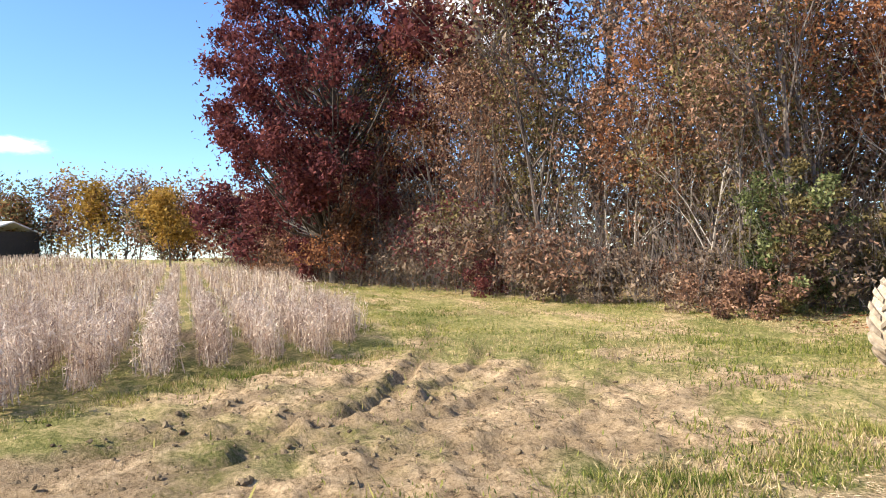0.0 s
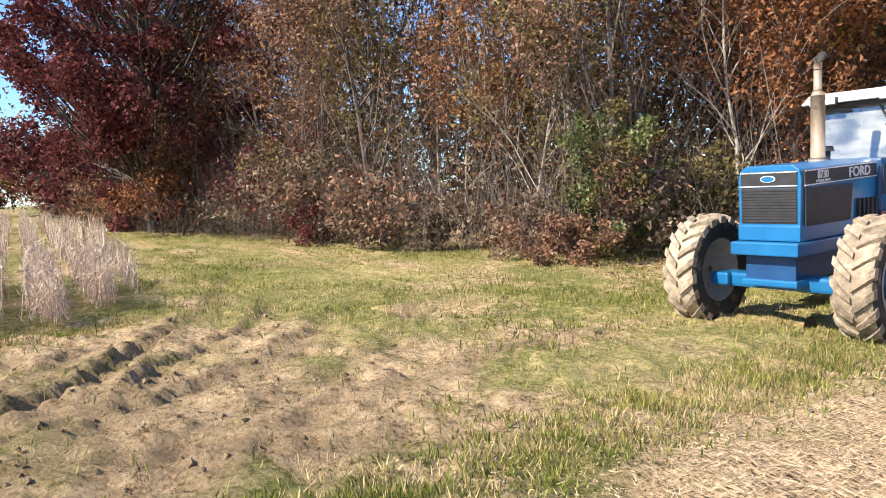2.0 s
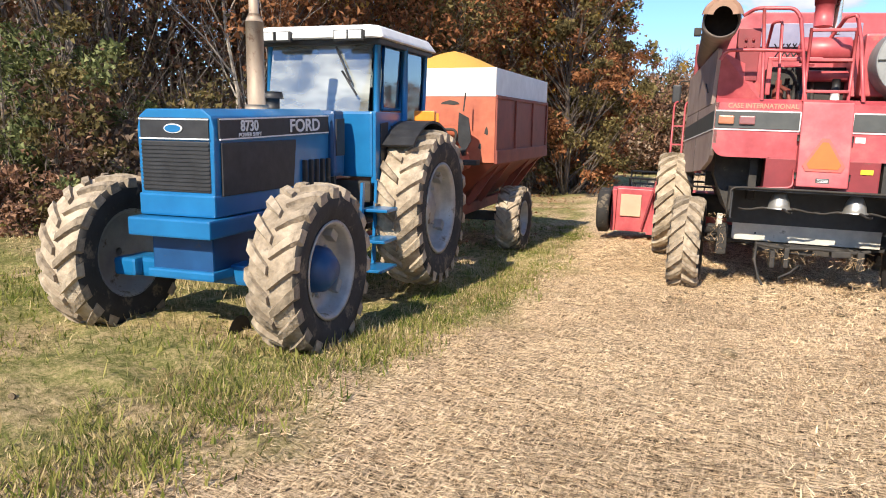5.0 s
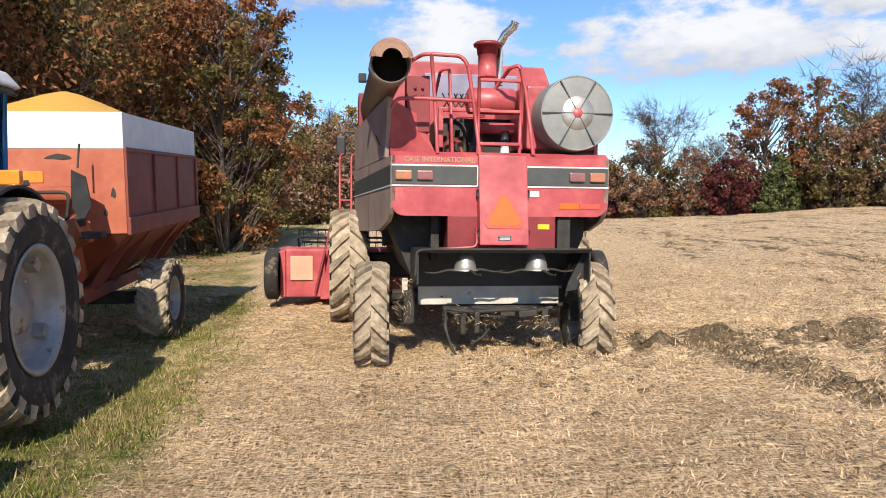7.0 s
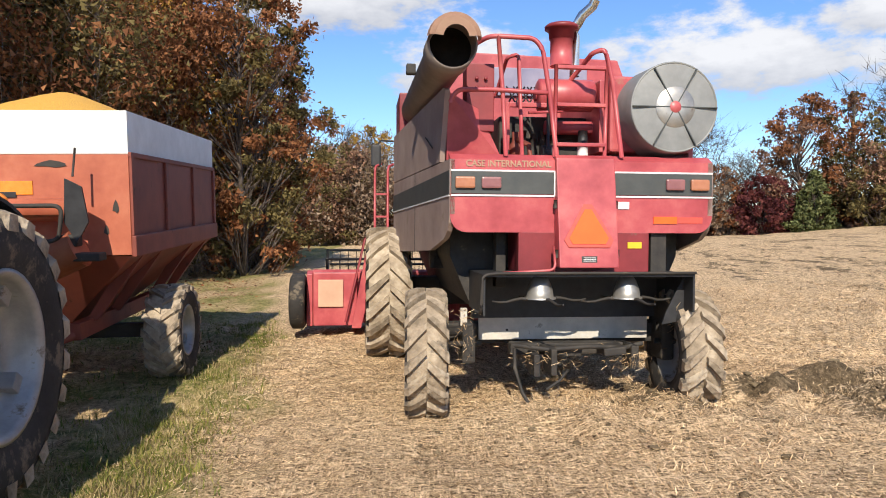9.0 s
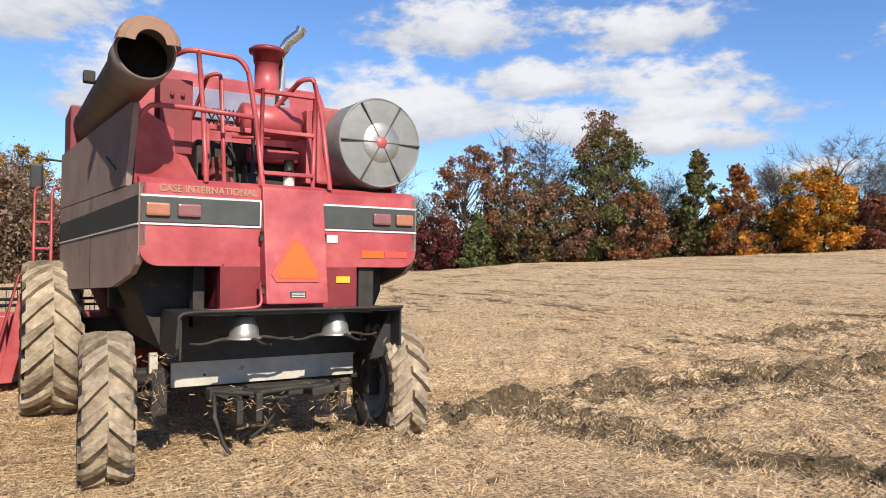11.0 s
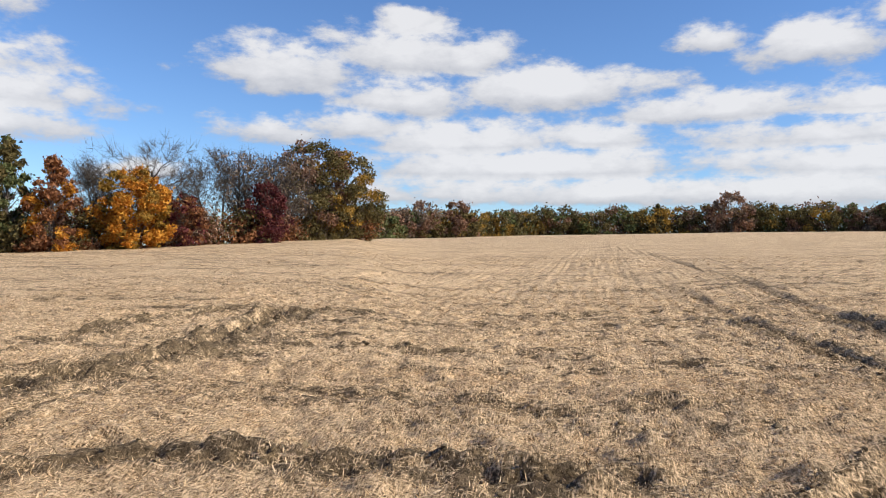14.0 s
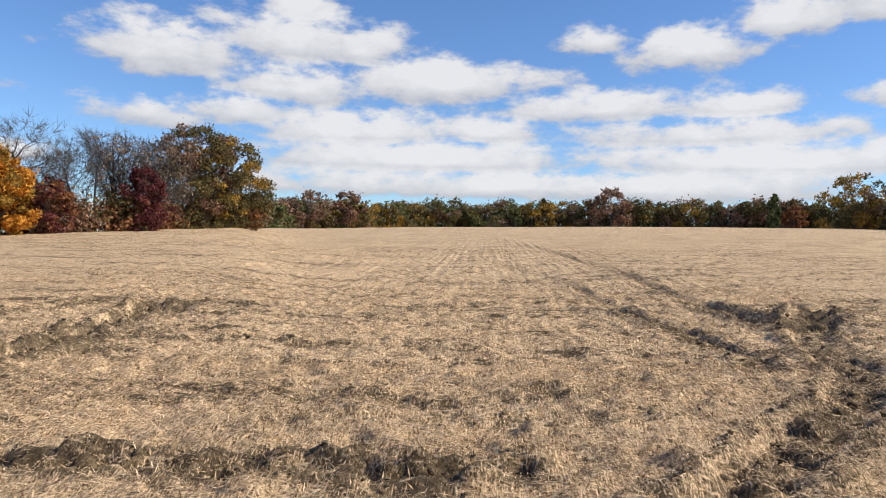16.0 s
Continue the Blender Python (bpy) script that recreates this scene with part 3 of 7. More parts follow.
def ground_material():
    m = bpy.data.materials.new("field_soil_straw_and_grass")
    m.use_nodes = True
    N, L = m.node_tree.nodes, m.node_tree.links
    bsdf = N["Principled BSDF"]
    bsdf.inputs["Roughness"].default_value, bsdf.inputs["Specular IOR Level"].default_value = 0.95, 0.1
    tc = N.new("ShaderNodeTexCoord")

    def noise_tex(scale, detail=8.0, stretch=None, rough=0.65):
        n = N.new("ShaderNodeTexNoise")
        n.inputs["Scale"].default_value, n.inputs["Detail"].default_value, n.inputs["Roughness"].default_value = scale, detail, rough
        if stretch:
            mp = N.new("ShaderNodeMapping")
            mp.inputs["Scale"].default_value, mp.inputs["Rotation"].default_value = stretch[0], (0, 0, stretch[1])
            L.new(tc.outputs["Object"], mp.inputs[0])
            L.new(mp.outputs[0], n.inputs["Vector"])
        else:
            L.new(tc.outputs["Object"], n.inputs["Vector"])
        return n.outputs["Fac"]

    def ramp_of(fac, stops):
        rp = N.new("ShaderNodeValToRGB")
        for i, (p, c) in enumerate(stops):
            e = rp.color_ramp.elements[i] if i < 2 else rp.color_ramp.elements.new(p)
            e.position, e.color = p, (*c, 1)
        L.new(fac, rp.inputs[0])
        return rp.outputs[0]

    def mix(f, a, b):
        x = N.new("ShaderNodeMix")
        x.data_type = "RGBA"
        for s, v in (("Factor", f), ("A", a), ("B", b)):
            L.new(v, x.inputs[s])
        return x.outputs["Result"]

    def calc(op, a, b, clamp=False):
        x = N.new("ShaderNodeMath")
        x.operation, x.use_clamp = op, clamp
        for i, v in enumerate((a, b)):
            if isinstance(v, float):
                x.inputs[i].default_value = v
            else:
                L.new(v, x.inputs[i])
        return x.outputs[0]

    def attribute(nm):
        a = N.new("ShaderNodeAttribute")
        a.attribute_name = nm
        return a.outputs["Fac"]
    fine, mid, broad = noise_tex(30, 8, None, 0.8), noise_tex(8.0, 8, None, 0.75), noise_tex(0.35)
    streak = noise_tex(14.0, 8.0, ((0.9, 1.5, 1), 0.6))
    rows = noise_tex(1.6, 6.0, ((0.04, 1.6, 1), 0.03), 0.75)
    gaps = noise_tex(4.6, 7.0, ((1.3, 0.36, 1), 0.12), 0.66)
    drift = noise_tex(1.1, 5.0, ((1.3, 0.16, 1), 0.1), 0.6)
    fibres = calc("MAXIMUM", noise_tex(22.0, 5.0, ((0.30, 2.6, 1), 0.5), 0.6), calc("MAXIMUM", noise_tex(22.0, 5.0, ((2.6, 0.30, 1), 0.25), 0.6), noise_tex(24.0, 5.0, ((0.35, 2.4, 1), -0.9), 0.6)))
    straw = ramp_of(calc("ADD", calc("MULTIPLY", fine, 0.45), calc("MULTIPLY", fibres, 0.55)), [(0.455, (0.04, 0.027, 0.016)), (0.515, (0.48, 0.33, 0.185)), (0.59, (0.94, 0.71, 0.45))])
    soil = ramp_of(calc("ADD", calc("MULTIPLY", fine, 0.4), calc("MULTIPLY", mid, 0.6)), [(0.40, (0.035, 0.025, 0.015)), (0.5, (0.10, 0.073, 0.044)), (0.62, (0.29, 0.21, 0.125))])
    sand = ramp_of(calc("ADD", calc("MULTIPLY", fine, 0.4), calc("MULTIPLY", mid, 0.6)), [(0.40, (0.09, 0.058, 0.032)), (0.48, (0.40, 0.28, 0.155)), (0.60, (0.72, 0.53, 0.32))])
    turf = ramp_of(calc("ADD", calc("MULTIPLY", fine, 0.35), calc("ADD", calc("MULTIPLY", mid, 0.35), calc("MULTIPLY", broad, 0.3))), [(0.39, (0.06, 0.068, 0.018)), (0.49, (0.205, 0.20, 0.062)), (0.58, (0.52, 0.395, 0.19))])
    # bank darkens real mud, and paints shading into the straw-covered lug tracks
    bare = calc("ADD", calc("MULTIPLY", attribute("bank"), 2.0), calc("MULTIPLY", calc("SUBTRACT", calc("ADD", calc("MULTIPLY", mid, 0.5), calc("MULTIPLY", rows, 0.5)), 0.515), 7.0))
    grain = calc("MULTIPLY", calc("SUBTRACT", fibres, 0.56), 9.0)
    bare = calc("SUBTRACT", bare, calc("MAXIMUM", grain, 0.0))
    spots = calc("SUBTRACT", calc("MULTIPLY", calc("SUBTRACT", calc("ADD", calc("MULTIPLY", gaps, 0.5), calc("MULTIPLY", drift, 0.5)), 0.515), 20.0), grain)
    bare = calc("MAXIMUM", bare, calc("SUBTRACT", spots, calc("MULTIPLY", calc("SUBTRACT", 1.0, attribute("open_field")), 4.0)))
    lane = mix(calc("MULTIPLY", calc("MINIMUM", calc("MAXIMUM", bare, 0.0), 1.0), 0.92), straw, soil)
    grassy = mix(calc("MINIMUM", calc("MAXIMUM", calc("ADD", attribute("dirt"), calc("MULTIPLY", calc("SUBTRACT", fine, 0.5), 0.8)), 0.0), 1.0), turf, sand)
    worn = calc("MULTIPLY", attribute("bank"), calc("MULTIPLY", calc("SUBTRACT", mid, 0.36), 4.0, True), True)
    grassy = mix(worn, grassy, soil)
    L.new(mix(attribute("straw"), grassy, lane), bsdf.inputs["Base Color"])
    bp = N.new("ShaderNodeBump")
    bp.inputs["Strength"].default_value, bp.inputs["Distance"].default_value = 1.0, 0.03
    L.new(calc("ADD", fine, calc("ADD", calc("MULTIPLY", streak, 1.0), calc("MULTIPLY", mid, 0.5))), bp.inputs["Height"])
    L.new(bp.outputs[0], bsdf.inputs["Normal"])
    return m


gm.materials.append(ground_material())
ground = tagged(new("ground", gm), "harvested field of pale straw with dark ruts and a grassy muddy verge", "ground", kind="structure")

# ---- machines ----
def tyre(name, parent, at, R, W, rim_r, lugs, tread, lean=0.0, out=1, rim_label="dusty silver steel rim", hub=None, steer=0.0, lug_h=0.045):
    """A lugged farm tyre about the x axis, with its rim as a part. out: the side (+1 or -1 on x) that shows the dish."""
    h = W / 2
    bm = bmesh.new()
    prof = [(-h * 0.80, rim_r), (-h * 0.98, rim_r + (R - rim_r) * 0.35), (-h, rim_r + (R - rim_r) * 0.65), (-h * 0.9, R * 0.945), (-h * 0.5, R * 0.972), (0, R * 0.98),
            (h * 0.5, R * 0.972), (h * 0.9, R * 0.945), (h, rim_r + (R - rim_r) * 0.65), (h * 0.98, rim_r + (R - rim_r) * 0.35), (h * 0.80, rim_r)]
    lathe(bm, prof, 44)
    ob = part(name, bm, tread, parent)
    ob.data.materials.append(RUBBER)
    for p in ob.data.polygons:
        c = p.center
        if math.hypot(c.y, c.z) < R * 0.935:
            p.material_index = 1
    ob.matrix_local = pose(*at, 0, 0, steer) @ pose(0, 0, 0, 0, lean, 0)
    # slanted lugs, left and right by turns
    for sgn in (-1, 1):
        bm = bmesh.new()
        sweep, wide = 0.46 * W / R, 0.035 * math.pi * 2 * 14 / lugs
        verts = []
        rows = ((0.02, 0.0), (0.45, 0.4), (0.80, 0.75), (1.0, 0.98))
        for fx, fa in rows:
            x = sgn * h * fx * (1.02 if fx == 1 else 1)
            base = R * (0.95 if fx < 0.9 else 0.86)
            top = R * 0.985 + lug_h * (1 if fx < 0.9 else 0.25) - (0.0 if fx < 0.7 else R * 0.018)
            w2 = wide * (0.75 + 0.5 * fx)
            for da, rr in ((-w2 * 0.5, base), (-w2 * 0.33, top), (w2 * 0.33, top), (w2 * 0.5, base)):
                a = fa * sweep + da
                verts.append(bm.verts.new((x, rr * math.cos(a), rr * math.sin(a))))
        for i in range(len(rows) - 1):
            for j in range(3):
                bm.faces.new((verts[i * 4 + j], verts[i * 4 + j + 1], verts[i * 4 + 5 + j], verts[i * 4 + 4 + j]))
        bm.faces.new(verts[0:4])
        bm.faces.new(verts[-4:])
        bmesh.ops.recalc_face_normals(bm, faces=bm.faces[:])
        first = part("lug", bm, tread, ob)
        for k in range(lugs):
            lug = first if k == 0 else new("lug", first.data)
            lug.parent = ob
            lug.matrix_local = Matrix.Rotation(2 * math.pi * (k + (0.5 if sgn > 0 else 0)) / lugs, 4, "X")
    bm = bmesh.new()
    o = out * h
    lathe(bm, [(o * 0.82, rim_r * 1.02), (o * 0.88, rim_r * 1.05), (o * 0.9, rim_r * 0.99), (o * 0.72, rim_r * 0.93), (o * 0.30, rim_r * 0.90), (o * 0.10, rim_r * 0.80), (o * 0.12, rim_r * 0.42), (o * 0.32, rim_r * 0.36), (o * 0.34, rim_r * 0.02)], 36)
    lathe(bm, [(-o * 0.82, rim_r * 1.02), (-o * 0.7, rim_r * 0.92), (-o * 0.2, rim_r * 0.88), (-o * 0.1, rim_r * 0.1)], 36)
    for k in range(8):
        a = 2 * math.pi * k / 8
        lathe(bm, [(o * 0.1, 0.022), (o * 0.22, 0.022), (o * 0.23, 0.002)], 8, Matrix.Translation((0, rim_r * 0.56 * math.cos(a), rim_r * 0.56 * math.sin(a))))
    for k in range(4):
        a = 2 * math.pi * (k + 0.4) / 4
        box(bm, min(o * 0.1, o * 0.5), max(o * 0.1, o * 0.5), -0.06, 0.06, rim_r * 0.72, rim_r * 0.92, 0.01, Matrix.Rotation(a, 4, "X"))
    part("rim", bm, RIM, ob, rim_label)
    if hub:
        bm = bmesh.new()
        lathe(bm, [(o * 0.1, rim_r * 0.5), (o * 0.55, rim_r * 0.46), (o * 0.85, rim_r * 0.3), (o * 0.95, rim_r * 0.24), (o * 0.96, 0.005)], 24)
        part("hub", bm, hub, ob, "blue planetary hub")
    return ob


def rail(name, pts, r, mat, parent, label="", n=8):
    """A bent round bar, its corners rounded."""
    out = [Vector(pts[0])]
    for a, b, c in zip(pts, pts[1:], pts[2:]):
        a, b, c = Vector(a), Vector(b), Vector(c)
        k = min(0.09, (a - b).length * 0.45, (c - b).length * 0.45)
        p, q = b + (a - b).normalized() * k, b + (c - b).normalized() * k
        for i in range(5):
            t = i / 4
            out.append(p * (1 - t) ** 2 + b * 2 * t * (1 - t) + q * t * t)
    out.append(Vector(pts[-1]))
    bm = bmesh.new()
    tube(bm, out, r, n)
    return part(name, bm, mat, parent, label)


# ---- blue tractor; local y is forward, the front axle is at y 0 ----
tractor = thing("tractor", pose(-4.13, 10.56, float(land(-4.13, 10.56)) - 0.02, -1.2, 0, 186), "blue farm tractor with white cab roof and muddy tyres", "tractor")


def build_tractor():
    T = tractor
    for s in (-1, 1):
        tyre("front_tyre", T, (s * 1.02, 0, 0.66), 0.70, 0.42, 0.40, 19, TREAD, out=s, hub=DARK_BLUE, steer=0, lug_h=0.032)
        tyre("rear_tyre", T, (s * 0.98, -2.78, 0.88), 0.90, 0.52, 0.52, 22, TREAD, out=s, lug_h=0.036)
    # hood
    bm = bmesh.new()
    sec = [(-0.36, 1.22), (-0.37, 1.80), (-0.345, 1.90), (-0.27, 1.955), (0.27, 1.955), (0.345, 1.90), (0.37, 1.80), (0.36, 1.22)]
    back = [(-0.36, 1.22), (-0.37, 1.84), (-0.345, 1.94), (-0.27, 2.0), (0.27, 2.0), (0.345, 1.94), (0.37, 1.84), (0.36, 1.22)]
    prism(bm, sec, "y", 0.38, -1.55, 0.012, back)
    part("hood", bm, BLUE, T)
    bm = bmesh.new()
    box(bm, -0.43, 0.43, -1.80, -1.56, 1.30, 1.99, 0.04)
    part("hood_rear_cowl", bm, DARK_BLUE, T)
    for s in (-1, 1):
        bm = bmesh.new()
        prism(bm, [(0.33, 1.72), (0.33, 1.885), (-1.50, 1.925), (-1.50, 1.77)], "x", s * 0.373, s * 0.392)
        st = part("decal_stripe", bm, BLACK, T, "black decal stripe with white edges")
        for z0, z1 in ((1.872, 1.893), (1.713, 1.726)):
            bm = bmesh.new()
            prism(bm, [(0.33, z0 - 0.002), (0.33, z0 + 0.010), (-1.50, z1 + 0.045), (-1.50, z1 + 0.033)], "x", s * 0.385, s * 0.397)
            part("trim_line", bm, LETTER, st, "thin white line")
        bm = bmesh.new()
        prism(bm, [(0.30, 1.26), (0.30, 1.69), (-0.86, 1.70), (-0.80, 1.26)], "x", s * 0.366, s * 0.386, 0.006)
        part("side_grille", bm, BLACK, T, "black side screen")
        bm = bmesh.new()
        prism(bm, [(-1.59, 1.52), (-1.59, 1.90), (-1.78, 1.91), (-1.78, 1.52)], "x", s * 0.42, s * 0.44, 0.006)
        part("cowl_vent", bm, BLACK, T)
        w = Matrix.Translation((s * 0.394, -1.02, 1.83)) @ pose(0, 0, 0, 90, 1.4 * s, 90 * s)
        letters("FORD", 0.165, LETTER, T, w, "lettering", "white block letters", stretch=1.35)
        w = Matrix.Translation((s * 0.394, -0.08, 1.825)) @ pose(0, 0, 0, 90, 1.4 * s, 90 * s)
        letters("8730", 0.125, LETTER, T, w, "lettering", "white model number", stretch=1.05)
        w = Matrix.Translation((s * 0.394, -0.09, 1.755)) @ pose(0, 0, 0, 90, 1.4 * s, 90 * s)
        letters("POWER SHIFT", 0.045, LETTER, T, w, "lettering", "small white words", stretch=1.2)
    # nose
    bm = bmesh.new()
    box(bm, -0.33, 0.33, 0.375, 0.395, 1.72, 1.885, 0.008)
    part("nose_band", bm, BLACK, T, "black band on the nose")
    for z in (1.873, 1.718):
        bm = bmesh.new()
        box(bm, -0.335, 0.335, 0.39, 0.40, z - 0.005, z + 0.006)
        part("trim_line", bm, LETTER, T, "thin white line")
    bm = bmesh.new()
    b = bmesh.new()
    bmesh.ops.create_cone(b, cap_ends=True, segments=28, radius1=1, radius2=1, depth=0.012)
    merge(bm, b, Matrix.Translation((0, 0.398, 1.80)) @ Matrix.Diagonal((0.088, 1, 0.038, 1)) @ pose(0, 0, 0, 90, 0, 0))
    oval = part("badge", bm, LETTER, T, "pale oval badge")
    bm = bmesh.new()
    b = bmesh.new()
    bmesh.ops.create_cone(b, cap_ends=True, segments=28, radius1=1, radius2=1, depth=0.012)
    merge(bm, b, Matrix.Translation((0, 0.403, 1.80)) @ Matrix.Diagonal((0.076, 1, 0.030, 1)) @ pose(0, 0, 0, 90, 0, 0))
    part("badge_centre", bm, BLUE, oval, "blue oval")
    bm = bmesh.new()
    box(bm, -0.33, 0.33, 0.36, 0.388, 1.29, 1.70, 0.01)
    for k in range(12):
        z = 1.31 + k * 0.032
        box(bm, -0.325, 0.325, 0.386, 0.396, z, z + 0.012)
    part("front_grille", bm, BLACK, T, "black slatted grille")
    for z0, z1, y1, w, nm in ((1.09, 1.275, 0.40, 0.37, "nose_panel"), (0.93, 1.085, 0.52, 0.40, "weight_bracket")):
        bm = bmesh.new()
        box(bm, -w, w, -0.9, y1, z0, z1, 0.02)
        part(nm, bm, BLUE, T)
    bm = bmesh.new()
    box(bm, -0.30, 0.30, -1.6, 0.36, 0.62, 0.94, 0.02)
    box(bm, -0.24, 0.24, -3.3, -1.5, 0.65, 1.25, 0.03)
    part("chassis", bm, DARK_BLUE, T, "dirty dark blue chassis")
    bm = bmesh.new()
    box(bm, -0.33, 0.33, -0.05, 0.40, 0.56, 0.64, 0.02)
    box(bm, -0.84, 0.84, -0.13, 0.13, 0.48, 0.66, 0.04)
    for s in (-1, 1):
        box(bm, min(s * 0.62, s * 0.86), max(s * 0.62, s * 0.86), 0.05, 0.22, 0.50, 0.66, 0.03)
    part("front_axle", bm, BLUE, T)
    bm = bmesh.new()
    lathe(bm, [(-0.85, 0.10), (-0.5, 0.17), (0.5, 0.17), (0.85, 0.10)], 20, pose(0, -2.78, 0.88))
    part("rear_axle", bm, DARK_BLUE, T)
    bm = bmesh.new()
    lathe(bm, [(-0.28, 0.18), (-0.28, 0.0)], 20, pose(0, 0, 0))
    box(bm, -0.34, 0.34, -1.7, -0.95, 1.0, 1.62, 0.03)
    engine = part("engine", bm, SOOT, T, "dusty dark engine")
    for k in range(6):
        bm = bmesh.new()
        box(bm, -0.40, 0.40, -1.65 + k * 0.12, -1.60 + k * 0.12, 1.1 + 0.04 * (k % 3), 1.5, 0.01)
        part("engine_rib", bm, SOOT, engine)
    # exhaust and intake
    bm = bmesh.new()
    tube(bm, [(0, -0.80, 1.97), (0, -0.80, 2.02)], 0.11, 16)
    tube(bm, [(0, -0.80, 2.0), (0, -0.80, 2.78)], 0.083, 18)
    tube(bm, [(0, -0.80, 2.78), (0, -0.80, 2.85)], 0.083, 18, 0.05)
    tube(bm, [(0, -0.80, 2.84), (0, -0.80, 3.10), (0, -0.79, 3.18)], 0.047, 14)
    part("exhaust_stack", bm, PIPE, T, "weathered steel exhaust stack")
    bm = bmesh.new()
    tube(bm, [(0, -0.80, 3.10), (0, -0.78, 3.2), (-0.02, -0.90, 3.27)], 0.055, 14, caps=False)
    part("exhaust_tip", bm, SOOT, T, "sooty exhaust tip")
    bm = bmesh.new()
    tube(bm, [(0.2, -1.40, 1.99), (0.2, -1.40, 2.10)], 0.075, 16)
    tube(bm, [(0.2, -1.40, 2.10), (0.2, -1.40, 2.14), (0.2, -1.40, 2.17)], 0.12, 18, 0.10)
    part("intake_cap", bm, BLACK, T)
    # cab
    y0, y1, yb = -1.92, -2.72, -3.52
    posts = [((-0.50, y0 + 0.02, 1.20), (-0.56, y0 - 0.16, 2.74)), ((0.50, y0 + 0.02, 1.20), (0.56, y0 - 0.16, 2.74)), ((-0.68, y0 - 0.12, 1.20), (-0.66, y0 - 0.22, 2.74)), ((0.68, y0 - 0.12, 1.20), (0.66, y0 - 0.22, 2.74)),
             ((-0.74, y1, 1.75), (-0.70, y1 - 0.12, 2.74)), ((0.74, y1, 1.75), (0.70, y1 - 0.12, 2.74)), ((-0.70, yb + 0.1, 1.75), (-0.68, yb - 0.05, 2.74)), ((0.70, yb + 0.1, 1.75), (0.68, yb - 0.05, 2.74))]
    for a, b2 in posts[2:]:
        bm = bmesh.new()
        tube(bm, [a, b2], 0.045, 4)
        part("cab_post", bm, BLUE, T)
    bm = bmesh.new()
    box(bm, -0.69, 0.69, y0 - 0.16, y0 - 0.02, 1.28, 1.99, 0.03)
    for s in (-1, 1):
        prism(bm, [(y0 - 0.04, 1.22), (y0 - 0.04, 1.99), (y0 - 0.14, 1.99), (y1, 1.99), (y1 - 0.12, 1.80), (y1 + 0.25, 1.05), (y0 - 0.3, 1.02)], "x", s * 0.66, s * 0.72, 0.01)
    part("cab_lower_shell", bm, BLUE, T)
    for s in (-1, 1):
        bm = bmesh.new()
        prism(bm, [(y0 - 0.16, 1.34), (y0 - 0.16, 1.86), (y0 - 0.36, 1.88), (y0 - 0.37, 1.34)], "x", s * 0.715, s * 0.732, 0.004)
        part("lower_pane", bm, BLACK, T, "dark lower cab window")
        bm = bmesh.new()
        prism(bm, [(y0 - 0.46, 1.30), (y0 - 0.46, 1.84), (y1 - 0.02, 1.80), (y1 + 0.18, 1.32)], "x", s * 0.715, s * 0.732, 0.004)
        part("lower_pane", bm, BLACK, T, "dark lower door window")
        for name, pr in (("side_window", [(y0 - 0.25, 2.02), (y0 - 0.30, 2.70), (y1 - 0.06, 2.70), (y1 + 0.03, 2.02)]), ("rear_side_window", [(y1 - 0.10, 1.86), (y1 - 0.18, 2.70), (yb + 0.02, 2.70), (yb + 0.12, 1.86)])):
            bm = bmesh.new()
            prism(bm, pr, "x", s * 0.688, s * 0.694)
            w = part(name, bm, GLASS, T, "tinted cab glass")
            w.visible_shadow = False
            bm = bmesh.new()
            pts = [(s * 0.70, a, c) for a, c in pr]
            tube(bm, pts + [pts[0]], 0.024, 6)
            part("window_frame", bm, BLUE, w)
    bm = bmesh.new()
    prism(bm, [(y0 - 0.06, 1.99), (y0 - 0.20, 2.72), (y0 - 0.206, 2.72), (y0 - 0.066, 1.99)], "x", -0.62, 0.62)
    w = part("windscreen", bm, MILKY_GLASS, T, "tinted windscreen with a painted milky reflection")
    w.visible_shadow = False
    bm = bmesh.new()
    tube(bm, [(-0.20, y0 - 0.15, 2.68), (-0.42, y0 - 0.06, 2.30)], 0.012, 6)
    tube(bm, [(-0.30, y0 - 0.09, 2.42), (-0.50, y0 - 0.03, 2.16)], 0.012, 6)
    part("wiper", bm, BLACK, T)
    bm = bmesh.new()
    prism(bm, [(yb - 0.05, 1.86), (yb - 0.05, 2.70), (yb - 0.06, 2.70), (yb - 0.06, 1.86)], "x", -0.62, 0.62)
    w = part("rear_window", bm, GLASS, T, "tinted rear glass")
    w.visible_shadow = False
    bm = bmesh.new()
    prism(bm, [(-0.80, -1.98), (-0.70, -1.90), (0.70, -1.90), (0.80, -1.98), (0.80, -3.72), (0.72, -3.80), (-0.72, -3.80), (-0.80, -3.72)], "z", 2.76, 2.90, 0.035, [(-0.72, -2.08), (-0.64, -1.98), (0.64, -1.98), (0.72, -2.08), (0.72, -3.6), (0.64, -3.68), (-0.64, -3.68), (-0.72, -3.6)])
    part("cab_roof", bm, WHITE, T, "white cab roof")
    bm = bmesh.new()
    box(bm, -0.74, 0.74, -3.70, -2.02, 2.70, 2.765, 0.02)
    part("roof_lining", bm, BLACK, T)
    for x0, mat in ((-0.60, CLEAR_LENS), (-0.43, CLEAR_LENS), (0.27, CLEAR_LENS), (0.46, CLEAR_LENS)):
        bm = bmesh.new()
        box(bm, x0 - 0.015, x0 + 0.165, -1.93, -1.865, 2.725, 2.835, 0.01)
        lamp = part("work_lamp", bm, BLACK, T, "rectangular roof work lamp")
        bm = bmesh.new()
        box(bm, x0, x0 + 0.15, -1.866, -1.855, 2.74, 2.825, 0.006)
        part("lens", bm, mat, lamp)
    bm = bmesh.new()
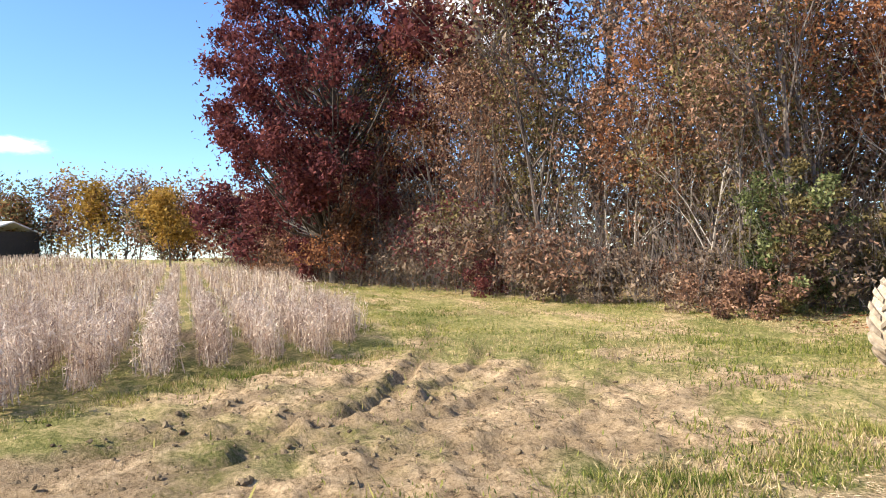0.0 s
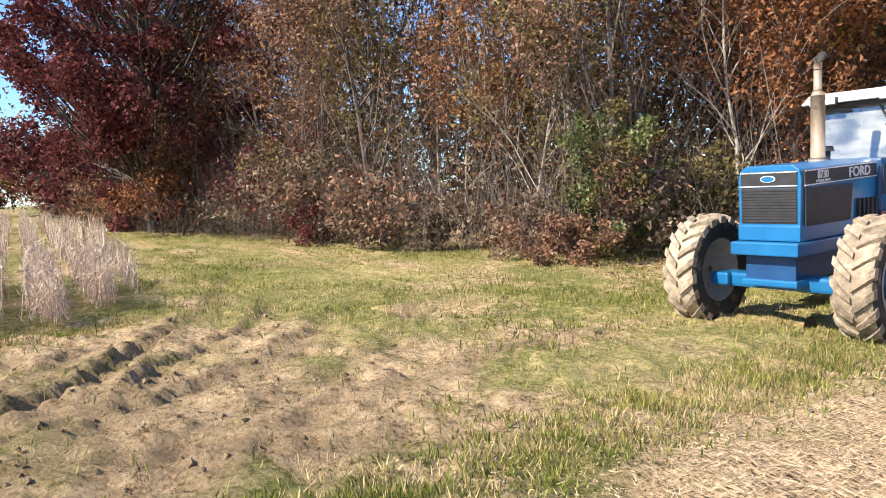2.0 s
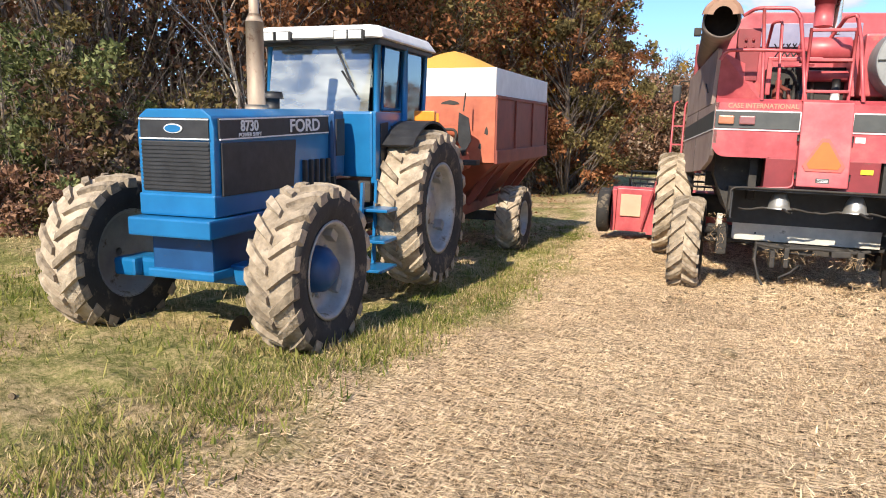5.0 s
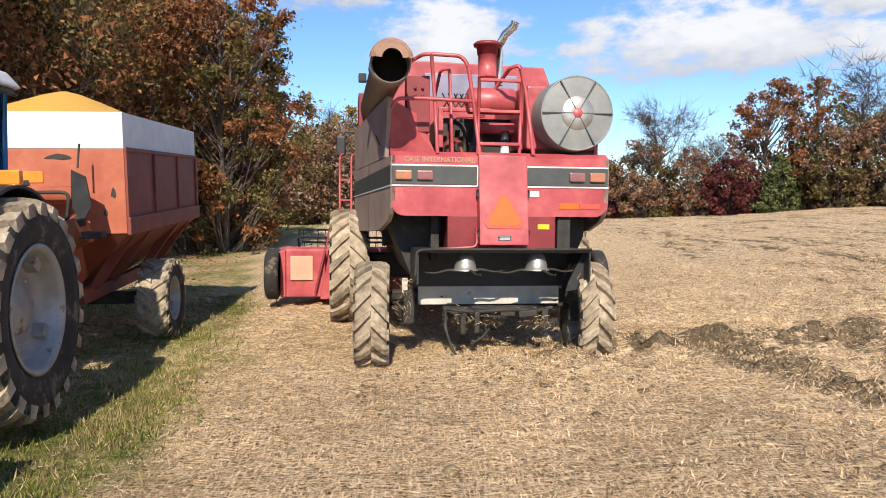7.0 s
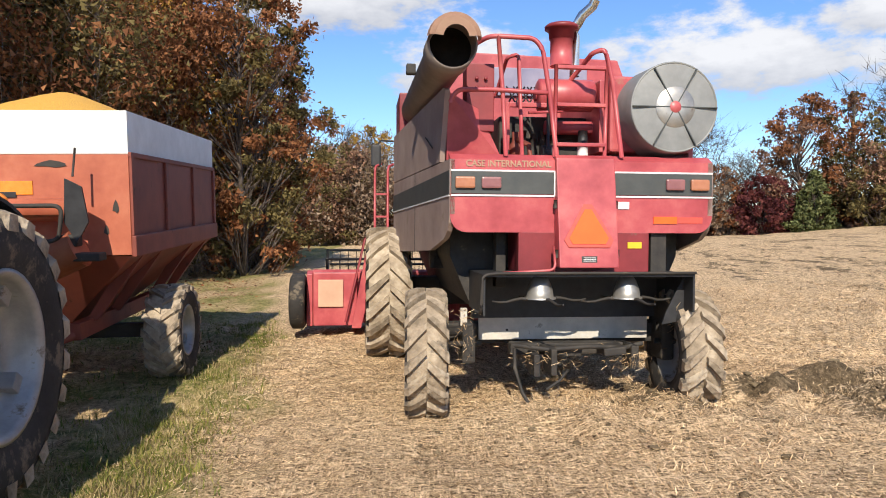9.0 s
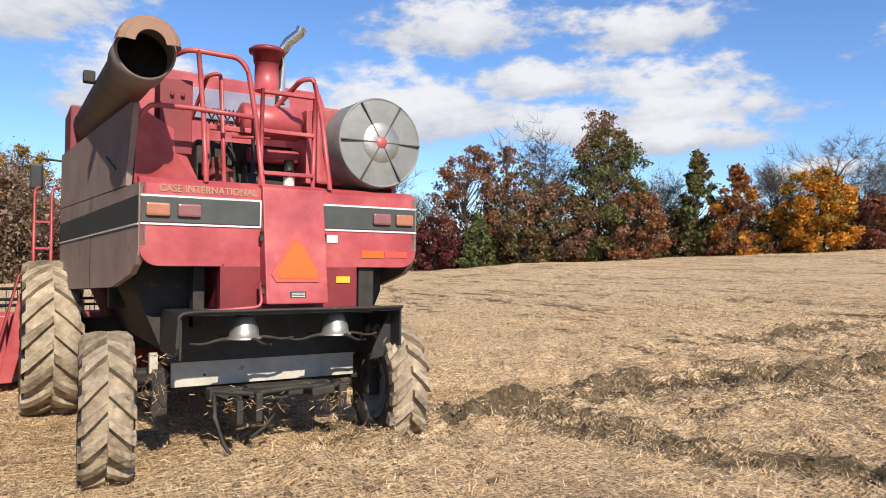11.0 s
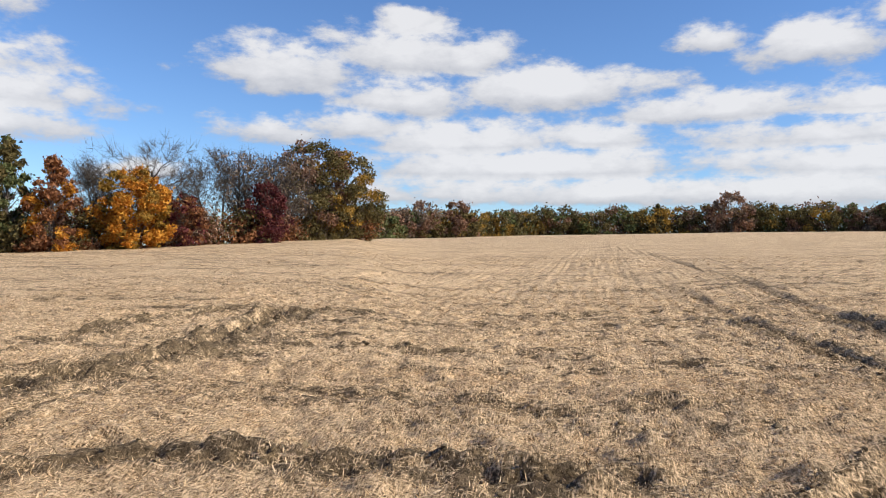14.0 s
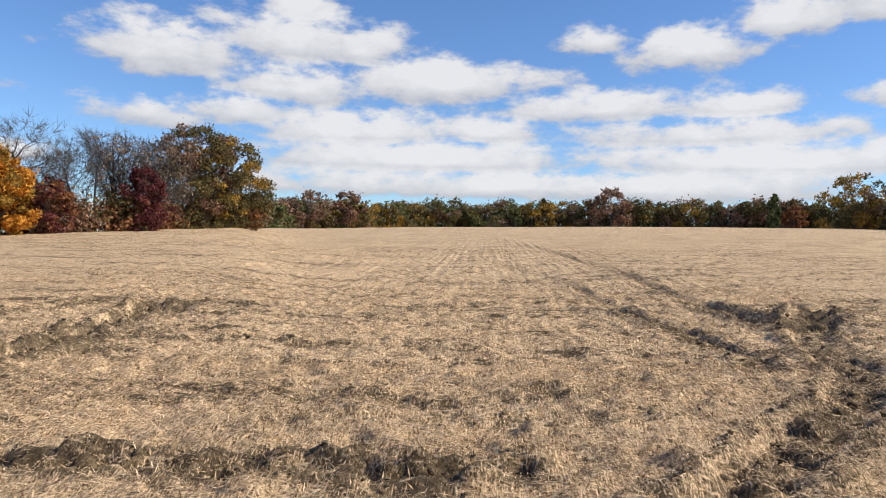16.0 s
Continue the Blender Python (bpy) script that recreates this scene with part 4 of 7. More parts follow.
    box(bm, -0.28, 0.28, -3.10, -2.62, 1.55, 1.70, 0.05)
    box(bm, -0.27, 0.27, -3.16, -3.02, 1.68, 2.30, 0.06)
    part("seat", bm, SEAT, T, "dark operator seat")
    bm = bmesh.new()
    tube(bm, [(0, -2.05, 1.6), (0, -2.25, 1.95)], 0.04, 8)
    lathe(bm, [(-0.015, 0.19), (0.015, 0.19), (0.015, 0.16), (-0.015, 0.16)], 24, pose(0, -2.27, 1.97, 0, 55, 90), True)
    part("steering_wheel", bm, BLACK, T)
    bm = bmesh.new()
    box(bm, -0.66, 0.66, -3.5, -1.95, 1.0, 1.24, 0.03)
    part("cab_floor", bm, SOOT, T)
    # fenders over the rear tyres
    for s in (-1, 1):
        bm = bmesh.new()
        n = 12
        ring = []
        for k in range(n + 1):
            a = radians(20 + 96 * k / n)
            ring.append((-2.78 + 1.02 * math.sin(radians(62) - a), 0.86 + 1.04 * math.cos(radians(62) - a)))
        inner = [(-2.78 + (y + 2.78) * 0.975, 0.86 + (z - 0.86) * 0.975) for y, z in ring]
        prism(bm, ring + inner[::-1], "x", s * 0.70, s * 1.10)
        prism(bm, [(-2.2, 1.1), (-2.25, 1.75), (-2.7, 1.86), (-3.5, 1.75), (-3.6, 1.2)], "x", s * 0.66, s * 0.70)
        part("rear_fender", bm, BLACK, T, "black rear fender")
        bm = bmesh.new()
        box(bm, min(s * 0.80, s * 1.06), max(s * 0.80, s * 1.06), -2.98, -2.90, 1.90, 2.02, 0.012)
        part("fender_lamp", bm, AMBER, T, "amber fender lamp")
        # steps
        for k, (z, yy) in enumerate(((0.94, -1.62), (0.62, -1.55), (0.32, -1.48))):
            bm = bmesh.new()
            box(bm, min(s * 0.70, s * 1.0), max(s * 0.70, s * 1.0), yy - 0.42, yy, z, z + 0.035, 0.01)
            part("step", bm, BLUE, T)
        for yy in (-1.62, -1.98):
            bm = bmesh.new()
            prism(bm, [(yy, 1.25), (yy + 0.05, 1.25), (yy + 0.15, 0.33), (yy + 0.10, 0.33)], "x", s * 0.72, s * 0.75)
            part("step_bracket", bm, BLUE, T)
    bm = bmesh.new()
    box(bm, -0.05, 0.05, -4.2, -3.2, 0.5, 0.58, 0.01)
    part("drawbar", bm, SOOT, T)


build_tractor()

# ---- grain cart; local y points to the tractor, the front face is at y 0 ----
cart = thing("grain_cart", pose(-5.05, 16.36, float(land(-5.05, 18.0)) + 0.06, -1.2, 0, 184.7), "faded orange-red grain cart with white top boards, heaped with yellow corn", "grain cart")


def build_cart():
    C = cart
    hw, ln = 1.36, 3.9
    zt, zw, zb = 2.98, 2.54, 1.50
    # boxes are open on top: four sheets each
    def shell(name, z0, z1, mats, inset=0.0, label=""):
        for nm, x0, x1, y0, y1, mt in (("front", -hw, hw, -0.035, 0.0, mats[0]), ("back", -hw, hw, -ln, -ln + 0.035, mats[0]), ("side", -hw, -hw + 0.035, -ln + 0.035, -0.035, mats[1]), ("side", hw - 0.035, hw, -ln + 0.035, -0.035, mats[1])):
            bm = bmesh.new()
            box(bm, x0, x1, y0, y1, z0, z1, 0.006)
            part(name + "_" + nm, bm, mt, C, label)
    shell("top_board", zw, zt, (WHITE, WHITE), label="scuffed white top board")
    # side sheets get the darker red, so their shade is in the colour
    shell("body_sheet", zb, zw - 0.004, (ORANGE, RUST_AND_SHADE_RED), label="faded orange-red body sheet")
    for s in (-1, 1):
        for y in (-1.3, -2.6, -ln + 0.04, -0.06):
            bm = bmesh.new()
            box(bm, min(s * hw, s * (hw + 0.03)), max(s * hw, s * (hw + 0.03)), y - 0.05, y + 0.05, zb + 0.2, zw - 0.02, 0.008)
            part("side_rib", bm, RUST_AND_SHADE_RED, C)
        bm = bmesh.new()
        box(bm, min(s * hw, s * (hw + 0.05)), max(s * hw, s * (hw + 0.05)), -ln, 0.0, zb - 0.02, zb + 0.20, 0.012)
        part("bottom_rail", bm, RUST_AND_SHADE_RED, C)
        bm = bmesh.new()
        box(bm, min(s * hw, s * (hw + 0.03)), max(s * hw, s * (hw + 0.03)), -ln, 0.0, zw - 0.03, zw + 0.02, 0.006)
        part("top_rail", bm, RUST_AND_SHADE_RED, C)
    # hopper
    bm = bmesh.new()
    b = bmesh.new()
    top = [(-hw, 0), (hw, 0), (hw, -ln), (-hw, -ln)]
    low = [(-0.25, -0.95), (0.25, -0.95), (0.25, -2.9), (-0.25, -2.9)]
    v0 = [b.verts.new((x, y, zb - 0.01)) for x, y in top]
    v1 = [b.verts.new((x, y, 0.55)) for x, y in low]
    for i in range(4):
        b.faces.new((v0[i], v0[(i + 1) % 4], v1[(i + 1) % 4], v1[i]))
    b.faces.new(v1)
    bmesh.ops.recalc_face_normals(b, faces=b.faces[:])
    merge(bm, b)
    part("hopper", bm, RUST_AND_SHADE_RED, C, "tapering red hopper")
    # frame, ribs below the hopper
    for s in (-1, 1):
        bm = bmesh.new()
        box(bm, s * 0.72 - 0.06, s * 0.72 + 0.06, -3.6, -0.1, 0.60, 0.78, 0.01)
        part("frame_rail", bm, RUST_AND_SHADE_RED, C)
        for y in (-0.5, -1.2, -2.7, -3.5):
            bm = bmesh.new()
            prism(bm, [(s * 0.70, 0.75), (s * 0.82, 0.75), (s * (hw - 0.02), zb - 0.02), (s * (hw - 0.2), zb - 0.02)], "y", y - 0.04, y + 0.04)
            part("hopper_brace", bm, RUST_AND_SHADE_RED, C)
        tyre("tyre", C, (s * 1.40, -1.25, 0.48), 0.55, 0.42, 0.30, 16, TREAD, out=s, lug_h=0.03)
    bm = bmesh.new()
    box(bm, -1.36, 1.36, -1.33, -1.17, 0.42, 0.58, 0.01)
    part("axle", bm, SOOT, C)
    bm = bmesh.new()
    for s in (-1, 1):
        tube(bm, [(s * 0.72, -0.3, 0.66), (0.04 * s, 2.2, 0.52)], 0.06, 8)
    part("drawbar", bm, RUST_AND_SHADE_RED, C)
    # unloading auger across the front, folded down at one side
    bm = bmesh.new()
    tube(bm, [(0.9, 0.30, 0.75), (-0.98, 0.34, 1.60)], 0.19, 18)
    part("unloading_auger", bm, ORANGE, C, "faded orange unloading auger tube")
    bm = bmesh.new()
    tube(bm, [(0.55, 0.22, 1.98), (-0.95, 0.22, 1.98)], 0.11, 16)
    part("upper_auger_tube", bm, ORANGE, C)
    bm = bmesh.new()
    b = bmesh.new()
    ring = [b.verts.new(p) for p in ((-0.90, 0.40, 2.28), (-1.06, 0.42, 2.20), (-1.12, 0.44, 1.86), (-1.00, 0.42, 1.66), (-0.88, 0.40, 1.86))]
    b.faces.new(ring)
    g = bmesh.ops.extrude_face_region(b, geom=b.faces[:])
    bmesh.ops.translate(b, verts=[v for v in g["geom"] if isinstance(v, bmesh.types.BMVert)], vec=(0.0, 0.03, 0.0))
    bmesh.ops.recalc_face_normals(b, faces=b.faces[:])
    merge(bm, b)
    part("rubber_spout_flap", bm, BLACK, C, "black rubber spout flap")
    bm = bmesh.new()
    box(bm, -1.22, -0.80, 0.30, 0.50, 1.48, 1.56, 0.015, pose(0, 0, 0, 0, 0, 0))
    part("auger_hinge", bm, SOOT, C, "dark steel auger hinge")
    bm = bmesh.new()
    tube(bm, [(-0.95, 0.36, 2.3), (-0.96, 0.30, 2.58)], 0.012, 6)
    part("hanger_rod", bm, SOOT, C)
    bm = bmesh.new()
    box(bm, -1.0, -0.84, 0.30, 0.44, 1.62, 1.74, 0.02)
    part("hinge_block", bm, SOOT, C)
    rail("light_bar", [(-0.1, 0.42, 1.66), (-0.84, 0.46, 1.68), (-0.88, 0.46, 2.02), (-0.34, 0.46, 2.02)], 0.022, SOOT, C)
    bm = bmesh.new()
    lathe(bm, [(-0.05, 0.05), (-0.04, 0.10), (0.03, 0.105), (0.05, 0.09), (0.06, 0.005)], 20, pose(-0.30, 0.5, 2.05, 0, 0, 90))
    part("warning_lamp", bm, AMBER, C, "round amber warning lamp")
    bm = bmesh.new()
    box(bm, -0.42, -0.10, 0.003, 0.012, 2.13, 2.27, 0.004)
    pl = part("reflector", bm, AMBER, C, "orange reflector plate")
    bm = bmesh.new()
    box(bm, -0.26, -0.03, 0.004, 0.018, 2.10, 2.16, 0.004)
    part("tape", bm, BLACK, pl)
    for x0, z0, w, h in ((-0.60, 2.44, 0.30, 0.07), (-1.22, 2.0, 0.06, 0.13), (-1.12, 1.76, 0.05, 0.1)):
        bm = bmesh.new()
        b = bmesh.new()
        bmesh.ops.create_cone(b, cap_ends=True, segments=9, radius1=0.5, radius2=0.42, depth=0.006)
        for v in b.verts:
            v.co *= 1 + 0.25 * math.sin(7 * v.co.x + 5 * v.co.y)
        merge(bm, b, Matrix.Translation((x0, 0.004, z0)) @ Matrix.Diagonal((w, 1, h, 1)) @ pose(0, 0, 0, 90, 0, 0))
        part("paint_scar", bm, SOOT, C, "patch of bare dark metal")
    # heaped grain, resting inside the boards
    bm = bmesh.new()
    n, mrows = 24, 40
    grid = []
    for j in range(mrows + 1):
        row = []
        for i in range(n + 1):
            u, v = i / n * 2 - 1, j / mrows * 2 - 1
            d = math.sqrt((u * 0.95) ** 2 + (v * 0.95) ** 2)
            z = zt - 0.16 + 0.62 * max(0, 1 - d ** 1.25) + 0.012 * noise.noise((u * 9, v * 14, 0))
            row.append(bm.verts.new((u * (hw - 0.04), -ln / 2 + v * (ln / 2 - 0.04), z)))
        grid.append(row)
    for j in range(mrows):
        for i in range(n):
            f = bm.faces.new((grid[j][i], grid[j][i + 1], grid[j + 1][i + 1], grid[j + 1][i]))
            f.smooth = True
    corn = part("corn", bm, CORN, None)
    corn.matrix_world = C.matrix_world
    tagged(corn, "heap of golden yellow shelled corn in the cart", "grain")


build_cart()

# ---- red combine; local y is forward, the rear bumper is at y 0 ----
combine = thing("combine_harvester", pose(0.85, 15.83, float(land(0.85, 16.5)) - 0.02, -1.2, 1.0, 5.5), "faded red combine harvester with dusty grey side panels, parked on straw", "combine")


def rounded(x0, x1, z0, z1, r, corners):
    """A profile in x and z with some corners rounded; corners: of bl, br, tr, tl."""
    out = []
    for key, cx, cz, a0 in (("bl", x0, z0, 180), ("br", x1, z0, 270), ("tr", x1, z1, 0), ("tl", x0, z1, 90)):
        if key in corners:
            ox, oz = cx + (r if cx == x0 else -r), cz + (r if cz == z0 else -r)
            out += [(ox + r * math.cos(radians(a0 + 15 * k)), oz + r * math.sin(radians(a0 + 15 * k))) for k in range(7)]
        else:
            out.append((cx, cz))
    return out


def build_combine():
    H = combine
    HW = 1.30
    # rear bumper panels, either side of the middle panel
    for s, c in ((-1, "bl"), (1, "br")):
        x0, x1 = sorted((s * 0.29, s * HW))
        bm = bmesh.new()
        prism(bm, rounded(x0, x1, 1.75, 2.12, 0.16, (c,)), "y", 0.0, 0.10, 0.0)
        prism(bm, [(x0, 2.12), (x1, 2.12), (x1, 2.44), (x0, 2.44)], "y", 0.0, 0.10)
        panel = part("rear_panel", bm, RED, H, "faded red rear panel")
        bm = bmesh.new()
        box(bm, x0 + 0.01, x1 - 0.008, -0.010, 0.002, 2.115, 2.325, 0.003)
        part("stripe", bm, STRIPE, panel, "charcoal stripe")
        for z in (2.10, 2.335):
            bm = bmesh.new()
            box(bm, x0 + 0.006, x1 - 0.004, -0.011, 0.0, z - 0.008, z + 0.008)
            part("trim_line", bm, LETTER, panel, "thin white line")
        bm = bmesh.new()
        box(bm, s * 0.29 - 0.010, s * 0.29 + 0.010, -0.012, 0.0, 2.10, 2.34)
        part("trim_line", bm, LETTER, panel, "thin white line")
        for xc, mat, lab in ((s * 1.16, PALE_LENS, "bleached amber lamp"), (s * 0.91, RED_LENS, "dull red lamp")):
            bm = bmesh.new()
            box(bm, xc - 0.095, xc + 0.095, -0.045, -0.008, 2.165, 2.275, 0.018)
            part("tail_lamp", bm, mat, panel, lab)
        # bevelled top edge
        bm = bmesh.new()
        prism(bm, [(0.0, 2.44), (0.10, 2.50), (0.16, 2.50), (0.10, 2.42)], "x", x0, x1)
        part("top_lip", bm, RED, H)
    letters("CASE INTERNATIONAL", 0.086, LETTER_GOLD, H, pose(-0.74, -0.004, 2.40, 90, 0, 0), "lettering", "dusty gold capital letters", stretch=0.92)
    bm = bmesh.new()
    box(bm, 0.34, 0.45, -0.010, 0.0, 1.98, 2.05)
    part("sticker", bm, WHITE, H, "small pale sticker")
    bm = bmesh.new()
    box(bm, 0.70, 0.94, -0.010, 0.0, 1.84, 1.91)
    part("sticker", bm, SMV_ORANGE, H, "orange reflective strip")
    bm = bmesh.new()
    box(bm, 0.95, 1.20, -0.008, 0.0, 1.845, 1.905)
    part("sticker", bm, SMV_RED, H, "red reflective strip")
    # middle panel leans outwards at the foot
    bm = bmesh.new()
    prism(bm, [(0.03, 2.50), (-0.04, 2.46), (-0.20, 1.42), (-0.02, 1.42), (0.12, 2.40)], "x", -0.288, 0.288, 0.012)
    mid = part("centre_panel", bm, RED, H, "faded red centre panel")
    lean = Matrix.Translation((0.0, -0.146, 1.80)) @ pose(0, 0, 0, -8.75, 0, 0)
    for nm, r, mat, y in (("warning_triangle_border", 0.255, SMV_RED, -0.004), ("warning_triangle", 0.205, SMV_ORANGE, -0.010)):
        bm = bmesh.new()
        pts = []
        for k in range(3):
            a = radians(90 + 120 * k)
            for da in (-9, 9):
                pts.append((r * math.cos(a + radians(da)), r * math.sin(a + radians(da)) - 0.03))
        b = bmesh.new()
        v0 = [b.verts.new((x, y - 0.004, z)) for x, z in pts]
        v1 = [b.verts.new((x, y + 0.004, z)) for x, z in pts]
        b.faces.new(v0)
        b.faces.new(v1[::-1])
        for i in range(6):
            b.faces.new((v0[i], v1[i], v1[(i + 1) % 6], v0[(i + 1) % 6]))
        merge(bm, b, lean)
        part(nm, bm, mat, mid, "orange slow-moving-vehicle triangle" if mat == SMV_ORANGE else "red triangle border")
    bm = bmesh.new()
    box(bm, -0.075, 0.075, -0.193, -0.180, 1.47, 1.53)
    dec = part("decal", bm, STRIPE, mid, "small black notice")
    for z in (1.485, 1.50, 1.515):
        bm = bmesh.new()
        box(bm, -0.06, 0.06, -0.197, -0.192, z - 0.003, z + 0.003)
        part("print_bar", bm, LETTER, dec)
    for s in (-1, 1):
        for k, z in enumerate((2.02, 1.55)):
            bm = bmesh.new()
            tube(bm, [(s * 0.298, -0.06 - 0.06 * k, z - 0.04), (s * 0.298, -0.06 - 0.06 * k, z + 0.04)], 0.018, 8)
            part("latch", bm, SOOT, mid)
    # lower body around the chopper
    bm = bmesh.new()
    box(bm, -0.62, 0.66, 0.0, 0.6, 1.36, 1.76, 0.015)
    box(bm, -0.64, -0.60, 0.0, 0.10, 1.36, 1.78, 0.008)
    part("chopper_housing", bm, DARK_RED, H, "dark red straw chopper housing")
    bm = bmesh.new()
    box(bm, 0.44, 0.58, -0.012, 0.0, 1.60, 1.66)
    part("sticker", bm, YELLOW, H, "small yellow sticker")
    bm = bmesh.new()
    box(bm, 0.70, 0.86, 0.05, 0.4, 1.30, 1.75, 0.01)
    part("support_leg", bm, SOOT, H)
    bm = bmesh.new()
    box(bm, -0.80, -0.70, 0.3, 0.45, 1.2, 1.76, 0.01)
    part("support_leg", bm, SOOT, H)
    # main body and side panels
    bm = bmesh.new()
    prism(bm, [(-1.0, 0.98), (1.0, 0.98), (1.22, 1.5), (1.24, 2.42), (-1.24, 2.42), (-1.22, 1.5)], "y", 0.62, 5.2)
    part("main_body", bm, SOOT, H, "dusty dark machine body")
    for s in (-1, 1):
        def side(prof, name, mat, off0, off1, lab=""):
            """A side sheet: (y, z) profile on a plane that flares outwards towards the front."""
            b = bmesh.new()
            fl = lambda y: s * (1.305 + 0.105 * max(0.0, y))
            v0 = [b.verts.new((fl(y) + s * off0, y, z)) for y, z in prof]
            v1 = [b.verts.new((fl(y) + s * off1, y, z)) for y, z in prof]
            b.faces.new(v0)
            b.faces.new(v1[::-1])
            for i in range(len(prof)):
                j = (i + 1) % len(prof)
                b.faces.new((v0[i], v1[i], v1[j], v0[j]))
            bmesh.ops.recalc_face_normals(b, faces=b.faces[:])
            bm2 = bmesh.new()
            merge(bm2, b)
            return part(name, bm2, mat, H, lab)
        arc = [(0.0, 2.44), (0.0, 1.92), (0.03, 1.84), (0.10, 1.76), (0.25, 1.68), (0.9, 1.55), (3.5, 1.45), (3.5, 2.42)]
        side(arc, "lower_side_panel", GREY_PANEL, -0.05, 0.0, "dusty grey lower side panel")
        side([(0.005, 2.10), (0.005, 2.335), (3.49, 2.24), (3.49, 2.02)], "side_stripe", STRIPE, 0.0, 0.006, "charcoal side stripe")
        side([(0.005, 2.09), (0.005, 2.105), (3.49, 2.02), (3.49, 2.005)], "trim_line", LETTER, 0.0, 0.008, "thin pale line")
        side([(1.8, 1.5), (1.8, 2.44), (1.815, 2.44), (1.815, 1.5)], "panel_seam", SOOT, 0.0, 0.003)
        if s < 0:
            side([(0.45, 2.45), (0.22, 3.13), (0.30, 3.16), (3.5, 3.08), (3.5, 2.43)], "upper_side_panel", GREY_PANEL, -0.05, 0.0, "dusty grey upper side panel")
            bm = bmesh.new()
            tube(bm, [(-1.40, 0.72, 2.62), (-1.43, 1.15, 2.78)], 0.008, 4)
            part("side_scratch", bm, SOOT, H)
        else:
            side([(0.55, 2.45), (0.55, 3.0), (3.5, 3.05), (3.5, 2.43)], "upper_side_panel", RED, -0.05, 0.0)
    # rear deck and the sloping tank wall under the auger
    bm = bmesh.new()
    box(bm, -1.26, 1.26, 0.10, 1.9, 2.40, 2.46, 0.005)
    part("engine_deck", bm, DARK_RED, H)
    bm = bmesh.new()
    b = bmesh.new()
    ring = [b.verts.new(p) for p in ((-1.29, 0.26, 3.12), (-0.98, 0.34, 2.97), (-0.72, 0.40, 2.47), (-1.29, 0.40, 2.47))]
    b.faces.new(ring)
    g = bmesh.ops.extrude_face_region(b, geom=b.faces[:])
    bmesh.ops.translate(b, verts=[v for v in g["geom"] if isinstance(v, bmesh.types.BMVert)], vec=(0.0, 0.9, 0.05))
    bmesh.ops.recalc_face_normals(b, faces=b.faces[:])
    merge(bm, b)
    part("auger_saddle", bm, RED, H, "faded red sheet under the auger")
    bm = bmesh.new()
    box(bm, -1.10, -0.82, 0.34, 0.62, 2.75, 3.42, 0.01)
    for k in range(4):
        lathe(bm, [(0, 0.018), (0.02, 0.018), (0.02, 0.001)], 8, pose(-1.0 + 0.09 * (k % 2), 0.33, 3.18 + 0.09 * (k // 2), 0, 0, -90))
    part("auger_rest", bm, DARK_RED, H, "dark red bolted auger rest")
    # grain tank
    bm = bmesh.new()
    prism(bm, [(-1.28, 2.46), (1.10, 2.46), (1.14, 3.45), (1.02, 3.76), (-0.9, 3.80), (-1.34, 3.40)], "y", 1.9, 4.3, 0.02)
    part("grain_tank", bm, RED, H, "faded red grain tank")
    bm = bmesh.new()
    box(bm, -0.72, 0.62, 1.86, 1.90, 3.28, 3.62, 0.01)
    part("tank_window", bm, TANK_PANE, H, "pale dusty tank window")
    bm = bmesh.new()
    box(bm, -1.62, -1.20, 3.0, 3.9, 3.05, 3.62, 0.02)
    part("tank_corner_box", bm, DARK_RED, H)
    # unloading auger: a long tube with an open mouth
    a0, a1 = Vector((-1.34, -0.45, 3.40)), Vector((-1.40, 3.6, 3.38))
    bm = bmesh.new()
    d = (a1 - a0).normalized()
    turn = Matrix.Translation(a0) @ d.to_track_quat("X", "Z").to_matrix().to_4x4()
    ln = (a1 - a0).length
    lathe(bm, [(0.0, 0.205), (0.0, 0.222), (0.4, 0.222), (0.42, 0.20), (ln, 0.20), (ln, 0.17), (0.42, 0.185), (0.0, 0.205)], 32, turn)
    part("unloading_auger", bm, AUGER_GREY, H, "dusty grey unloading auger tube")
    bm = bmesh.new()
    b = bmesh.new()
    n = 14
    rows = []
    for x0, r in ((0.03, 0.235), (-0.10, 0.24), (-0.17, 0.225), (-0.205, 0.18), (-0.21, 0.11)):
        rows.append([b.verts.new((x0, r * math.sin(radians(-84 + 168 * k / n)), r * math.cos(radians(-84 + 168 * k / n)))) for k in range(n + 1)])
    for p, q in zip(rows, rows[1:]):
        for k in range(n):
            b.faces.new((p[k], p[k + 1], q[k + 1], q[k]))
    bmesh.ops.solidify(b, geom=b.faces[:], thickness=0.012)
    merge(bm, b, turn)
    part("auger_hood", bm, HEADER_TAN, H, "rusty tan hood over the auger mouth")
    # a near-black disc closes the tube and paints the shade of its depth
    bm = bmesh.new()
    lathe(bm, [(0.10, 0.20), (0.11, 0.0)], 24, turn @ Matrix.Translation((0.10, 0, 0)))
    part("auger_throat_shade", bm, THROAT, H, "black disc for the shade inside the auger")
    bm = bmesh.new()
    box(bm, -1.66, -1.56, 0.9, 1.0, 3.42, 3.53, 0.015)
    tube(bm, [(-1.56, 0.95, 3.44), (-1.40, 0.95, 3.40)], 0.015, 6)
    part("auger_lamp", bm, SOOT, H, "small work lamp on the auger")
    # engine bay: air cleaner, stacks, engine
    bm = bmesh.new()
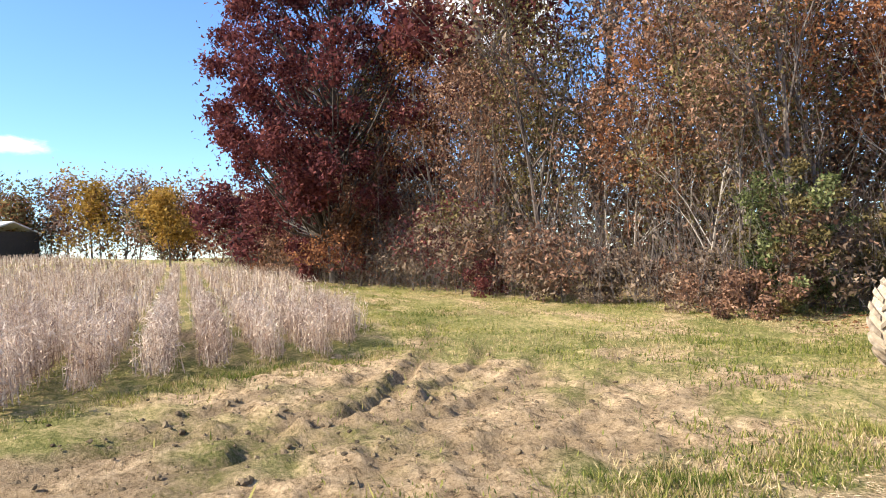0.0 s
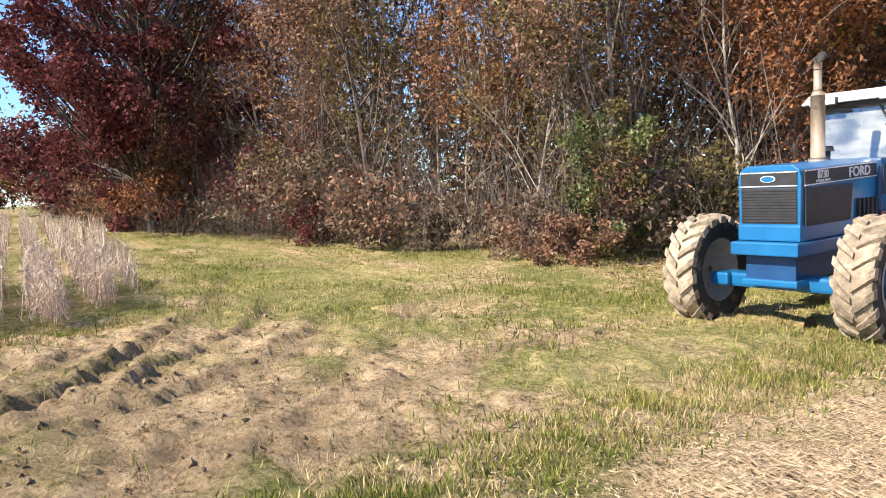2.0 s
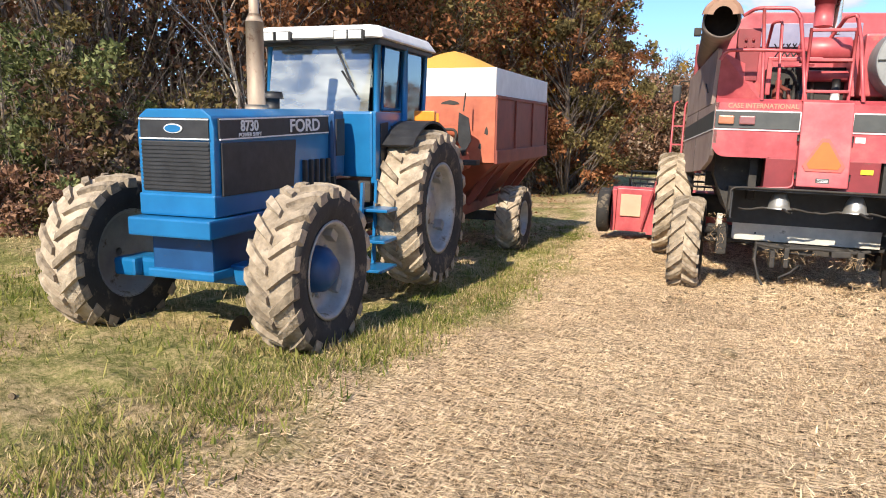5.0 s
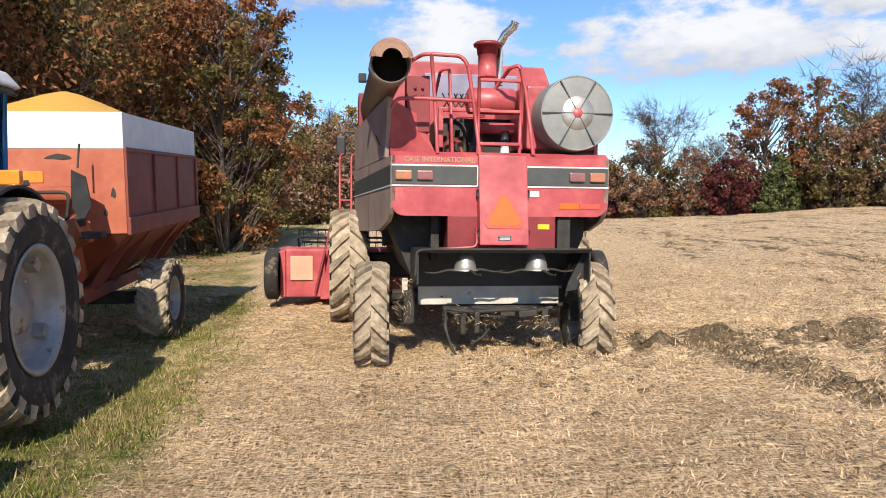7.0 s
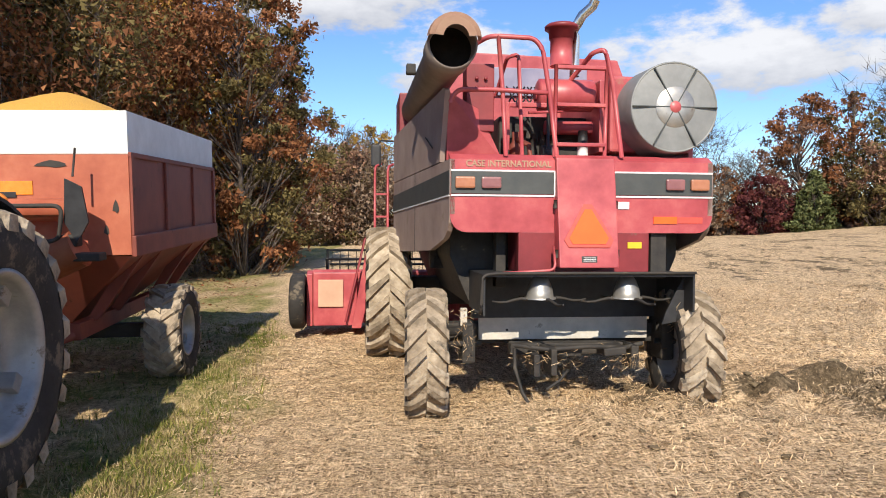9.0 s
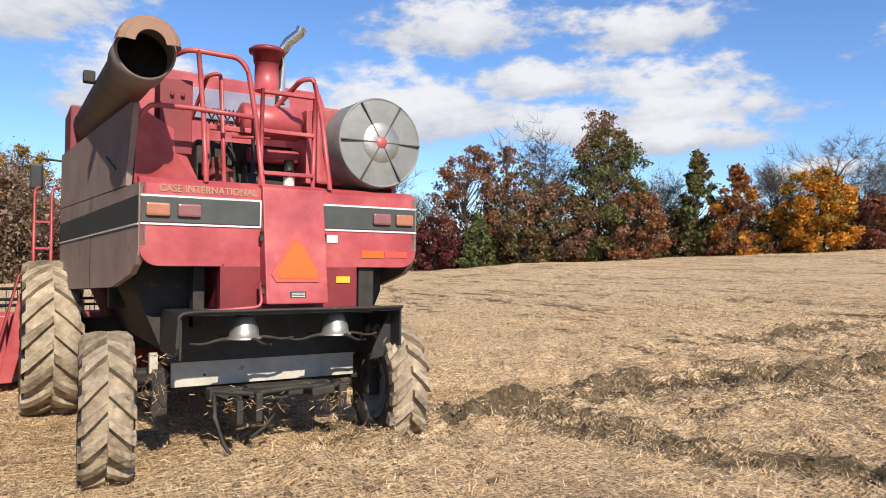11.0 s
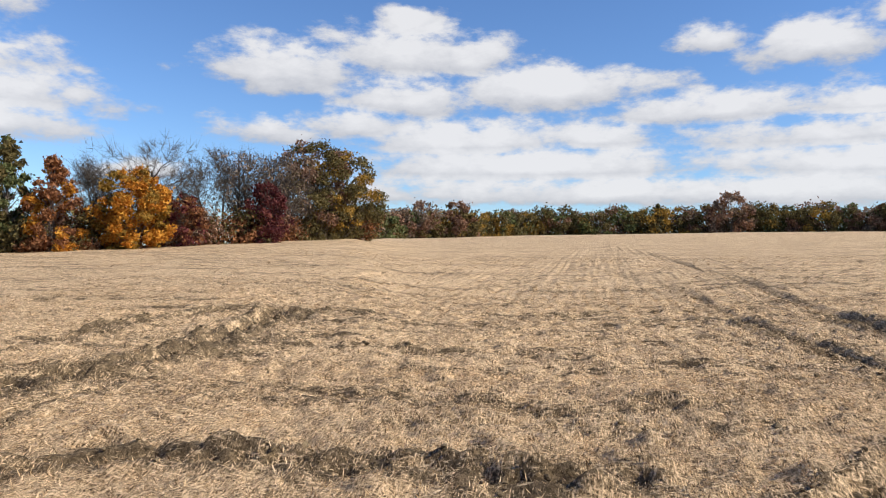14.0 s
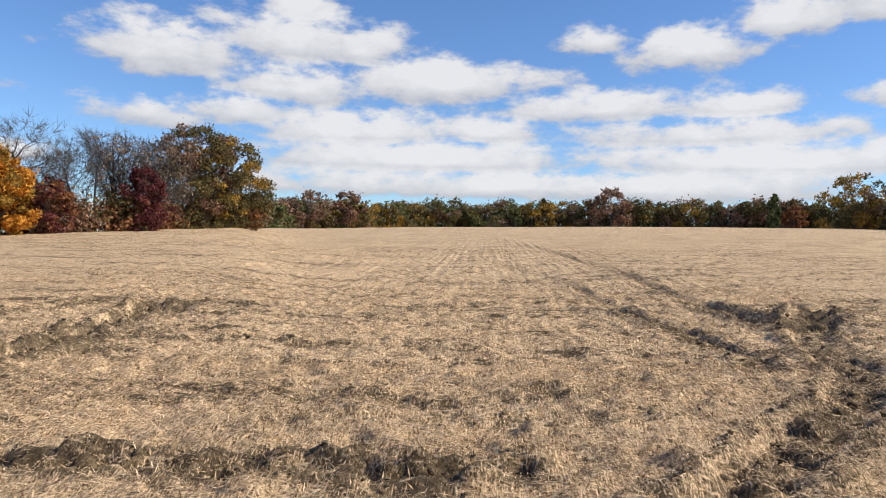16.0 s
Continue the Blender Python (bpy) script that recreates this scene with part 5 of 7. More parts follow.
    lathe(bm, [(-0.30, 0.01), (-0.30, 0.13), (-0.28, 0.165), (0.28, 0.165), (0.30, 0.14), (0.30, 0.01)], 24, pose(-0.02, 0.62, 3.06, 0, 0, 0))
    lathe(bm, [(-0.31, 0.0), (-0.325, 0.06), (-0.31, 0.065)], 16, pose(-0.02, 0.62, 3.06))
    part("air_cleaner", bm, RED, H, "red air cleaner drum")
    bm = bmesh.new()
    tube(bm, [(0.26, 0.66, 3.02), (0.40, 0.72, 2.98), (0.42, 0.72, 2.80), (0.30, 0.72, 2.74), (-0.2, 0.74, 2.74)], 0.075, 12)
    part("air_pipe", bm, RED, H)
    bm = bmesh.new()
    tube(bm, [(0.06, 0.52, 3.18), (0.06, 0.52, 3.46)], 0.115, 20)
    part("air_intake", bm, RED, H, "red upright air intake")
    bm = bmesh.new()
    lathe(bm, [(0.0, 0.115), (0.0, 0.125), (0.10, 0.135), (0.10, 0.17), (0.13, 0.175), (0.15, 0.15), (0.16, 0.0)], 24, pose(0.06, 0.52, 3.45, 0, -90, 0))
    part("intake_cap", bm, DARK_RED, H, "red intake cap")
    bm = bmesh.new()
    tube(bm, [(0.23, 0.62, 3.1), (0.23, 0.62, 3.52), (0.24, 0.60, 3.62), (0.29, 0.56, 3.72), (0.38, 0.50, 3.80), (0.40, 0.48, 3.86)], 0.052, 14, caps=False)
    part("exhaust_pipe", bm, CHROME, H, "dull chrome bent exhaust pipe")
    bm = bmesh.new()
    box(bm, -0.66, 0.56, 0.9, 1.75, 2.46, 3.0, 0.03)
    for k in range(5):
        tube(bm, [(-0.55 + k * 0.12, 0.86, 2.5), (-0.50 + k * 0.1, 0.84, 2.8 + 0.04 * (k % 2))], 0.03, 8)
    part("engine", bm, SOOT, H, "dark oily engine")
    bm = bmesh.new()
    lathe(bm, [(0, 0.0), (0, 0.07), (0.16, 0.07), (0.2, 0.04), (0.3, 0.04), (0.3, 0.0)], 14, pose(-0.52, 0.7, 2.50, 0, -90, 0))
    tube(bm, [(-0.52, 0.66, 2.72), (-0.40, 0.62, 2.66), (-0.38, 0.62, 2.50)], 0.03, 8)
    part("fuel_pump", bm, RUST_AND_SHADE_RED, H, "rusty pump")
    bm = bmesh.new()
    tube(bm, [(-0.30, 0.5, 2.56), (-0.16, 0.5, 2.56)], 0.085, 14)
    part("oil_filter", bm, BLACK, H)
    bm = bmesh.new()
    tube(bm, [(0.14, 0.5, 2.50), (0.14, 0.5, 2.66)], 0.055, 12)
    part("filter_can", bm, WHITE, H, "small white filter")
    bm = bmesh.new()
    tube(bm, [(0.14, 0.5, 2.66), (0.14, 0.5, 2.80)], 0.05, 12)
    part("filter_head", bm, BLACK, H)
    bm = bmesh.new()
    box(bm, 0.30, 0.36, 0.45, 1.9, 2.46, 3.2, 0.01)
    box(bm, -0.70, -0.64, 0.44, 0.50, 2.46, 2.95, 0.01)
    box(bm, -0.66, -0.05, 0.45, 0.50, 2.90, 2.95, 0.01)
    part("engine_frame", bm, RED, H)
    bm = bmesh.new()
    for k in range(7):
        tube(bm, [(-0.62 + 0.075 * k, 0.72, 2.95), (-0.50 + 0.075 * k, 0.72, 3.16)], 0.008, 4)
        tube(bm, [(-0.50 + 0.075 * k, 0.725, 2.95), (-0.62 + 0.075 * k, 0.725, 3.16)], 0.008, 4)
    part("belt_guard", bm, BLACK, H, "black mesh belt guard")
    # radiator housing and rotary screen
    bm = bmesh.new()
    box(bm, 0.40, 1.27, 0.42, 1.5, 2.46, 3.24, 0.03)
    part("radiator_box", bm, RED, H)
    c = pose(0.905, 0.42, 2.86, 0, 0, -90)
    bm = bmesh.new()
    lathe(bm, [(-0.05, 0.455), (0.40, 0.445), (0.42, 0.435), (0.40, 0.42), (0.0, 0.42)], 48, c)
    drum = part("rotary_screen", bm, SCREEN, H, "grey rotary radiator screen")
    drum.data.materials[0] = SCREEN
    bm = bmesh.new()
    lathe(bm, [(0.405, 0.43), (0.425, 0.2), (0.43, 0.0)], 48, c)
    part("screen_face", bm, SCREEN, drum)
    bm = bmesh.new()
    lathe(bm, [(0.426, 0.20), (0.432, 0.195), (0.434, 0.07), (0.43, 0.0)], 32, c)
    part("screen_disc", bm, STEEL, drum, "pale inner disc")
    bm = bmesh.new()
    lathe(bm, [(0.43, 0.060), (0.437, 0.056), (0.439, 0.0)], 20, c)
    part("screen_hub", bm, RED, drum, "red hub")
    # raised ribs; their charcoal colour also stands for the shadow beside them
    for k in range(6):
        bm = bmesh.new()
        box(bm, 0.408, 0.437, -0.005, 0.005, 0.055, 0.43, 0.0, c @ Matrix.Rotation(radians(60 * k + 90), 4, "X"))
        part("screen_rib_with_shadow", bm, STRIPE, drum)
    # hand rails and ladder over the rear deck
    rail("hand_rail", [(-1.30, 0.05, 2.86), (-1.24, 0.0, 2.97), (-0.9, 0.0, 2.98), (-0.36, 0.0, 2.96)], 0.022, RED, H)
    rail("hand_rail", [(-1.05, 0.30, 3.46), (-0.92, 0.06, 3.50), (-0.50, 0.02, 3.48), (-0.42, 0.0, 3.38), (-0.35, 0.0, 2.96), (-0.26, 0.04, 2.36)], 0.024, RED, H)
    rail("hand_rail", [(-0.84, 0.05, 3.50), (-0.80, 0.02, 2.97), (-0.76, 0.04, 2.36)], 0.022, RED, H)
    rail("hand_rail", [(-0.70, 0.9, 3.10), (-0.70, 0.30, 3.36), (-0.60, 0.24, 3.38), (-0.56, 0.22, 2.36)], 0.020, RED, H)
    rail("hand_rail", [(0.02, 0.6, 3.20), (0.10, 0.08, 3.38), (0.20, 0.02, 3.40), (0.27, 0.0, 3.10), (0.38, 0.02, 2.36)], 0.024, RED, H)
    for x0 in (-0.28, 0.22):
        rail("ladder_rail", [(x0, 0.06, 2.36), (x0, 0.02, 3.24)], 0.020, RED, H)
    for z in (2.46, 2.84, 3.20):
        bm = bmesh.new()
        box(bm, -0.27, 0.21, 0.0, 0.06, z, z + 0.035, 0.006)
        part("ladder_rung", bm, RED, H)
    rail("engine_rail", [(-0.54, 0.06, 2.78), (-0.20, 0.06, 2.80)], 0.014, RED, H)
    rail("engine_rail", [(-0.28, 0.3, 2.46), (-0.28, 0.3, 3.0)], 0.018, BLACK, H)
    # spreader shroud: an open dark tray with two spinning discs
    bm = bmesh.new()
    box(bm, -1.02, 1.02, -0.24, 0.60, 1.34, 1.36)
    box(bm, -1.02, -1.0, -0.24, 0.60, 0.98, 1.34)
    b = bmesh.new()
    prism(b, [(-0.24, 1.0), (-0.24, 1.34), (0.6, 1.34), (0.6, 0.98)], "x", 1.0, 1.02)
    merge(bm, b)
    box(bm, -1.0, 1.0, 0.58, 0.60, 0.86, 1.34)
    part("spreader_shroud", bm, BLACK, H, "black spreader shroud")
    bm = bmesh.new()
    prism(bm, [(1.0, 1.34), (1.03, 1.34), (1.12, 0.92), (0.78, 0.86), (0.82, 0.98)], "y", -0.05, -0.03)
    part("side_flap", bm, BLACK, H, "hanging black rubber flap")
    rail("shroud_edge", [(-1.03, 0.25, 0.98), (-1.04, -0.24, 1.0), (-1.03, -0.26, 1.36), (-0.9, -0.26, 1.375), (1.02, -0.26, 1.375)], 0.014, SOOT, H)
    rail("tie_rod", [(-0.80, -0.06, 1.365), (-0.45, -0.16, 1.39), (-0.32, -0.16, 1.40), (-0.32, -0.10, 1.62)], 0.014, RED, H)
    for x0 in (-0.43, 0.43):
        bm = bmesh.new()
        lathe(bm, [(0.0, 0.15), (0.015, 0.15), (0.02, 0.13), (0.09, 0.12), (0.17, 0.09), (0.215, 0.06), (0.225, 0.0)], 24, pose(x0, -0.02, 1.115, 0, -90, 0))
        sp = part("spinner_cone", bm, STEEL, H, "worn steel spinner cone")
        bm = bmesh.new()
        for k in range(4):
            a = radians(12 + 90 * k)
            p = Vector((x0, -0.02, 1.115))
            pts = []
            for i in range(6):
                rr = 0.12 + 0.075 * i
                pts.append(p + Vector((rr * math.cos(a), rr * math.sin(a) * 0.9, 0.012 * math.sin(i * 1.4) - 0.004 * i)))
            tube(bm, pts, 0.018, 6, 0.010)
        part("spinner_blade", bm, SOOT, sp, "bent steel blades")
    # rear axle with plate and drawbar
    bm = bmesh.new()
    box(bm, -0.92, 0.90, 0.60, 0.625, 0.63, 0.97, 0.004)
    plate = part("rear_plate", bm, PLATE, H, "scraped pale steel plate")
    for x0, z0 in ((-0.62, 0.96), (-0.2, 0.96), (0.06, 0.96), (0.4, 0.94), (-0.62, 0.80)):
        bm = bmesh.new()
        tube(bm, [(x0, 0.592, z0 - 0.07), (x0, 0.602, z0 - 0.07)], 0.014, 8)
        part("bolt_hole", bm, BLACK, plate)
    bm = bmesh.new()
    box(bm, -1.25, 1.10, 0.66, 0.86, 0.58, 0.80, 0.02)
    for s in (-1, 1):
        box(bm, s * 1.05 - 0.07, s * 1.05 + 0.07, 0.40, 0.70, 0.42, 0.84, 0.03)
        tube(bm, [(s * 1.30, 0.42, 0.74), (s * 0.96, 0.52, 0.76)], 0.05, 8)
        tube(bm, [(s * 1.30, 0.38, 0.62), (s * 0.92, 0.46, 0.62)], 0.03, 8)
    part("rear_axle", bm, SOOT, H, "muddy dark rear axle")
    for s in (-1, 1):
        bm = bmesh.new()
        box(bm, s * 1.10 - 0.035, s * 1.10 + 0.035, 0.42, 0.48, 0.80, 0.98, 0.008)
        part("steering_stop", bm, PLATE, H)
    bm = bmesh.new()
    box(bm, -0.62, 0.62, 0.40, 0.56, 0.50, 0.62, 0.02)
    box(bm, -0.30, -0.24, 0.02, 0.34, 0.36, 0.62, 0.012)
    box(bm, -0.46, -0.40, 0.06, 0.36, 0.34, 0.56, 0.012)
    box(bm, -0.36, 0.02, 0.16, 0.36, 0.52, 0.60, 0.015, pose(0, 0, 0, 0, 4, 3))
    box(bm, 0.30, 0.52, 0.10, 0.40, 0.50, 0.58, 0.015, pose(0, 0, 0, 0, -6, -5))
    box(bm, 0.56, 0.64, 0.16, 0.42, 0.38, 0.62, 0.012)
    tube(bm, [(-0.6, 0.3, 0.62), (-0.3, 0.12, 0.60), (0.1, 0.10, 0.63), (0.5, 0.18, 0.60), (0.72, 0.3, 0.62)], 0.024, 8)
    tube(bm, [(-0.62, 0.22, 0.60), (-0.64, 0.10, 0.42), (-0.58, 0.06, 0.20), (-0.52, 0.05, 0.10)], 0.020, 6)
    tube(bm, [(-0.10, 0.12, 0.40), (-0.20, 0.08, 0.30), (-0.34, 0.06, 0.22)], 0.016, 6)
    part("hitch", bm, SOOT, H, "muddy steel hitch hung with straw")
    for s, z in ((-1, 0.56), (1, 0.55)):
        tyre("rear_tyre", H, (-1.50 if s < 0 else 1.15, 0.28, z), 0.60, 0.40, 0.32, 17, TREAD, out=s, steer=-4, lug_h=0.05)
        tyre("front_tyre", H, (s * 1.76, 3.55, 0.87), 0.90, 0.60, 0.45, 20, TREAD, out=s, lug_h=0.05)
    bm = bmesh.new()
    box(bm, -1.5, 1.5, 3.4, 3.7, 0.7, 1.1, 0.03)
    part("front_axle", bm, SOOT, H)
    bm = bmesh.new()
    box(bm, -1.30, -0.95, 1.9, 2.1, 1.30, 1.52, 0.01)
    for k in range(2):
        box(bm, -1.26 + 0.14 * k, -1.14 + 0.14 * k, 1.88, 1.90, 1.33, 1.43, 0.004)
    part("battery_box", bm, SOOT, H)
    # cab, seen past the side
    bm = bmesh.new()
    prism(bm, [(-0.9, 1.9), (0.9, 1.9), (0.95, 3.3), (-0.95, 3.3)], "y", 4.35, 5.9, 0.03)
    part("cab", bm, DARK_RED, H, "red operator cab")
    bm = bmesh.new()
    box(bm, -1.0, 1.0, 4.2, 6.1, 3.3, 3.42, 0.03)
    part("cab_roof", bm, RED, H)
    bm = bmesh.new()
    box(bm, -1.98, -1.82, 4.6, 4.66, 2.75, 3.10, 0.03)
    part("mirror", bm, BLACK, H, "black mirror")
    rail("mirror_arm", [(-1.0, 4.9, 3.15), (-1.85, 4.7, 3.18), (-1.88, 4.66, 3.05)], 0.015, SOOT, H)
    for x0 in (-1.92, -1.72):
        rail("access_rail", [(x0, 4.5, 1.5), (x0, 4.5, 2.75), (x0 + 0.1, 4.7, 2.8)], 0.02, RED, H)
    for z in (1.6, 1.95, 2.3):
        bm = bmesh.new()
        box(bm, -1.92, -1.72, 4.48, 4.52, z, z + 0.03)
        part("access_rung", bm, RED, H)
    # the deck's fittings stand a hand's width above the bumper
    for ob in H.children:
        if ob.name.split(".")[0] in ("air_cleaner", "air_pipe", "air_intake", "intake_cap", "exhaust_pipe", "radiator_box", "rotary_screen", "hand_rail", "ladder_rail", "ladder_rung", "engine_rail", "belt_guard", "engine_frame", "grain_tank", "tank_window"):
            ob.location.z += 0.12
        if ob.name.split(".")[0] in ("air_intake", "intake_cap", "exhaust_pipe"):
            ob.location.z += 0.16
            ob.location.x -= 0.15
    # straw and mud caught on the axle
    rs = random.Random(4)
    verts, faces = [], []
    for k in range(420):
        if k % 3:
            x0, y0, z0 = rs.gauss(rs.choice((-0.42, 0.45, 0.6, -0.1)), 0.12), rs.uniform(0.0, 0.55), rs.gauss(0.50, 0.06)
        else:
            s = rs.choice((-1, 1))
            x0, y0, z0 = s * rs.uniform(1.02, 1.24), rs.uniform(-0.05, 0.4), rs.uniform(0.45, 1.0)
        d = Vector((rs.gauss(0, 1), rs.gauss(0, 0.6), rs.gauss(-0.6, 0.8))).normalized() * rs.uniform(0.03, 0.09)
        w = d.orthogonal().normalized() * 0.0022
        p = Vector((x0, y0, z0))
        i = len(verts)
        verts += [p - w, p + w, p + d + w, p + d - w]
        faces.append((i, i + 1, i + 2, i + 3))
    st = raw("caught_straw", [tuple(v) for v in verts], faces, STRAW, H, "straw caught on the axle and hitch")
    st["kind"] = "stuff"


build_combine()

# ---- header: a cutting platform on the ground before the combine ----
header = thing("combine_header", combine.matrix_world @ pose(0, 5.6, 0.05), "faded red grain header with black reel and end wheel", "combine header")


def build_header():
    P = header
    L0, L1 = -3.05, 3.05
    bm = bmesh.new()
    prism(bm, [(0.0, 0.10), (0.0, 0.98), (0.10, 1.02), (0.12, 0.35), (0.95, 0.14), (0.95, 0.08)], "x", L0 + 0.1, L1 - 0.1, 0.01)
    part("trough", bm, RED, P, "faded red header trough")
    for s, x0 in ((-1, L0), (1, L1)):
        a, b2 = sorted((x0, x0 - s * 0.10))
        bm = bmesh.new()
        prism(bm, [(-0.05, 0.06), (-0.05, 0.95), (0.15, 1.0), (0.5, 0.75), (1.35, 0.20), (1.35, 0.08)], "x", a, b2, 0.012)
        part("end_sheet", bm, RED, P)
        bm = bmesh.new()
        lathe(bm, [(-0.10, 0.30), (-0.13, 0.40), (-0.09, 0.47), (0.09, 0.47), (0.13, 0.40), (0.10, 0.30)], 30, pose(x0 + s * 0.13, -0.10, 0.50))
        part("end_wheel", bm, RUBBER, P, "black smooth end wheel")
        bm = bmesh.new()
        box(bm, min(x0 - s * 0.12, x0 - s * 0.85), max(x0 - s * 0.12, x0 - s * 0.85), -0.16, -0.003, 0.08, 0.98, 0.015)
        part("drive_cover", bm, RED, P)
        bm = bmesh.new()
        box(bm, min(x0 - s * 0.20, x0 - s * 0.62), max(x0 - s * 0.20, x0 - s * 0.62), -0.20, -0.155, 0.40, 0.86, 0.012)
        part("cover_panel", bm, HEADER_TAN, P, "sun-bleached tan cover panel")
        bm = bmesh.new()
        prism(bm, [(x0 - s * 0.92, 0.05), (x0 - s * 0.76, 0.05), (x0 - s * 1.05, 1.62), (x0 - s * 1.28, 1.62)], "y", -0.30, -0.20, 0.01)
        part("reel_arm", bm, RED, P, "slanted red reel arm")
        bm = bmesh.new()
        tube(bm, [(x0 - s * 0.66, -0.26, 0.15), (x0 - s * 0.98, -0.26, 1.55), (x0 - s * 1.1, -0.20, 1.66)], 0.02, 8)
        part("hydraulic_hose", bm, DARK_RED, P)
        bm = bmesh.new()
        box(bm, min(x0 - s * 1.05, x0 - s * 1.75), max(x0 - s * 1.05, x0 - s * 1.75), -0.30, -0.05, 1.38, 1.66, 0.03)
        part("lift_bracket", bm, RED, P)
    # reel
    for k in range(6):
        a = radians(60 * k + 20)
        y, z = 0.55 + 0.42 * math.cos(a), 0.92 + 0.42 * math.sin(a)
        bm = bmesh.new()
        tube(bm, [(L0 + 0.35, y, z), (L1 - 0.35, y, z)], 0.022, 8)
        bat = part("reel_bat", bm, BLACK, P, "black reel bat")
        bm = bmesh.new()
        for i in range(38):
            x0 = L0 + 0.4 + i * 0.145
            tube(bm, [(x0, y, z), (x0, y + 0.03, z - 0.20)], 0.006, 4)
        part("tines", bm, SOOT, bat, "thin steel tines")["kind"] = "stuff"
    for x0 in (L0 + 0.32, -1.5, 0.0, 1.5, L1 - 0.32):
        bm = bmesh.new()
        for k in range(6):
            a = radians(60 * k + 20)
            tube(bm, [(x0, 0.55, 0.92), (x0, 0.55 + 0.44 * math.cos(a), 0.92 + 0.44 * math.sin(a))], 0.02, 6)
        part("reel_spider", bm, BLACK, P)
    bm = bmesh.new()
    box(bm, -0.6, 0.6, -1.3, 0.05, 0.35, 1.0, 0.02)
    part("feeder_house", bm, DARK_RED, P)


build_header()

# ---- trees and woods ----
def quads_mesh(name, centres, us, vs, mat, parent=None, label="", sides=4):
    """Many small blades or leaves of four or three corners: centre, half vector along, half vector across."""
    n = len(centres)
    if sides == 4:
        co = np.stack([centres - us - vs * 0.25, centres - us * 0.1 - vs, centres + us, centres - us * 0.1 + vs], 1).reshape(-1, 3)
    else:
        co = np.stack([centres - us * 0.8 - vs * 0.9, centres + us * 1.1, centres - us * 0.5 + vs * 1.1], 1).reshape(-1, 3)
    me = bpy.data.meshes.new(name)
    me.vertices.add(sides * n)
    me.vertices.foreach_set("co", co.astype(np.float32).ravel())
    me.loops.add(sides * n)
    me.loops.foreach_set("vertex_index", np.arange(sides * n, dtype=np.int32))
    me.polygons.add(n)
    me.polygons.foreach_set("loop_start", np.arange(0, sides * n, sides, dtype=np.int32))
    me.update(calc_edges=True)
    me.materials.append(mat)
    ob = new(name, me)
    if parent:
        ob.parent = parent
    if label:
        ob["label"] = label
    return ob


def unit(rs, n):
    v = rs.normal(size=(n, 3))
    return v / np.linalg.norm(v, axis=1, keepdims=True)


class Skeleton:
    """Limbs as tapered bars, gathered into one mesh, and the points where leaves sit."""

    def __init__(self, seed):
        self.rs = np.random.RandomState(seed)
        self.verts, self.faces, self.tips, self.bushy = [], [], [], True

    def bar(self, pts, r0, r1, sides):
        base = len(self.verts)
        for i, p in enumerate(pts):
            d = pts[min(i + 1, len(pts) - 1)] - pts[max(i - 1, 0)]
            d = d / (np.linalg.norm(d) + 1e-9)
            a = np.cross(d, (0.31, 0.95, 0.02))
            a /= np.linalg.norm(a) + 1e-9
            b = np.cross(d, a)
            r = r0 + (r1 - r0) * i / (len(pts) - 1)
            for k in range(sides):
                an = 2 * math.pi * k / sides
                self.verts.append(tuple(p + r * (math.cos(an) * a + math.sin(an) * b)))
        for i in range(len(pts) - 1):
            for k in range(sides):
                q = base + i * sides
                self.faces.append((q + k, q + (k + 1) % sides, q + sides + (k + 1) % sides, q + sides + k))

    def limb(self, p, d, length, r, level, depth, spread, lift, sides, start=0.2):
        rs = self.rs
        n = (5, 4, 3, 2)[min(level, 3)]
        pts = [np.array(p, float)]
        d = np.array(d, float)
        for i in range(n):
            d = d + rs.normal(size=3) * (0.10 if level == 0 else 0.2) + np.array((0, 0, lift * 0.12))
            d /= np.linalg.norm(d)
            pts.append(pts[-1] + d * length / n)
        self.bar(pts, r, r * (0.45 if level == 0 else 0.3), max(3, sides - level))
        if level >= depth:
            self.tips += pts[1:]
            return
        kids = ({0: 11, 1: 5, 2: 4} if self.bushy else {0: 11, 1: 5, 2: 3}).get(level, 3)
        for k in range(kids):
            lo = start if level == 0 else 0.25
            f = lo + (1 - lo) * (k + rs.rand() * 0.98) / kids
            i = min(n - 1, int(f * n))
            q = pts[i] + (pts[i + 1] - pts[i]) * (f * n - i)
            az = rs.rand() * 2 * math.pi
            side = np.array((math.cos(az), math.sin(az), 0.15 + 0.5 * rs.rand()))
            nd = d * (1 - spread) + side * spread
            nd /= np.linalg.norm(nd)
            self.limb(q, nd, length * (0.60 - 0.30 * f * (level == 0)) * (0.75 + 0.5 * rs.rand()), r * (0.5 - 0.2 * f), level + 1, depth, spread, lift, sides)


TREE_WORDS = dict(maroon="dark maroon oak leaves", brown="sparse brown leaves", rust="rusty brown leaves", gold="golden leaves", olive="olive-brown leaves", green="green leaves", orange="bright orange leaves", dun="thin dun leaves")


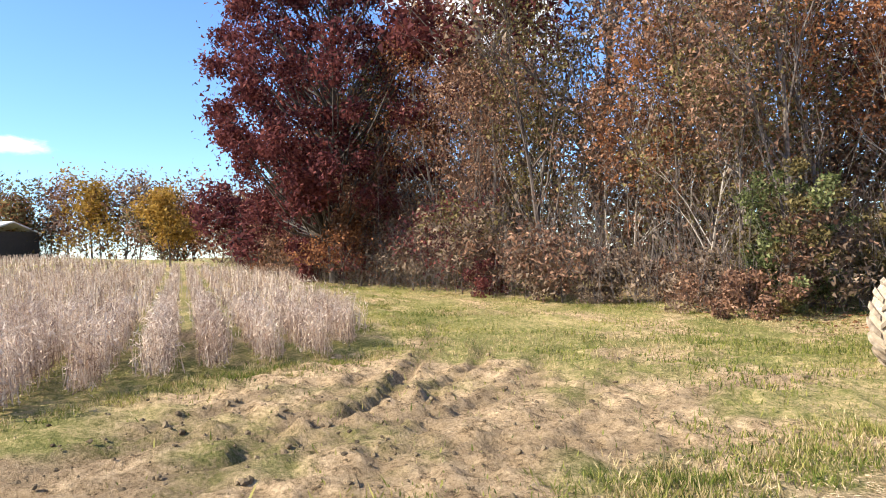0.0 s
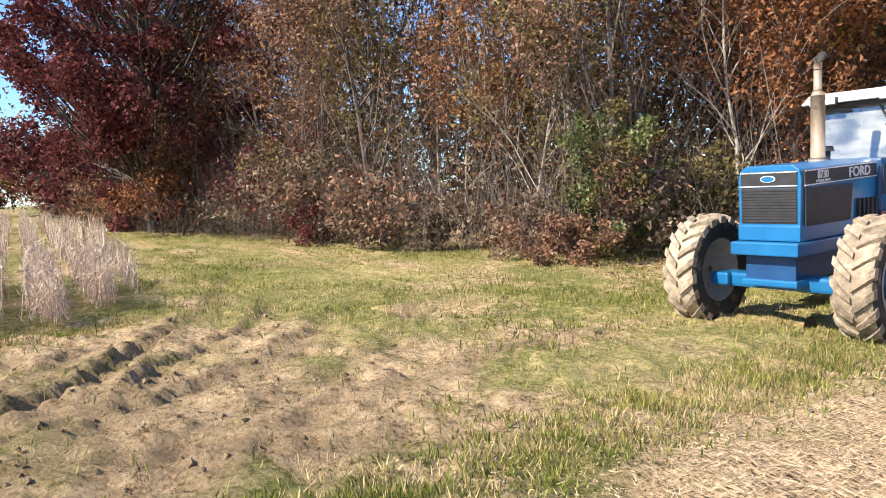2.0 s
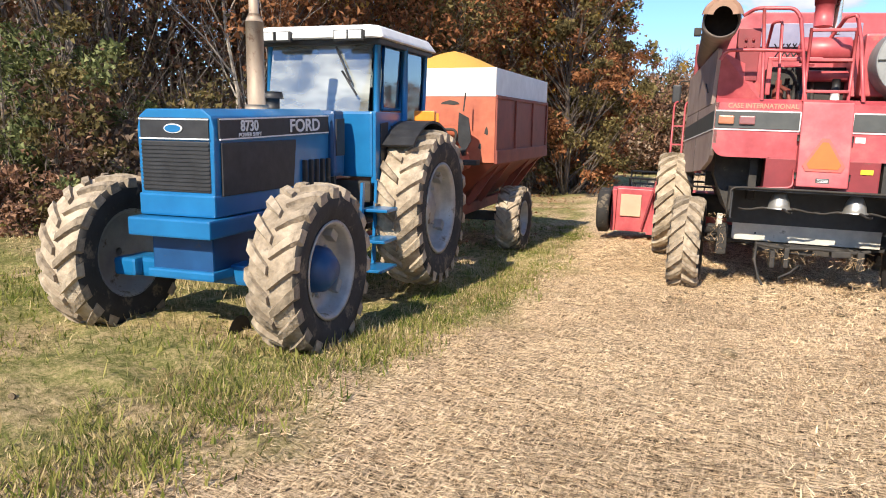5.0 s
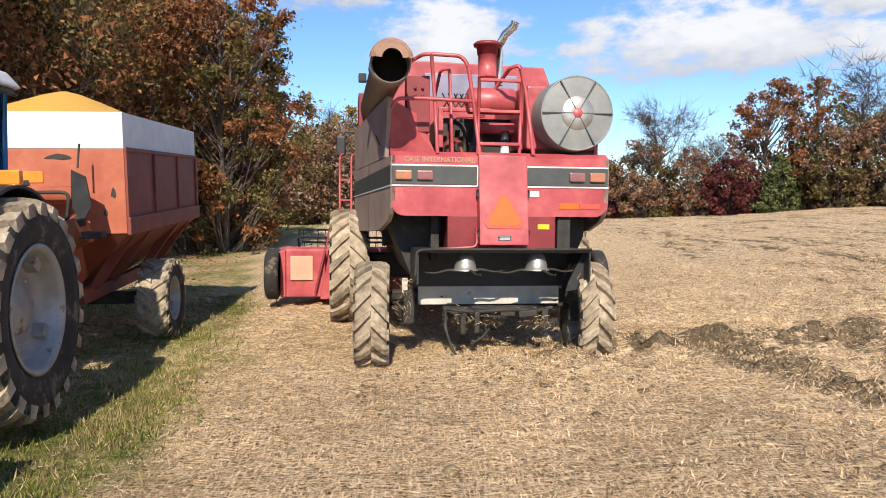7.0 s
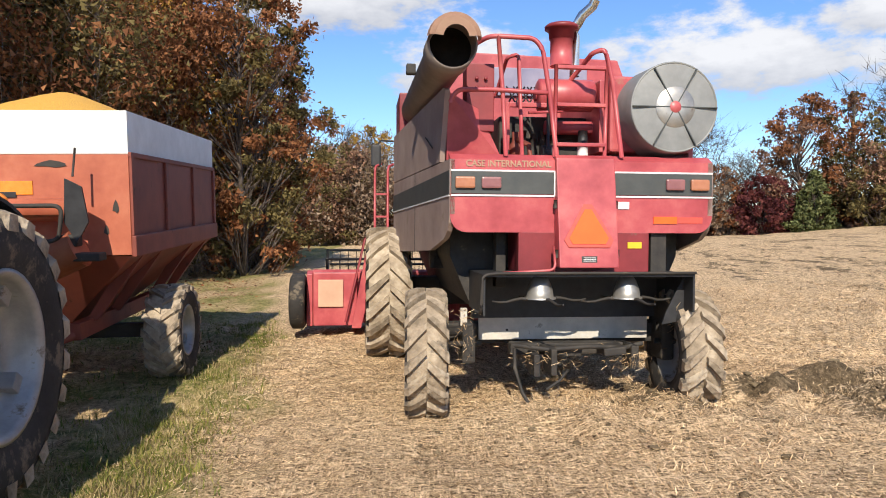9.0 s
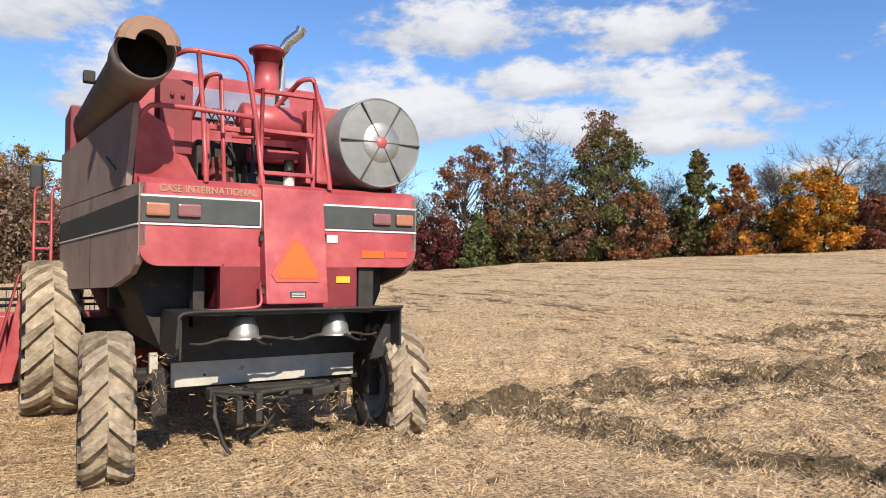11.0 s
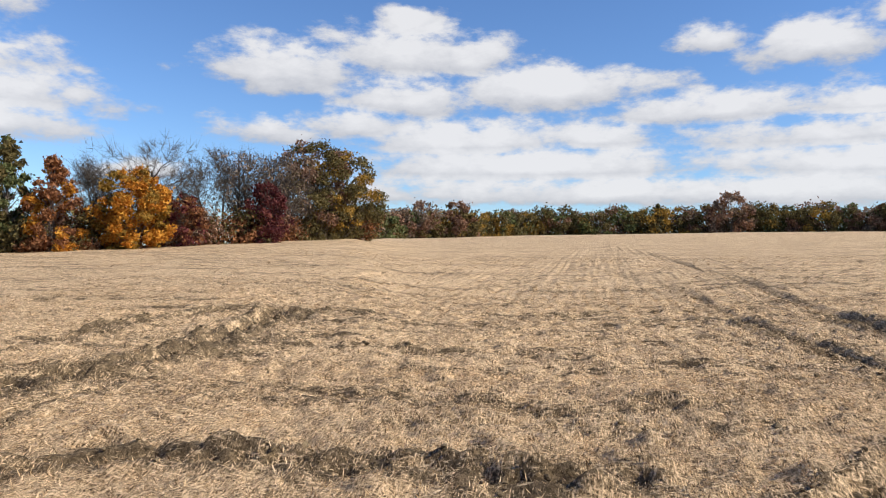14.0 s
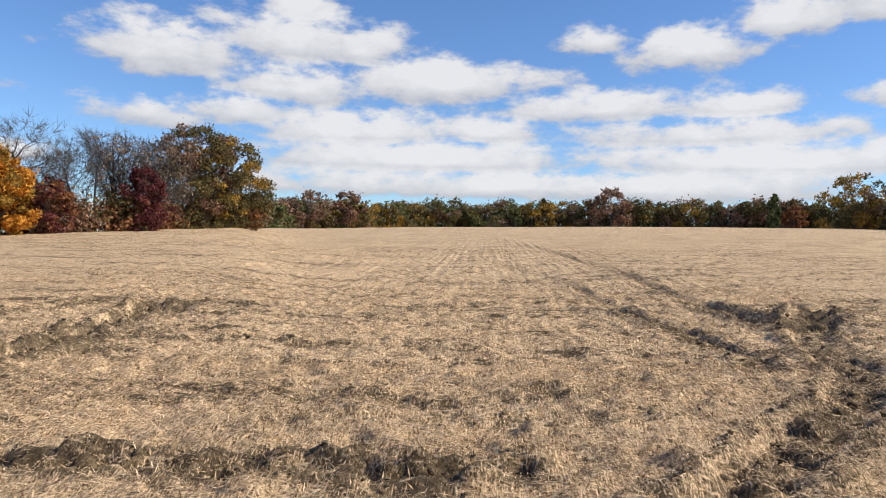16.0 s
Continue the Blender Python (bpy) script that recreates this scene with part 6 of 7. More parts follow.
def tree(name, x, y, height, width, leaf, seed, leaves=2500, size=0.13, where="at the wood's edge", bark=None, lean=(0, 0), trunk=0.018, depth=3, low=0.0, gaps=0.35, group="", sink=0.0, start=0.2, puff=0.05):
    """One tree: a trunk with limbs, and a crown of single leaves round the twigs. leaf None: bare."""
    s = Skeleton(seed)
    rs = s.rs
    s.bushy = leaf is None
    s.limb((0, 0, -0.15), (lean[0], lean[1], 1), height * 0.86, height * trunk, 0, depth, 0.62 * min(1.25, width / (height * 0.5) * 0.5 + 0.45), 0.55, 6 if leaf is None else 5, start)
    tips = np.array(s.tips)
    top = tips[:, 2].max()
    tips[:, 2] *= 1.0
    scale_xy = (width / 2) / max(0.1, np.percentile(np.hypot(tips[:, 0] - lean[0] * height * 0.4, tips[:, 1] - lean[1] * height * 0.4), 92))
    k = min(1.6, max(0.4, scale_xy))
    v = np.array(s.verts)
    grow = np.clip(v[:, 2] / (height * 0.25), 0, 1)
    for arr, g in ((v, grow), (tips, np.clip(tips[:, 2] / (height * 0.25), 0, 1))):
        arr[:, 0] = arr[:, 0] * (1 + (k - 1) * g)
        arr[:, 1] = arr[:, 1] * (1 + (k - 1) * g)
        arr[:, 2] *= height / top
    base = float(land(x, y)) - sink
    words = TREE_WORDS[leaf] if leaf else "bare grey branches"
    ob = thing(name, pose(x, y, base, 0, 0, 0), ("tree with " if name == "tree" else "shrub with ") + words + " " + where, name, group)
    raw("trunk", v.tolist(), s.faces, bark or BARK, ob)
    if leaf:
        tips = tips[tips[:, 2] > low * height]
        # whole sprays are missing here and there
        keep = rs.rand(len(tips)) > gaps
        tips = tips[keep] if keep.sum() > 8 else tips
        pick = tips[rs.randint(len(tips), size=leaves)]
        c = pick + rs.normal(size=(leaves, 3)) * np.array((1, 1, 0.8)) * width * puff
        u, w = unit(rs, leaves), unit(rs, leaves)
        w = np.cross(u, w)
        sz = size * (0.6 + 0.8 * rs.rand(leaves, 1))
        quads_mesh("crown", c, u * sz, w * sz * 0.65, LEAF[leaf], ob, sides=3)
    else:
        # fine twigs of a bare crown
        n2 = 3200
        pick = tips[rs.randint(len(tips), size=n2)]
        u = unit(rs, n2) + np.array((0, 0, 0.55)) + pick * np.array((1, 1, 0)) / (np.hypot(pick[:, 0], pick[:, 1])[:, None] + 0.3) * 0.6
        u *= height * rs.uniform(0.02, 0.055, (n2, 1))
        w = np.cross(u, unit(rs, n2))
        w *= height * 0.0016 / (np.linalg.norm(w, axis=1, keepdims=True) + 1e-6)
        quads_mesh("fine_branching", pick + u * 0.8, u, w, bark or BARK, ob, sides=3)
    return ob


def crowned(name, x, y, height, width, leaf, seed, leaves=6000, size=0.16, shape="round", low=0.12, clumps=46, where="along the far hedgerow", bark=None, trunk=0.016, sink=0.4, tuft=0.13, second=None, squash=0.75):
    """A tree with a full crown: limbs that end in clumps of single leaves inside a rounded or pointed outline."""
    s = Skeleton(seed)
    rs = s.rs
    f = low + (1 - low) * (np.arange(clumps) + rs.rand(clumps)) / clumps
    if shape == "cone":
        env = np.clip((1.03 - f) / (1 - low), 0, 1) ** 0.75 * np.clip((f - low) / 0.12 + 0.5, 0, 1)
    elif shape == "fan":
        env = np.clip((f - low) / (0.75 - low) * 0.85 + 0.1, 0, 1) * np.sqrt(np.clip(1 - ((f - 0.72) / 0.3) ** 2 * (f > 0.72), 0.05, 1))
    else:
        env = np.sqrt(np.clip(1 - np.where(f > 0.5, (f - 0.5) / 0.53, (0.5 - f) / (0.62 - low)) ** 2, 0.02, 1))
    az = rs.rand(clumps) * 2 * math.pi
    lump = 1 + 0.16 * np.sin(2 * az + seed) + 0.12 * np.sin(3 * az + 5 * f + 2 * seed)
    rad = env * lump * width * 0.55 * (0.25 + 0.72 * np.sqrt(rs.rand(clumps)))
    cc = np.stack([rad * np.cos(az), rad * np.sin(az), f * height * (1 - tuft * 0.4)], 1)
    size_c = width * tuft * rs.uniform(0.65, 1.35, clumps) * (0.55 + 0.45 * env)
    spine = [np.array((0, 0, -0.3))]
    for k in range(1, 7):
        spine.append(np.array((rs.normal(0, 0.012) * height, rs.normal(0, 0.012) * height, height * 0.15 * k)))
    s.bar(spine, height * trunk, height * trunk * 0.2, 7)
    for c in cc:
        z0 = max(height * low * 0.6, c[2] - 0.75 * math.hypot(c[0], c[1]) - 0.1 * height)
        k = min(5, int(z0 / (height * 0.15)))
        p = spine[k] + (spine[k + 1] - spine[k]) * (z0 / (height * 0.15) - k)
        q = p * 0.45 + c * 0.55 + np.array((0, 0, -0.06 * height * rs.rand()))
        s.bar([p, q, c], height * trunk * 0.3, height * trunk * 0.06, 4)
    ob = thing(name, pose(x, y, float(land(x, y)) - sink, 0, 0, 0), ("tree with " if name == "tree" else "shrub with ") + TREE_WORDS[leaf] + " " + where, name)
    raw("trunk", [tuple(v) for v in s.verts], s.faces, bark or BARK, ob)
    prob = size_c ** 2 / (size_c ** 2).sum()
    pick = rs.choice(clumps, leaves, p=prob)
    c = cc[pick] + unit(rs, leaves) * (size_c[pick] * rs.rand(leaves) ** 0.45)[:, None] * np.array((1, 1, squash))
    # loose leaves between the clumps
    stray = rs.rand(leaves) < 0.2
    c[stray] += rs.normal(size=(int(stray.sum()), 3)) * width * np.array((0.035, 0.035, 0.04))
    u = unit(rs, leaves)
    w = np.cross(u, unit(rs, leaves))
    sz = size * (0.6 + 0.8 * rs.rand(leaves, 1))
    kinds = [(leaf, np.ones(leaves, bool))]
    if second:
        other = (rs.rand(clumps) < 0.4)[pick]
        kinds = [(leaf, ~other), (second, other)]
    for key, sel in kinds:
        quads_mesh("crown", c[sel], (u * sz)[sel], (w * sz * 0.7)[sel], LEAF[key], ob, sides=3)
    return ob


rs0 = np.random.RandomState(11)
EDGE = np.array([(-62, 0.5), (-42, 5.2), (-31, 7.6), (-21, 10.2), (-15.5, 12.0), (-11.6, 13.6), (-10.3, 16.5), (-9.8, 22), (-9.3, 32), (-9.6, 46)])
SEG = np.hypot(*np.diff(EDGE, axis=0).T)
RUN = np.concatenate([[0], np.cumsum(SEG)])


def along(s, back):
    """A plan point s metres along the wood's edge and so far inside it."""
    x, y = np.interp(s, RUN, EDGE[:, 0]), np.interp(s, RUN, EDGE[:, 1])
    i = min(len(SEG) - 1, max(0, int(np.searchsorted(RUN, s) - 1)))
    t = (EDGE[i + 1] - EDGE[i]) / SEG[i]
    return x - t[1] * back, y + t[0] * back


n_tree = 0
# the large trees that stand out
crowned("tree", -30.4, 7.6, 15.5, 11.0, "maroon", 1, 60000, 0.10, "round", 0.22, 190, "at the wood's edge", DARK_BARK, 0.014, 0.0, 0.07)
crowned("tree", -33.4, 7.6, 3.4, 4.2, "maroon", 10, 7000, 0.09, "round", 0.02, 40, "at the wood's edge", None, 0.012, 0.0)
tree("tree", -28.6, 8.4, 6.0, 4.2, "brown", 8, 4200, 0.08, gaps=0.1, start=0.04, trunk=0.01)
tree("tree", -28.2, 7.6, 3.6, 3.4, "rust", 9, 2600, 0.07, gaps=0.1, start=0.04, trunk=0.01)
tree("tree", -24.0, 13.5, 16.0, 8.0, "maroon", 2, 5000, 0.17, low=0.2, gaps=0.2)
tree("tree", -38.5, 6.6, 5.5, 5.0, "maroon", 6, 2200, 0.16, gaps=0.1, start=0.05)
tree("tree", -47.0, 4.6, 6.0, 5.5, "maroon", 7, 2200, 0.18, gaps=0.1, start=0.05)
tree("tree", -14.8, 17.0, 15.0, 7.0, "brown", 3, 2600, 0.12, bark=PALE_BARK, lean=(-0.16, -0.10), trunk=0.016, low=0.4, gaps=0.5)
crowned("tree", -11.2, 14.7, 3.7, 2.5, "green", 4, 9000, 0.055, "round", 0.04, 60, "at the wood's edge", None, 0.012, 0.0, 0.12, "olive")
crowned("shrub", -12.6, 13.4, 1.2, 2.2, "brown", 5, 3200, 0.045, "round", 0.0, 30, "at the foot of the wood", None, 0.01, 0.0, 0.14, "dun")
crowned("shrub", -11.0, 13.2, 1.1, 1.9, "brown", 6, 3000, 0.05, "round", 0.0, 30, "at the foot of the wood", None, 0.01, 0.0, 0.14)
crowned("shrub", -19.4, 10.6, 1.4, 1.8, "maroon", 7, 2600, 0.05, "round", 0.0, 26, "at the foot of the wood", None, 0.01, 0.0, 0.14)
for k, (x, y, h) in enumerate(((-7.7, 36.0, 12.0), (-8.0, 40.5, 12.5), (-9.0, 45.5, 12.0), (-10.2, 51.0, 11.0))):
    crowned("tree", x, y, h, h * 0.46, ("rust", "olive", "rust", "gold")[k], 40 + k, 16000, 0.10, "round", 0.02, 150, "at the end of the wood", None, 0.011, 0.2, 0.075, ("olive", "rust", "brown", "olive")[k])
# the front rows of the wood
s_at = 22.0
while s_at < RUN[-1]:
    x, y = along(s_at, rs0.uniform(0.6, 3.2))
    far = np.interp(s_at, [20, 45, 62, 70, RUN[-1]], [0, 0, 0.6, 1.0, 1.0])
    h = rs0.uniform(7.5, 14.5) if far < 0.5 else rs0.uniform(9.5, 13.5)
    kind = str(rs0.choice(["brown", "brown", "rust", "rust", "olive", "brown"])) if far < 0.5 else str(rs0.choice(["rust", "brown", "gold", "rust", "olive"]))
    count = int(rs0.uniform(2200, 4000)) if far < 0.5 else int(rs0.uniform(5000, 7500))
    tree("tree", x, y, h, h * rs0.uniform(0.32, 0.5), kind, 100 + n_tree, int(count * 1.25), 0.062 if far < 0.5 else 0.088, start=0.1, trunk=rs0.uniform(0.007, 0.011), bark=PALE_BARK if rs0.rand() < 0.3 else BARK, lean=tuple(rs0.normal(size=2) * 0.10), low=0.04, gaps=0.55 if far < 0.5 else 0.3, puff=0.06)
    n_tree += 1
    s_at += rs0.uniform(0.9, 1.9)
# deeper in
s_at = 12.0
while s_at < RUN[-1] - 4:
    x, y = along(s_at, rs0.uniform(3.8, 13.0))
    h = rs0.uniform(12, 18) if s_at < 62 else rs0.uniform(10, 13.5)
    tree("tree", x, y, h, h * rs0.uniform(0.4, 0.6), str(rs0.choice(["brown", "rust", "maroon", "brown", "olive", "dun"])), 300 + n_tree, 1500 if s_at < 62 else 4000, 0.12, "deeper in the wood", trunk=rs0.uniform(0.010, 0.014), low=0.04, gaps=0.4, start=0.08, puff=0.07, depth=2)
    n_tree += 1
    s_at += rs0.uniform(2.0, 3.4)
# shrubs along the edge
s_at = 18.0
while s_at < RUN[-1]:
    x, y = along(s_at, rs0.uniform(-0.5, 1.6))
    h = rs0.uniform(1.3, 3.4)
    near = 43 < s_at < 52
    tree("shrub", x, y, h * (0.7 if near else 1), h * rs0.uniform(0.7, 1.1), str(rs0.choice(["dun", "brown", "brown"] if near else ["brown", "dun", "maroon", "olive", "brown", "rust", "dun"])), 600 + n_tree, int(rs0.uniform(600, 1300)), 0.075, "at the foot of the wood", trunk=0.007, depth=2, gaps=0.15, start=0.03, puff=0.08)
    n_tree += 1
    s_at += rs0.uniform(0.6, 1.2)
# trees beyond the field: bearing, distance, height, width, leaf, second leaf, outline, leaves
FAR = [(-5.6, 74, 12.0, 6.0, "gold", "olive", "round", 7000), (-8.5, 62, 9, 7, "olive", "brown", "round", 6000), (-3, 72, 7, 6, "dun", "rust", "round", 4500), (-0.6, 74, 8.5, 7, "olive", None, "round", 5000), (2, 74, 7.5, 7, "brown", "rust", "round", 5000), (5, 72, 8.5, 6.5, "rust", "olive", "round", 5000),
       (8, 69, 7.5, 6.5, "brown", None, "round", 5000), (11.5, 66, 8, 5, "rust", "brown", "round", 4000), (14.6, 64, 5.4, 5, "brown", "maroon", "round", 4000), (18.3, 62, 6.6, 4.6, "brown", "olive", "round", 5000), (22.0, 62, 5.6, 3.6, "rust", "dun", "round", 2500), (24.9, 61, 4.6, 4.2, "maroon", None, "round", 4500),
       (27.4, 63, 11.0, 5.2, "rust", "brown", "round", 7000), (28.2, 60.5, 4.6, 3.0, "green", None, "cone", 3600), (30.6, 63, 10.6, 4.0, "rust", "olive", "round", 4200), (32.2, 61, 6.4, 5, "olive", "brown", "round", 5200), (34.8, 61.5, 6.8, 5, "brown", "olive", "round", 5200), (37.9, 63.5, 13.4, 4.6, "brown", "rust", "round", 5200),
       (38.6, 62, 11.6, 6.0, "green", "olive", "round", 9000), (40.6, 60.5, 5.6, 4, "rust", "brown", "round", 4500), (45.2, 62, 8.9, 3.8, "olive", "green", "cone", 8000), (47.9, 60.5, 7.2, 4.8, "rust", "orange", "cone", 9000), (53.0, 60, 6.3, 4.5, "orange", "gold", "round", 9000), (56.4, 62, 4.2, 3.6, "maroon", "rust", "round", 3600),
       (60.8, 68, 8.6, 5.5, "dun", None, "fan", 900), (63.0, 66, 5.4, 3.6, "maroon", None, "round", 4000), (64.6, 71, 8.8, 6, "dun", None, "fan", 1400), (66.3, 74, 10.4, 6.6, "olive", "brown", "round", 11000), (68.4, 76, 9.6, 6.8, "olive", "gold", "round", 11000), (69.7, 79, 6.0, 5, "olive", None, "round", 5000)]
for i, (b, d, h, w, leaf, second, shape, n) in enumerate(FAR):
    crowned("tree", d * math.sin(radians(b)), 9 + d * math.cos(radians(b)), h + 0.5, w * 1.12, leaf, 900 + i, int(n * 1.5), 0.14, shape, 0.02 if h < 9 else 0.05, 110, second=second, tuft=0.115)
# bare trees among them: bearing, distance, height, width
for i, (b, d, h, w) in enumerate(((-4.4, 80, 12, 8), (-7.4, 76, 12, 7), (19.9, 62, 10.0, 6), (22.6, 63, 6.5, 4), (34.0, 64, 12.4, 8.5), (42.6, 63, 8.4, 5), (43.6, 64, 8.0, 4), (50.2, 63, 8.2, 4.5), (51.2, 64, 7.8, 4), (55.1, 64, 9.6, 8.0), (58.4, 67, 8.6, 5.0), (59.6, 68, 9.0, 5.5), (61.8, 69, 9.0, 6), (63.6, 70, 8.8, 5.5), (24.0, 64, 7.0, 4))):
    tree("tree", d * math.sin(radians(b)), 9 + d * math.cos(radians(b)), h, w, None, 960 + i, 1, 0.15, "along the far hedgerow", trunk=0.020, depth=3, start=0.16, sink=0.5, bark=DARK_BARK)
for i in range(80):
    b = -9 + i * 1.0 + rs0.uniform(-0.4, 0.4)
    d = np.interp(b, [-9, 9, 50, 60, 70], [71, 67, 61, 64, 77]) + rs0.uniform(-0.4, 2.0)
    tree("shrub", d * math.sin(radians(b)), 9 + d * math.cos(radians(b)), rs0.uniform(2.4, 4.4), rs0.uniform(3.0, 4.6), str(rs0.choice(["brown", "dun", "olive", "rust", "brown", "olive"])), 1000 + i, 1300, 0.16, "along the far hedgerow", trunk=0.01, depth=1, gaps=0.02, start=0.02, puff=0.12, sink=0.9)
# the hedge that closes the end of the lane
for i in range(20):
    b = -21 + i * 0.9 + rs0.uniform(-0.2, 0.2)
    d = rs0.uniform(60, 72)
    h = rs0.uniform(7.5, 10.5)
    tree("tree", d * math.sin(radians(b)), 9 + d * math.cos(radians(b)), h, h * 0.6, str(rs0.choice(["brown", "olive", "rust", "dun", "dun"] if b > -9 else ["brown", "olive", "dun"])), 1300 + i, 4200, 0.17, "beyond the end of the lane", trunk=0.012, depth=2, gaps=0.02, start=0.02, puff=0.12, sink=0.8)
# the line at the end of the field
def far_edge(b):
    return np.interp(b, [69, 74, 84, 100, 115, 122, 128], [150, 186, 236, 246, 236, 205, 190])


for i in range(86):
    b = 70.0 + i * 0.67 + rs0.uniform(-0.15, 0.15)
    d = far_edge(b) + rs0.uniform(0, 9)
    h = rs0.uniform(9.4, 12.6)
    leaf, second = (("olive", "gold"), ("olive", "brown"), ("green", "olive"), ("gold", "olive"), ("brown", "dun"), ("olive", "green"))[rs0.randint(6)]
    crowned("tree", d * math.sin(radians(b)), 9 + d * math.cos(radians(b)), h, h * rs0.uniform(0.85, 1.2), leaf, 1200 + i, 2400, 0.40, "round", 0.0, 40, "at the end of the field", DARK_BARK, 0.012, 2.6, 0.15, second)
# those that stand above it: bearing, nearer by, height, width, leaves, outline
for i, (b, near, h, w, leaf, second, shape) in enumerate(((71.6, 4, 12.0, 9, "olive", "green", "round"), (75.2, 4, 13.0, 12, "dun", "brown", "fan"), (78.3, 6, 13.0, 11, "brown", "olive", "round"), (99.5, 6, 15.5, 13, "brown", "dun", "round"), (94.2, 3, 12.5, 6, "olive", None, "cone"), (111.2, 6, 13.0, 6, "green", None, "cone"), (112.6, 10, 9.0, 6, "rust", None, "round"),
                                                         (116.2, 10, 18.0, 15, "gold", "olive", "round"), (118.4, 5, 15.5, 9, "dun", "olive", "fan"), (119.5, 5, 15.0, 9, "olive", "gold", "round"), (120.6, 8, 13.5, 7, "green", None, "cone"), (121.4, 6, 14.5, 7, "green", "olive", "cone"))):
    d = far_edge(b) - near
    crowned("tree", d * math.sin(radians(b)), 9 + d * math.cos(radians(b)), h, w, leaf, 1330 + i, 4200 if shape != "fan" else 1600, 0.40, shape, 0.0 if shape != "fan" else 0.15, 60, "at the end of the field", DARK_BARK, 0.014, 2.6, 0.12, second)
# the line beyond the standing beans
for i in range(34):
    b = -112 + i * 1.15 + rs0.uniform(-0.3, 0.3)
    d = np.interp(b, [-112, -100, -90, -76], [125, 112, 82, 48]) + rs0.uniform(0, 6)
    h = np.interp(b, [-112, -98, -92, -84, -76], [12, 13, 11.5, 9.5, 8]) * rs0.uniform(0.8, 1.15)
    leaf = str(rs0.choice(["gold", "olive", "brown", "rust", "dun"])) if b < -89 else str(rs0.choice(["maroon", "brown", "rust", "maroon", "dun"]))
    tree("tree", d * math.sin(radians(b)), 9 + d * math.cos(radians(b)), h, h * rs0.uniform(0.5, 0.85), leaf if rs0.rand() > 0.12 else None, 1400 + i, 2400, 0.26, "beyond the bean field", trunk=0.013, depth=2, gaps=0.03, start=0.02, puff=0.12, sink=2.0)
tree("tree", -58.5, 0.2, 6.6, 4.0, "gold", 1500, 3800, 0.15, "beyond the bean field", start=0.03, puff=0.1)
# thin stems and twigs at the foot of the wood
n = 3600
sa = rs0.uniform(16, RUN[-1], n)
bk = rs0.gamma(1.6, 1.1, n) - 0.7
px_, py_ = np.array([along(a, b) for a, b in zip(sa, bk)]).T
hh = rs0.gamma(3.0, 0.62, n) + 0.4
stem_c = np.stack([px_, py_, land(px_, py_) + hh * 0.5], 1)
u = np.stack([rs0.normal(0, 0.30, n), rs0.normal(0, 0.30, n), np.ones(n)], 1) * (hh * 0.55)[:, None]
w = np.stack([np.cos(sa * 9), np.sin(sa * 9), np.zeros(n)], 1) * (0.005 + 0.006 * rs0.rand(n))[:, None]
tagged(quads_mesh("brush_stems", np.concatenate([stem_c, stem_c]), np.concatenate([u, u]), np.concatenate([w, np.cross(w, (0, 0, 1))]), BARK), "thin bare grey stems crowding the wood's edge", "brush", kind="stuff")
n = 16000
j = rs0.randint(len(px_), size=n)
c = stem_c[j] + (u[j] * rs0.uniform(-0.8, 0.95, (n, 1))) + rs0.normal(0, 0.16, (n, 3))
a1, a2 = unit(rs0, n), unit(rs0, n)
tw = a1 * rs0.uniform(0.10, 0.35, (n, 1))
tagged(quads_mesh("brush_twigs", c, tw, np.cross(a1, a2) * 0.004, BARK), "tangle of fine grey-brown twigs", "brush", kind="stuff")
n = 9000
j = rs0.randint(len(px_), size=n)
c = stem_c[j] + (u[j] * rs0.uniform(-0.9, 0.8, (n, 1))) + rs0.normal(0, 0.14, (n, 3))
a1, a2 = unit(rs0, n), unit(rs0, n)
sz = rs0.uniform(0.025, 0.06, (n, 1))
tagged(quads_mesh("brush_leaves", c, a1 * sz, np.cross(a1, a2) * sz * 0.6, LEAF["brown"]), "scattered brown leaves on the brush", "leaves", kind="stuff")

# thickets at the back of the wood
n = 18000
sa = rs0.uniform(4, RUN[-1] + 6, n)
bk = rs0.uniform(9.0, 17.0, n)
ux, uy = np.array([along(a, b) for a, b in zip(sa, bk)]).T
uz = land(ux, uy) + rs0.uniform(0, 1, n) * (4.0 + 5.0 * value_noise(ux, uy, 2.4, 52))
a1, a2 = unit(rs0, n), unit(rs0, n)
sz = rs0.uniform(0.14, 0.30, (n, 1))
for key, sel in (("brown", np.arange(n) % 2 == 0), ("dun", np.arange(n) % 2 == 1)):
    tagged(quads_mesh("thicket", np.stack([ux, uy, uz], 1)[sel], (a1 * sz)[sel], (np.cross(a1, a2) * sz * 0.6)[sel], LEAF[key]), "dim brown thicket at the back of the wood", "thicket", kind="stuff")

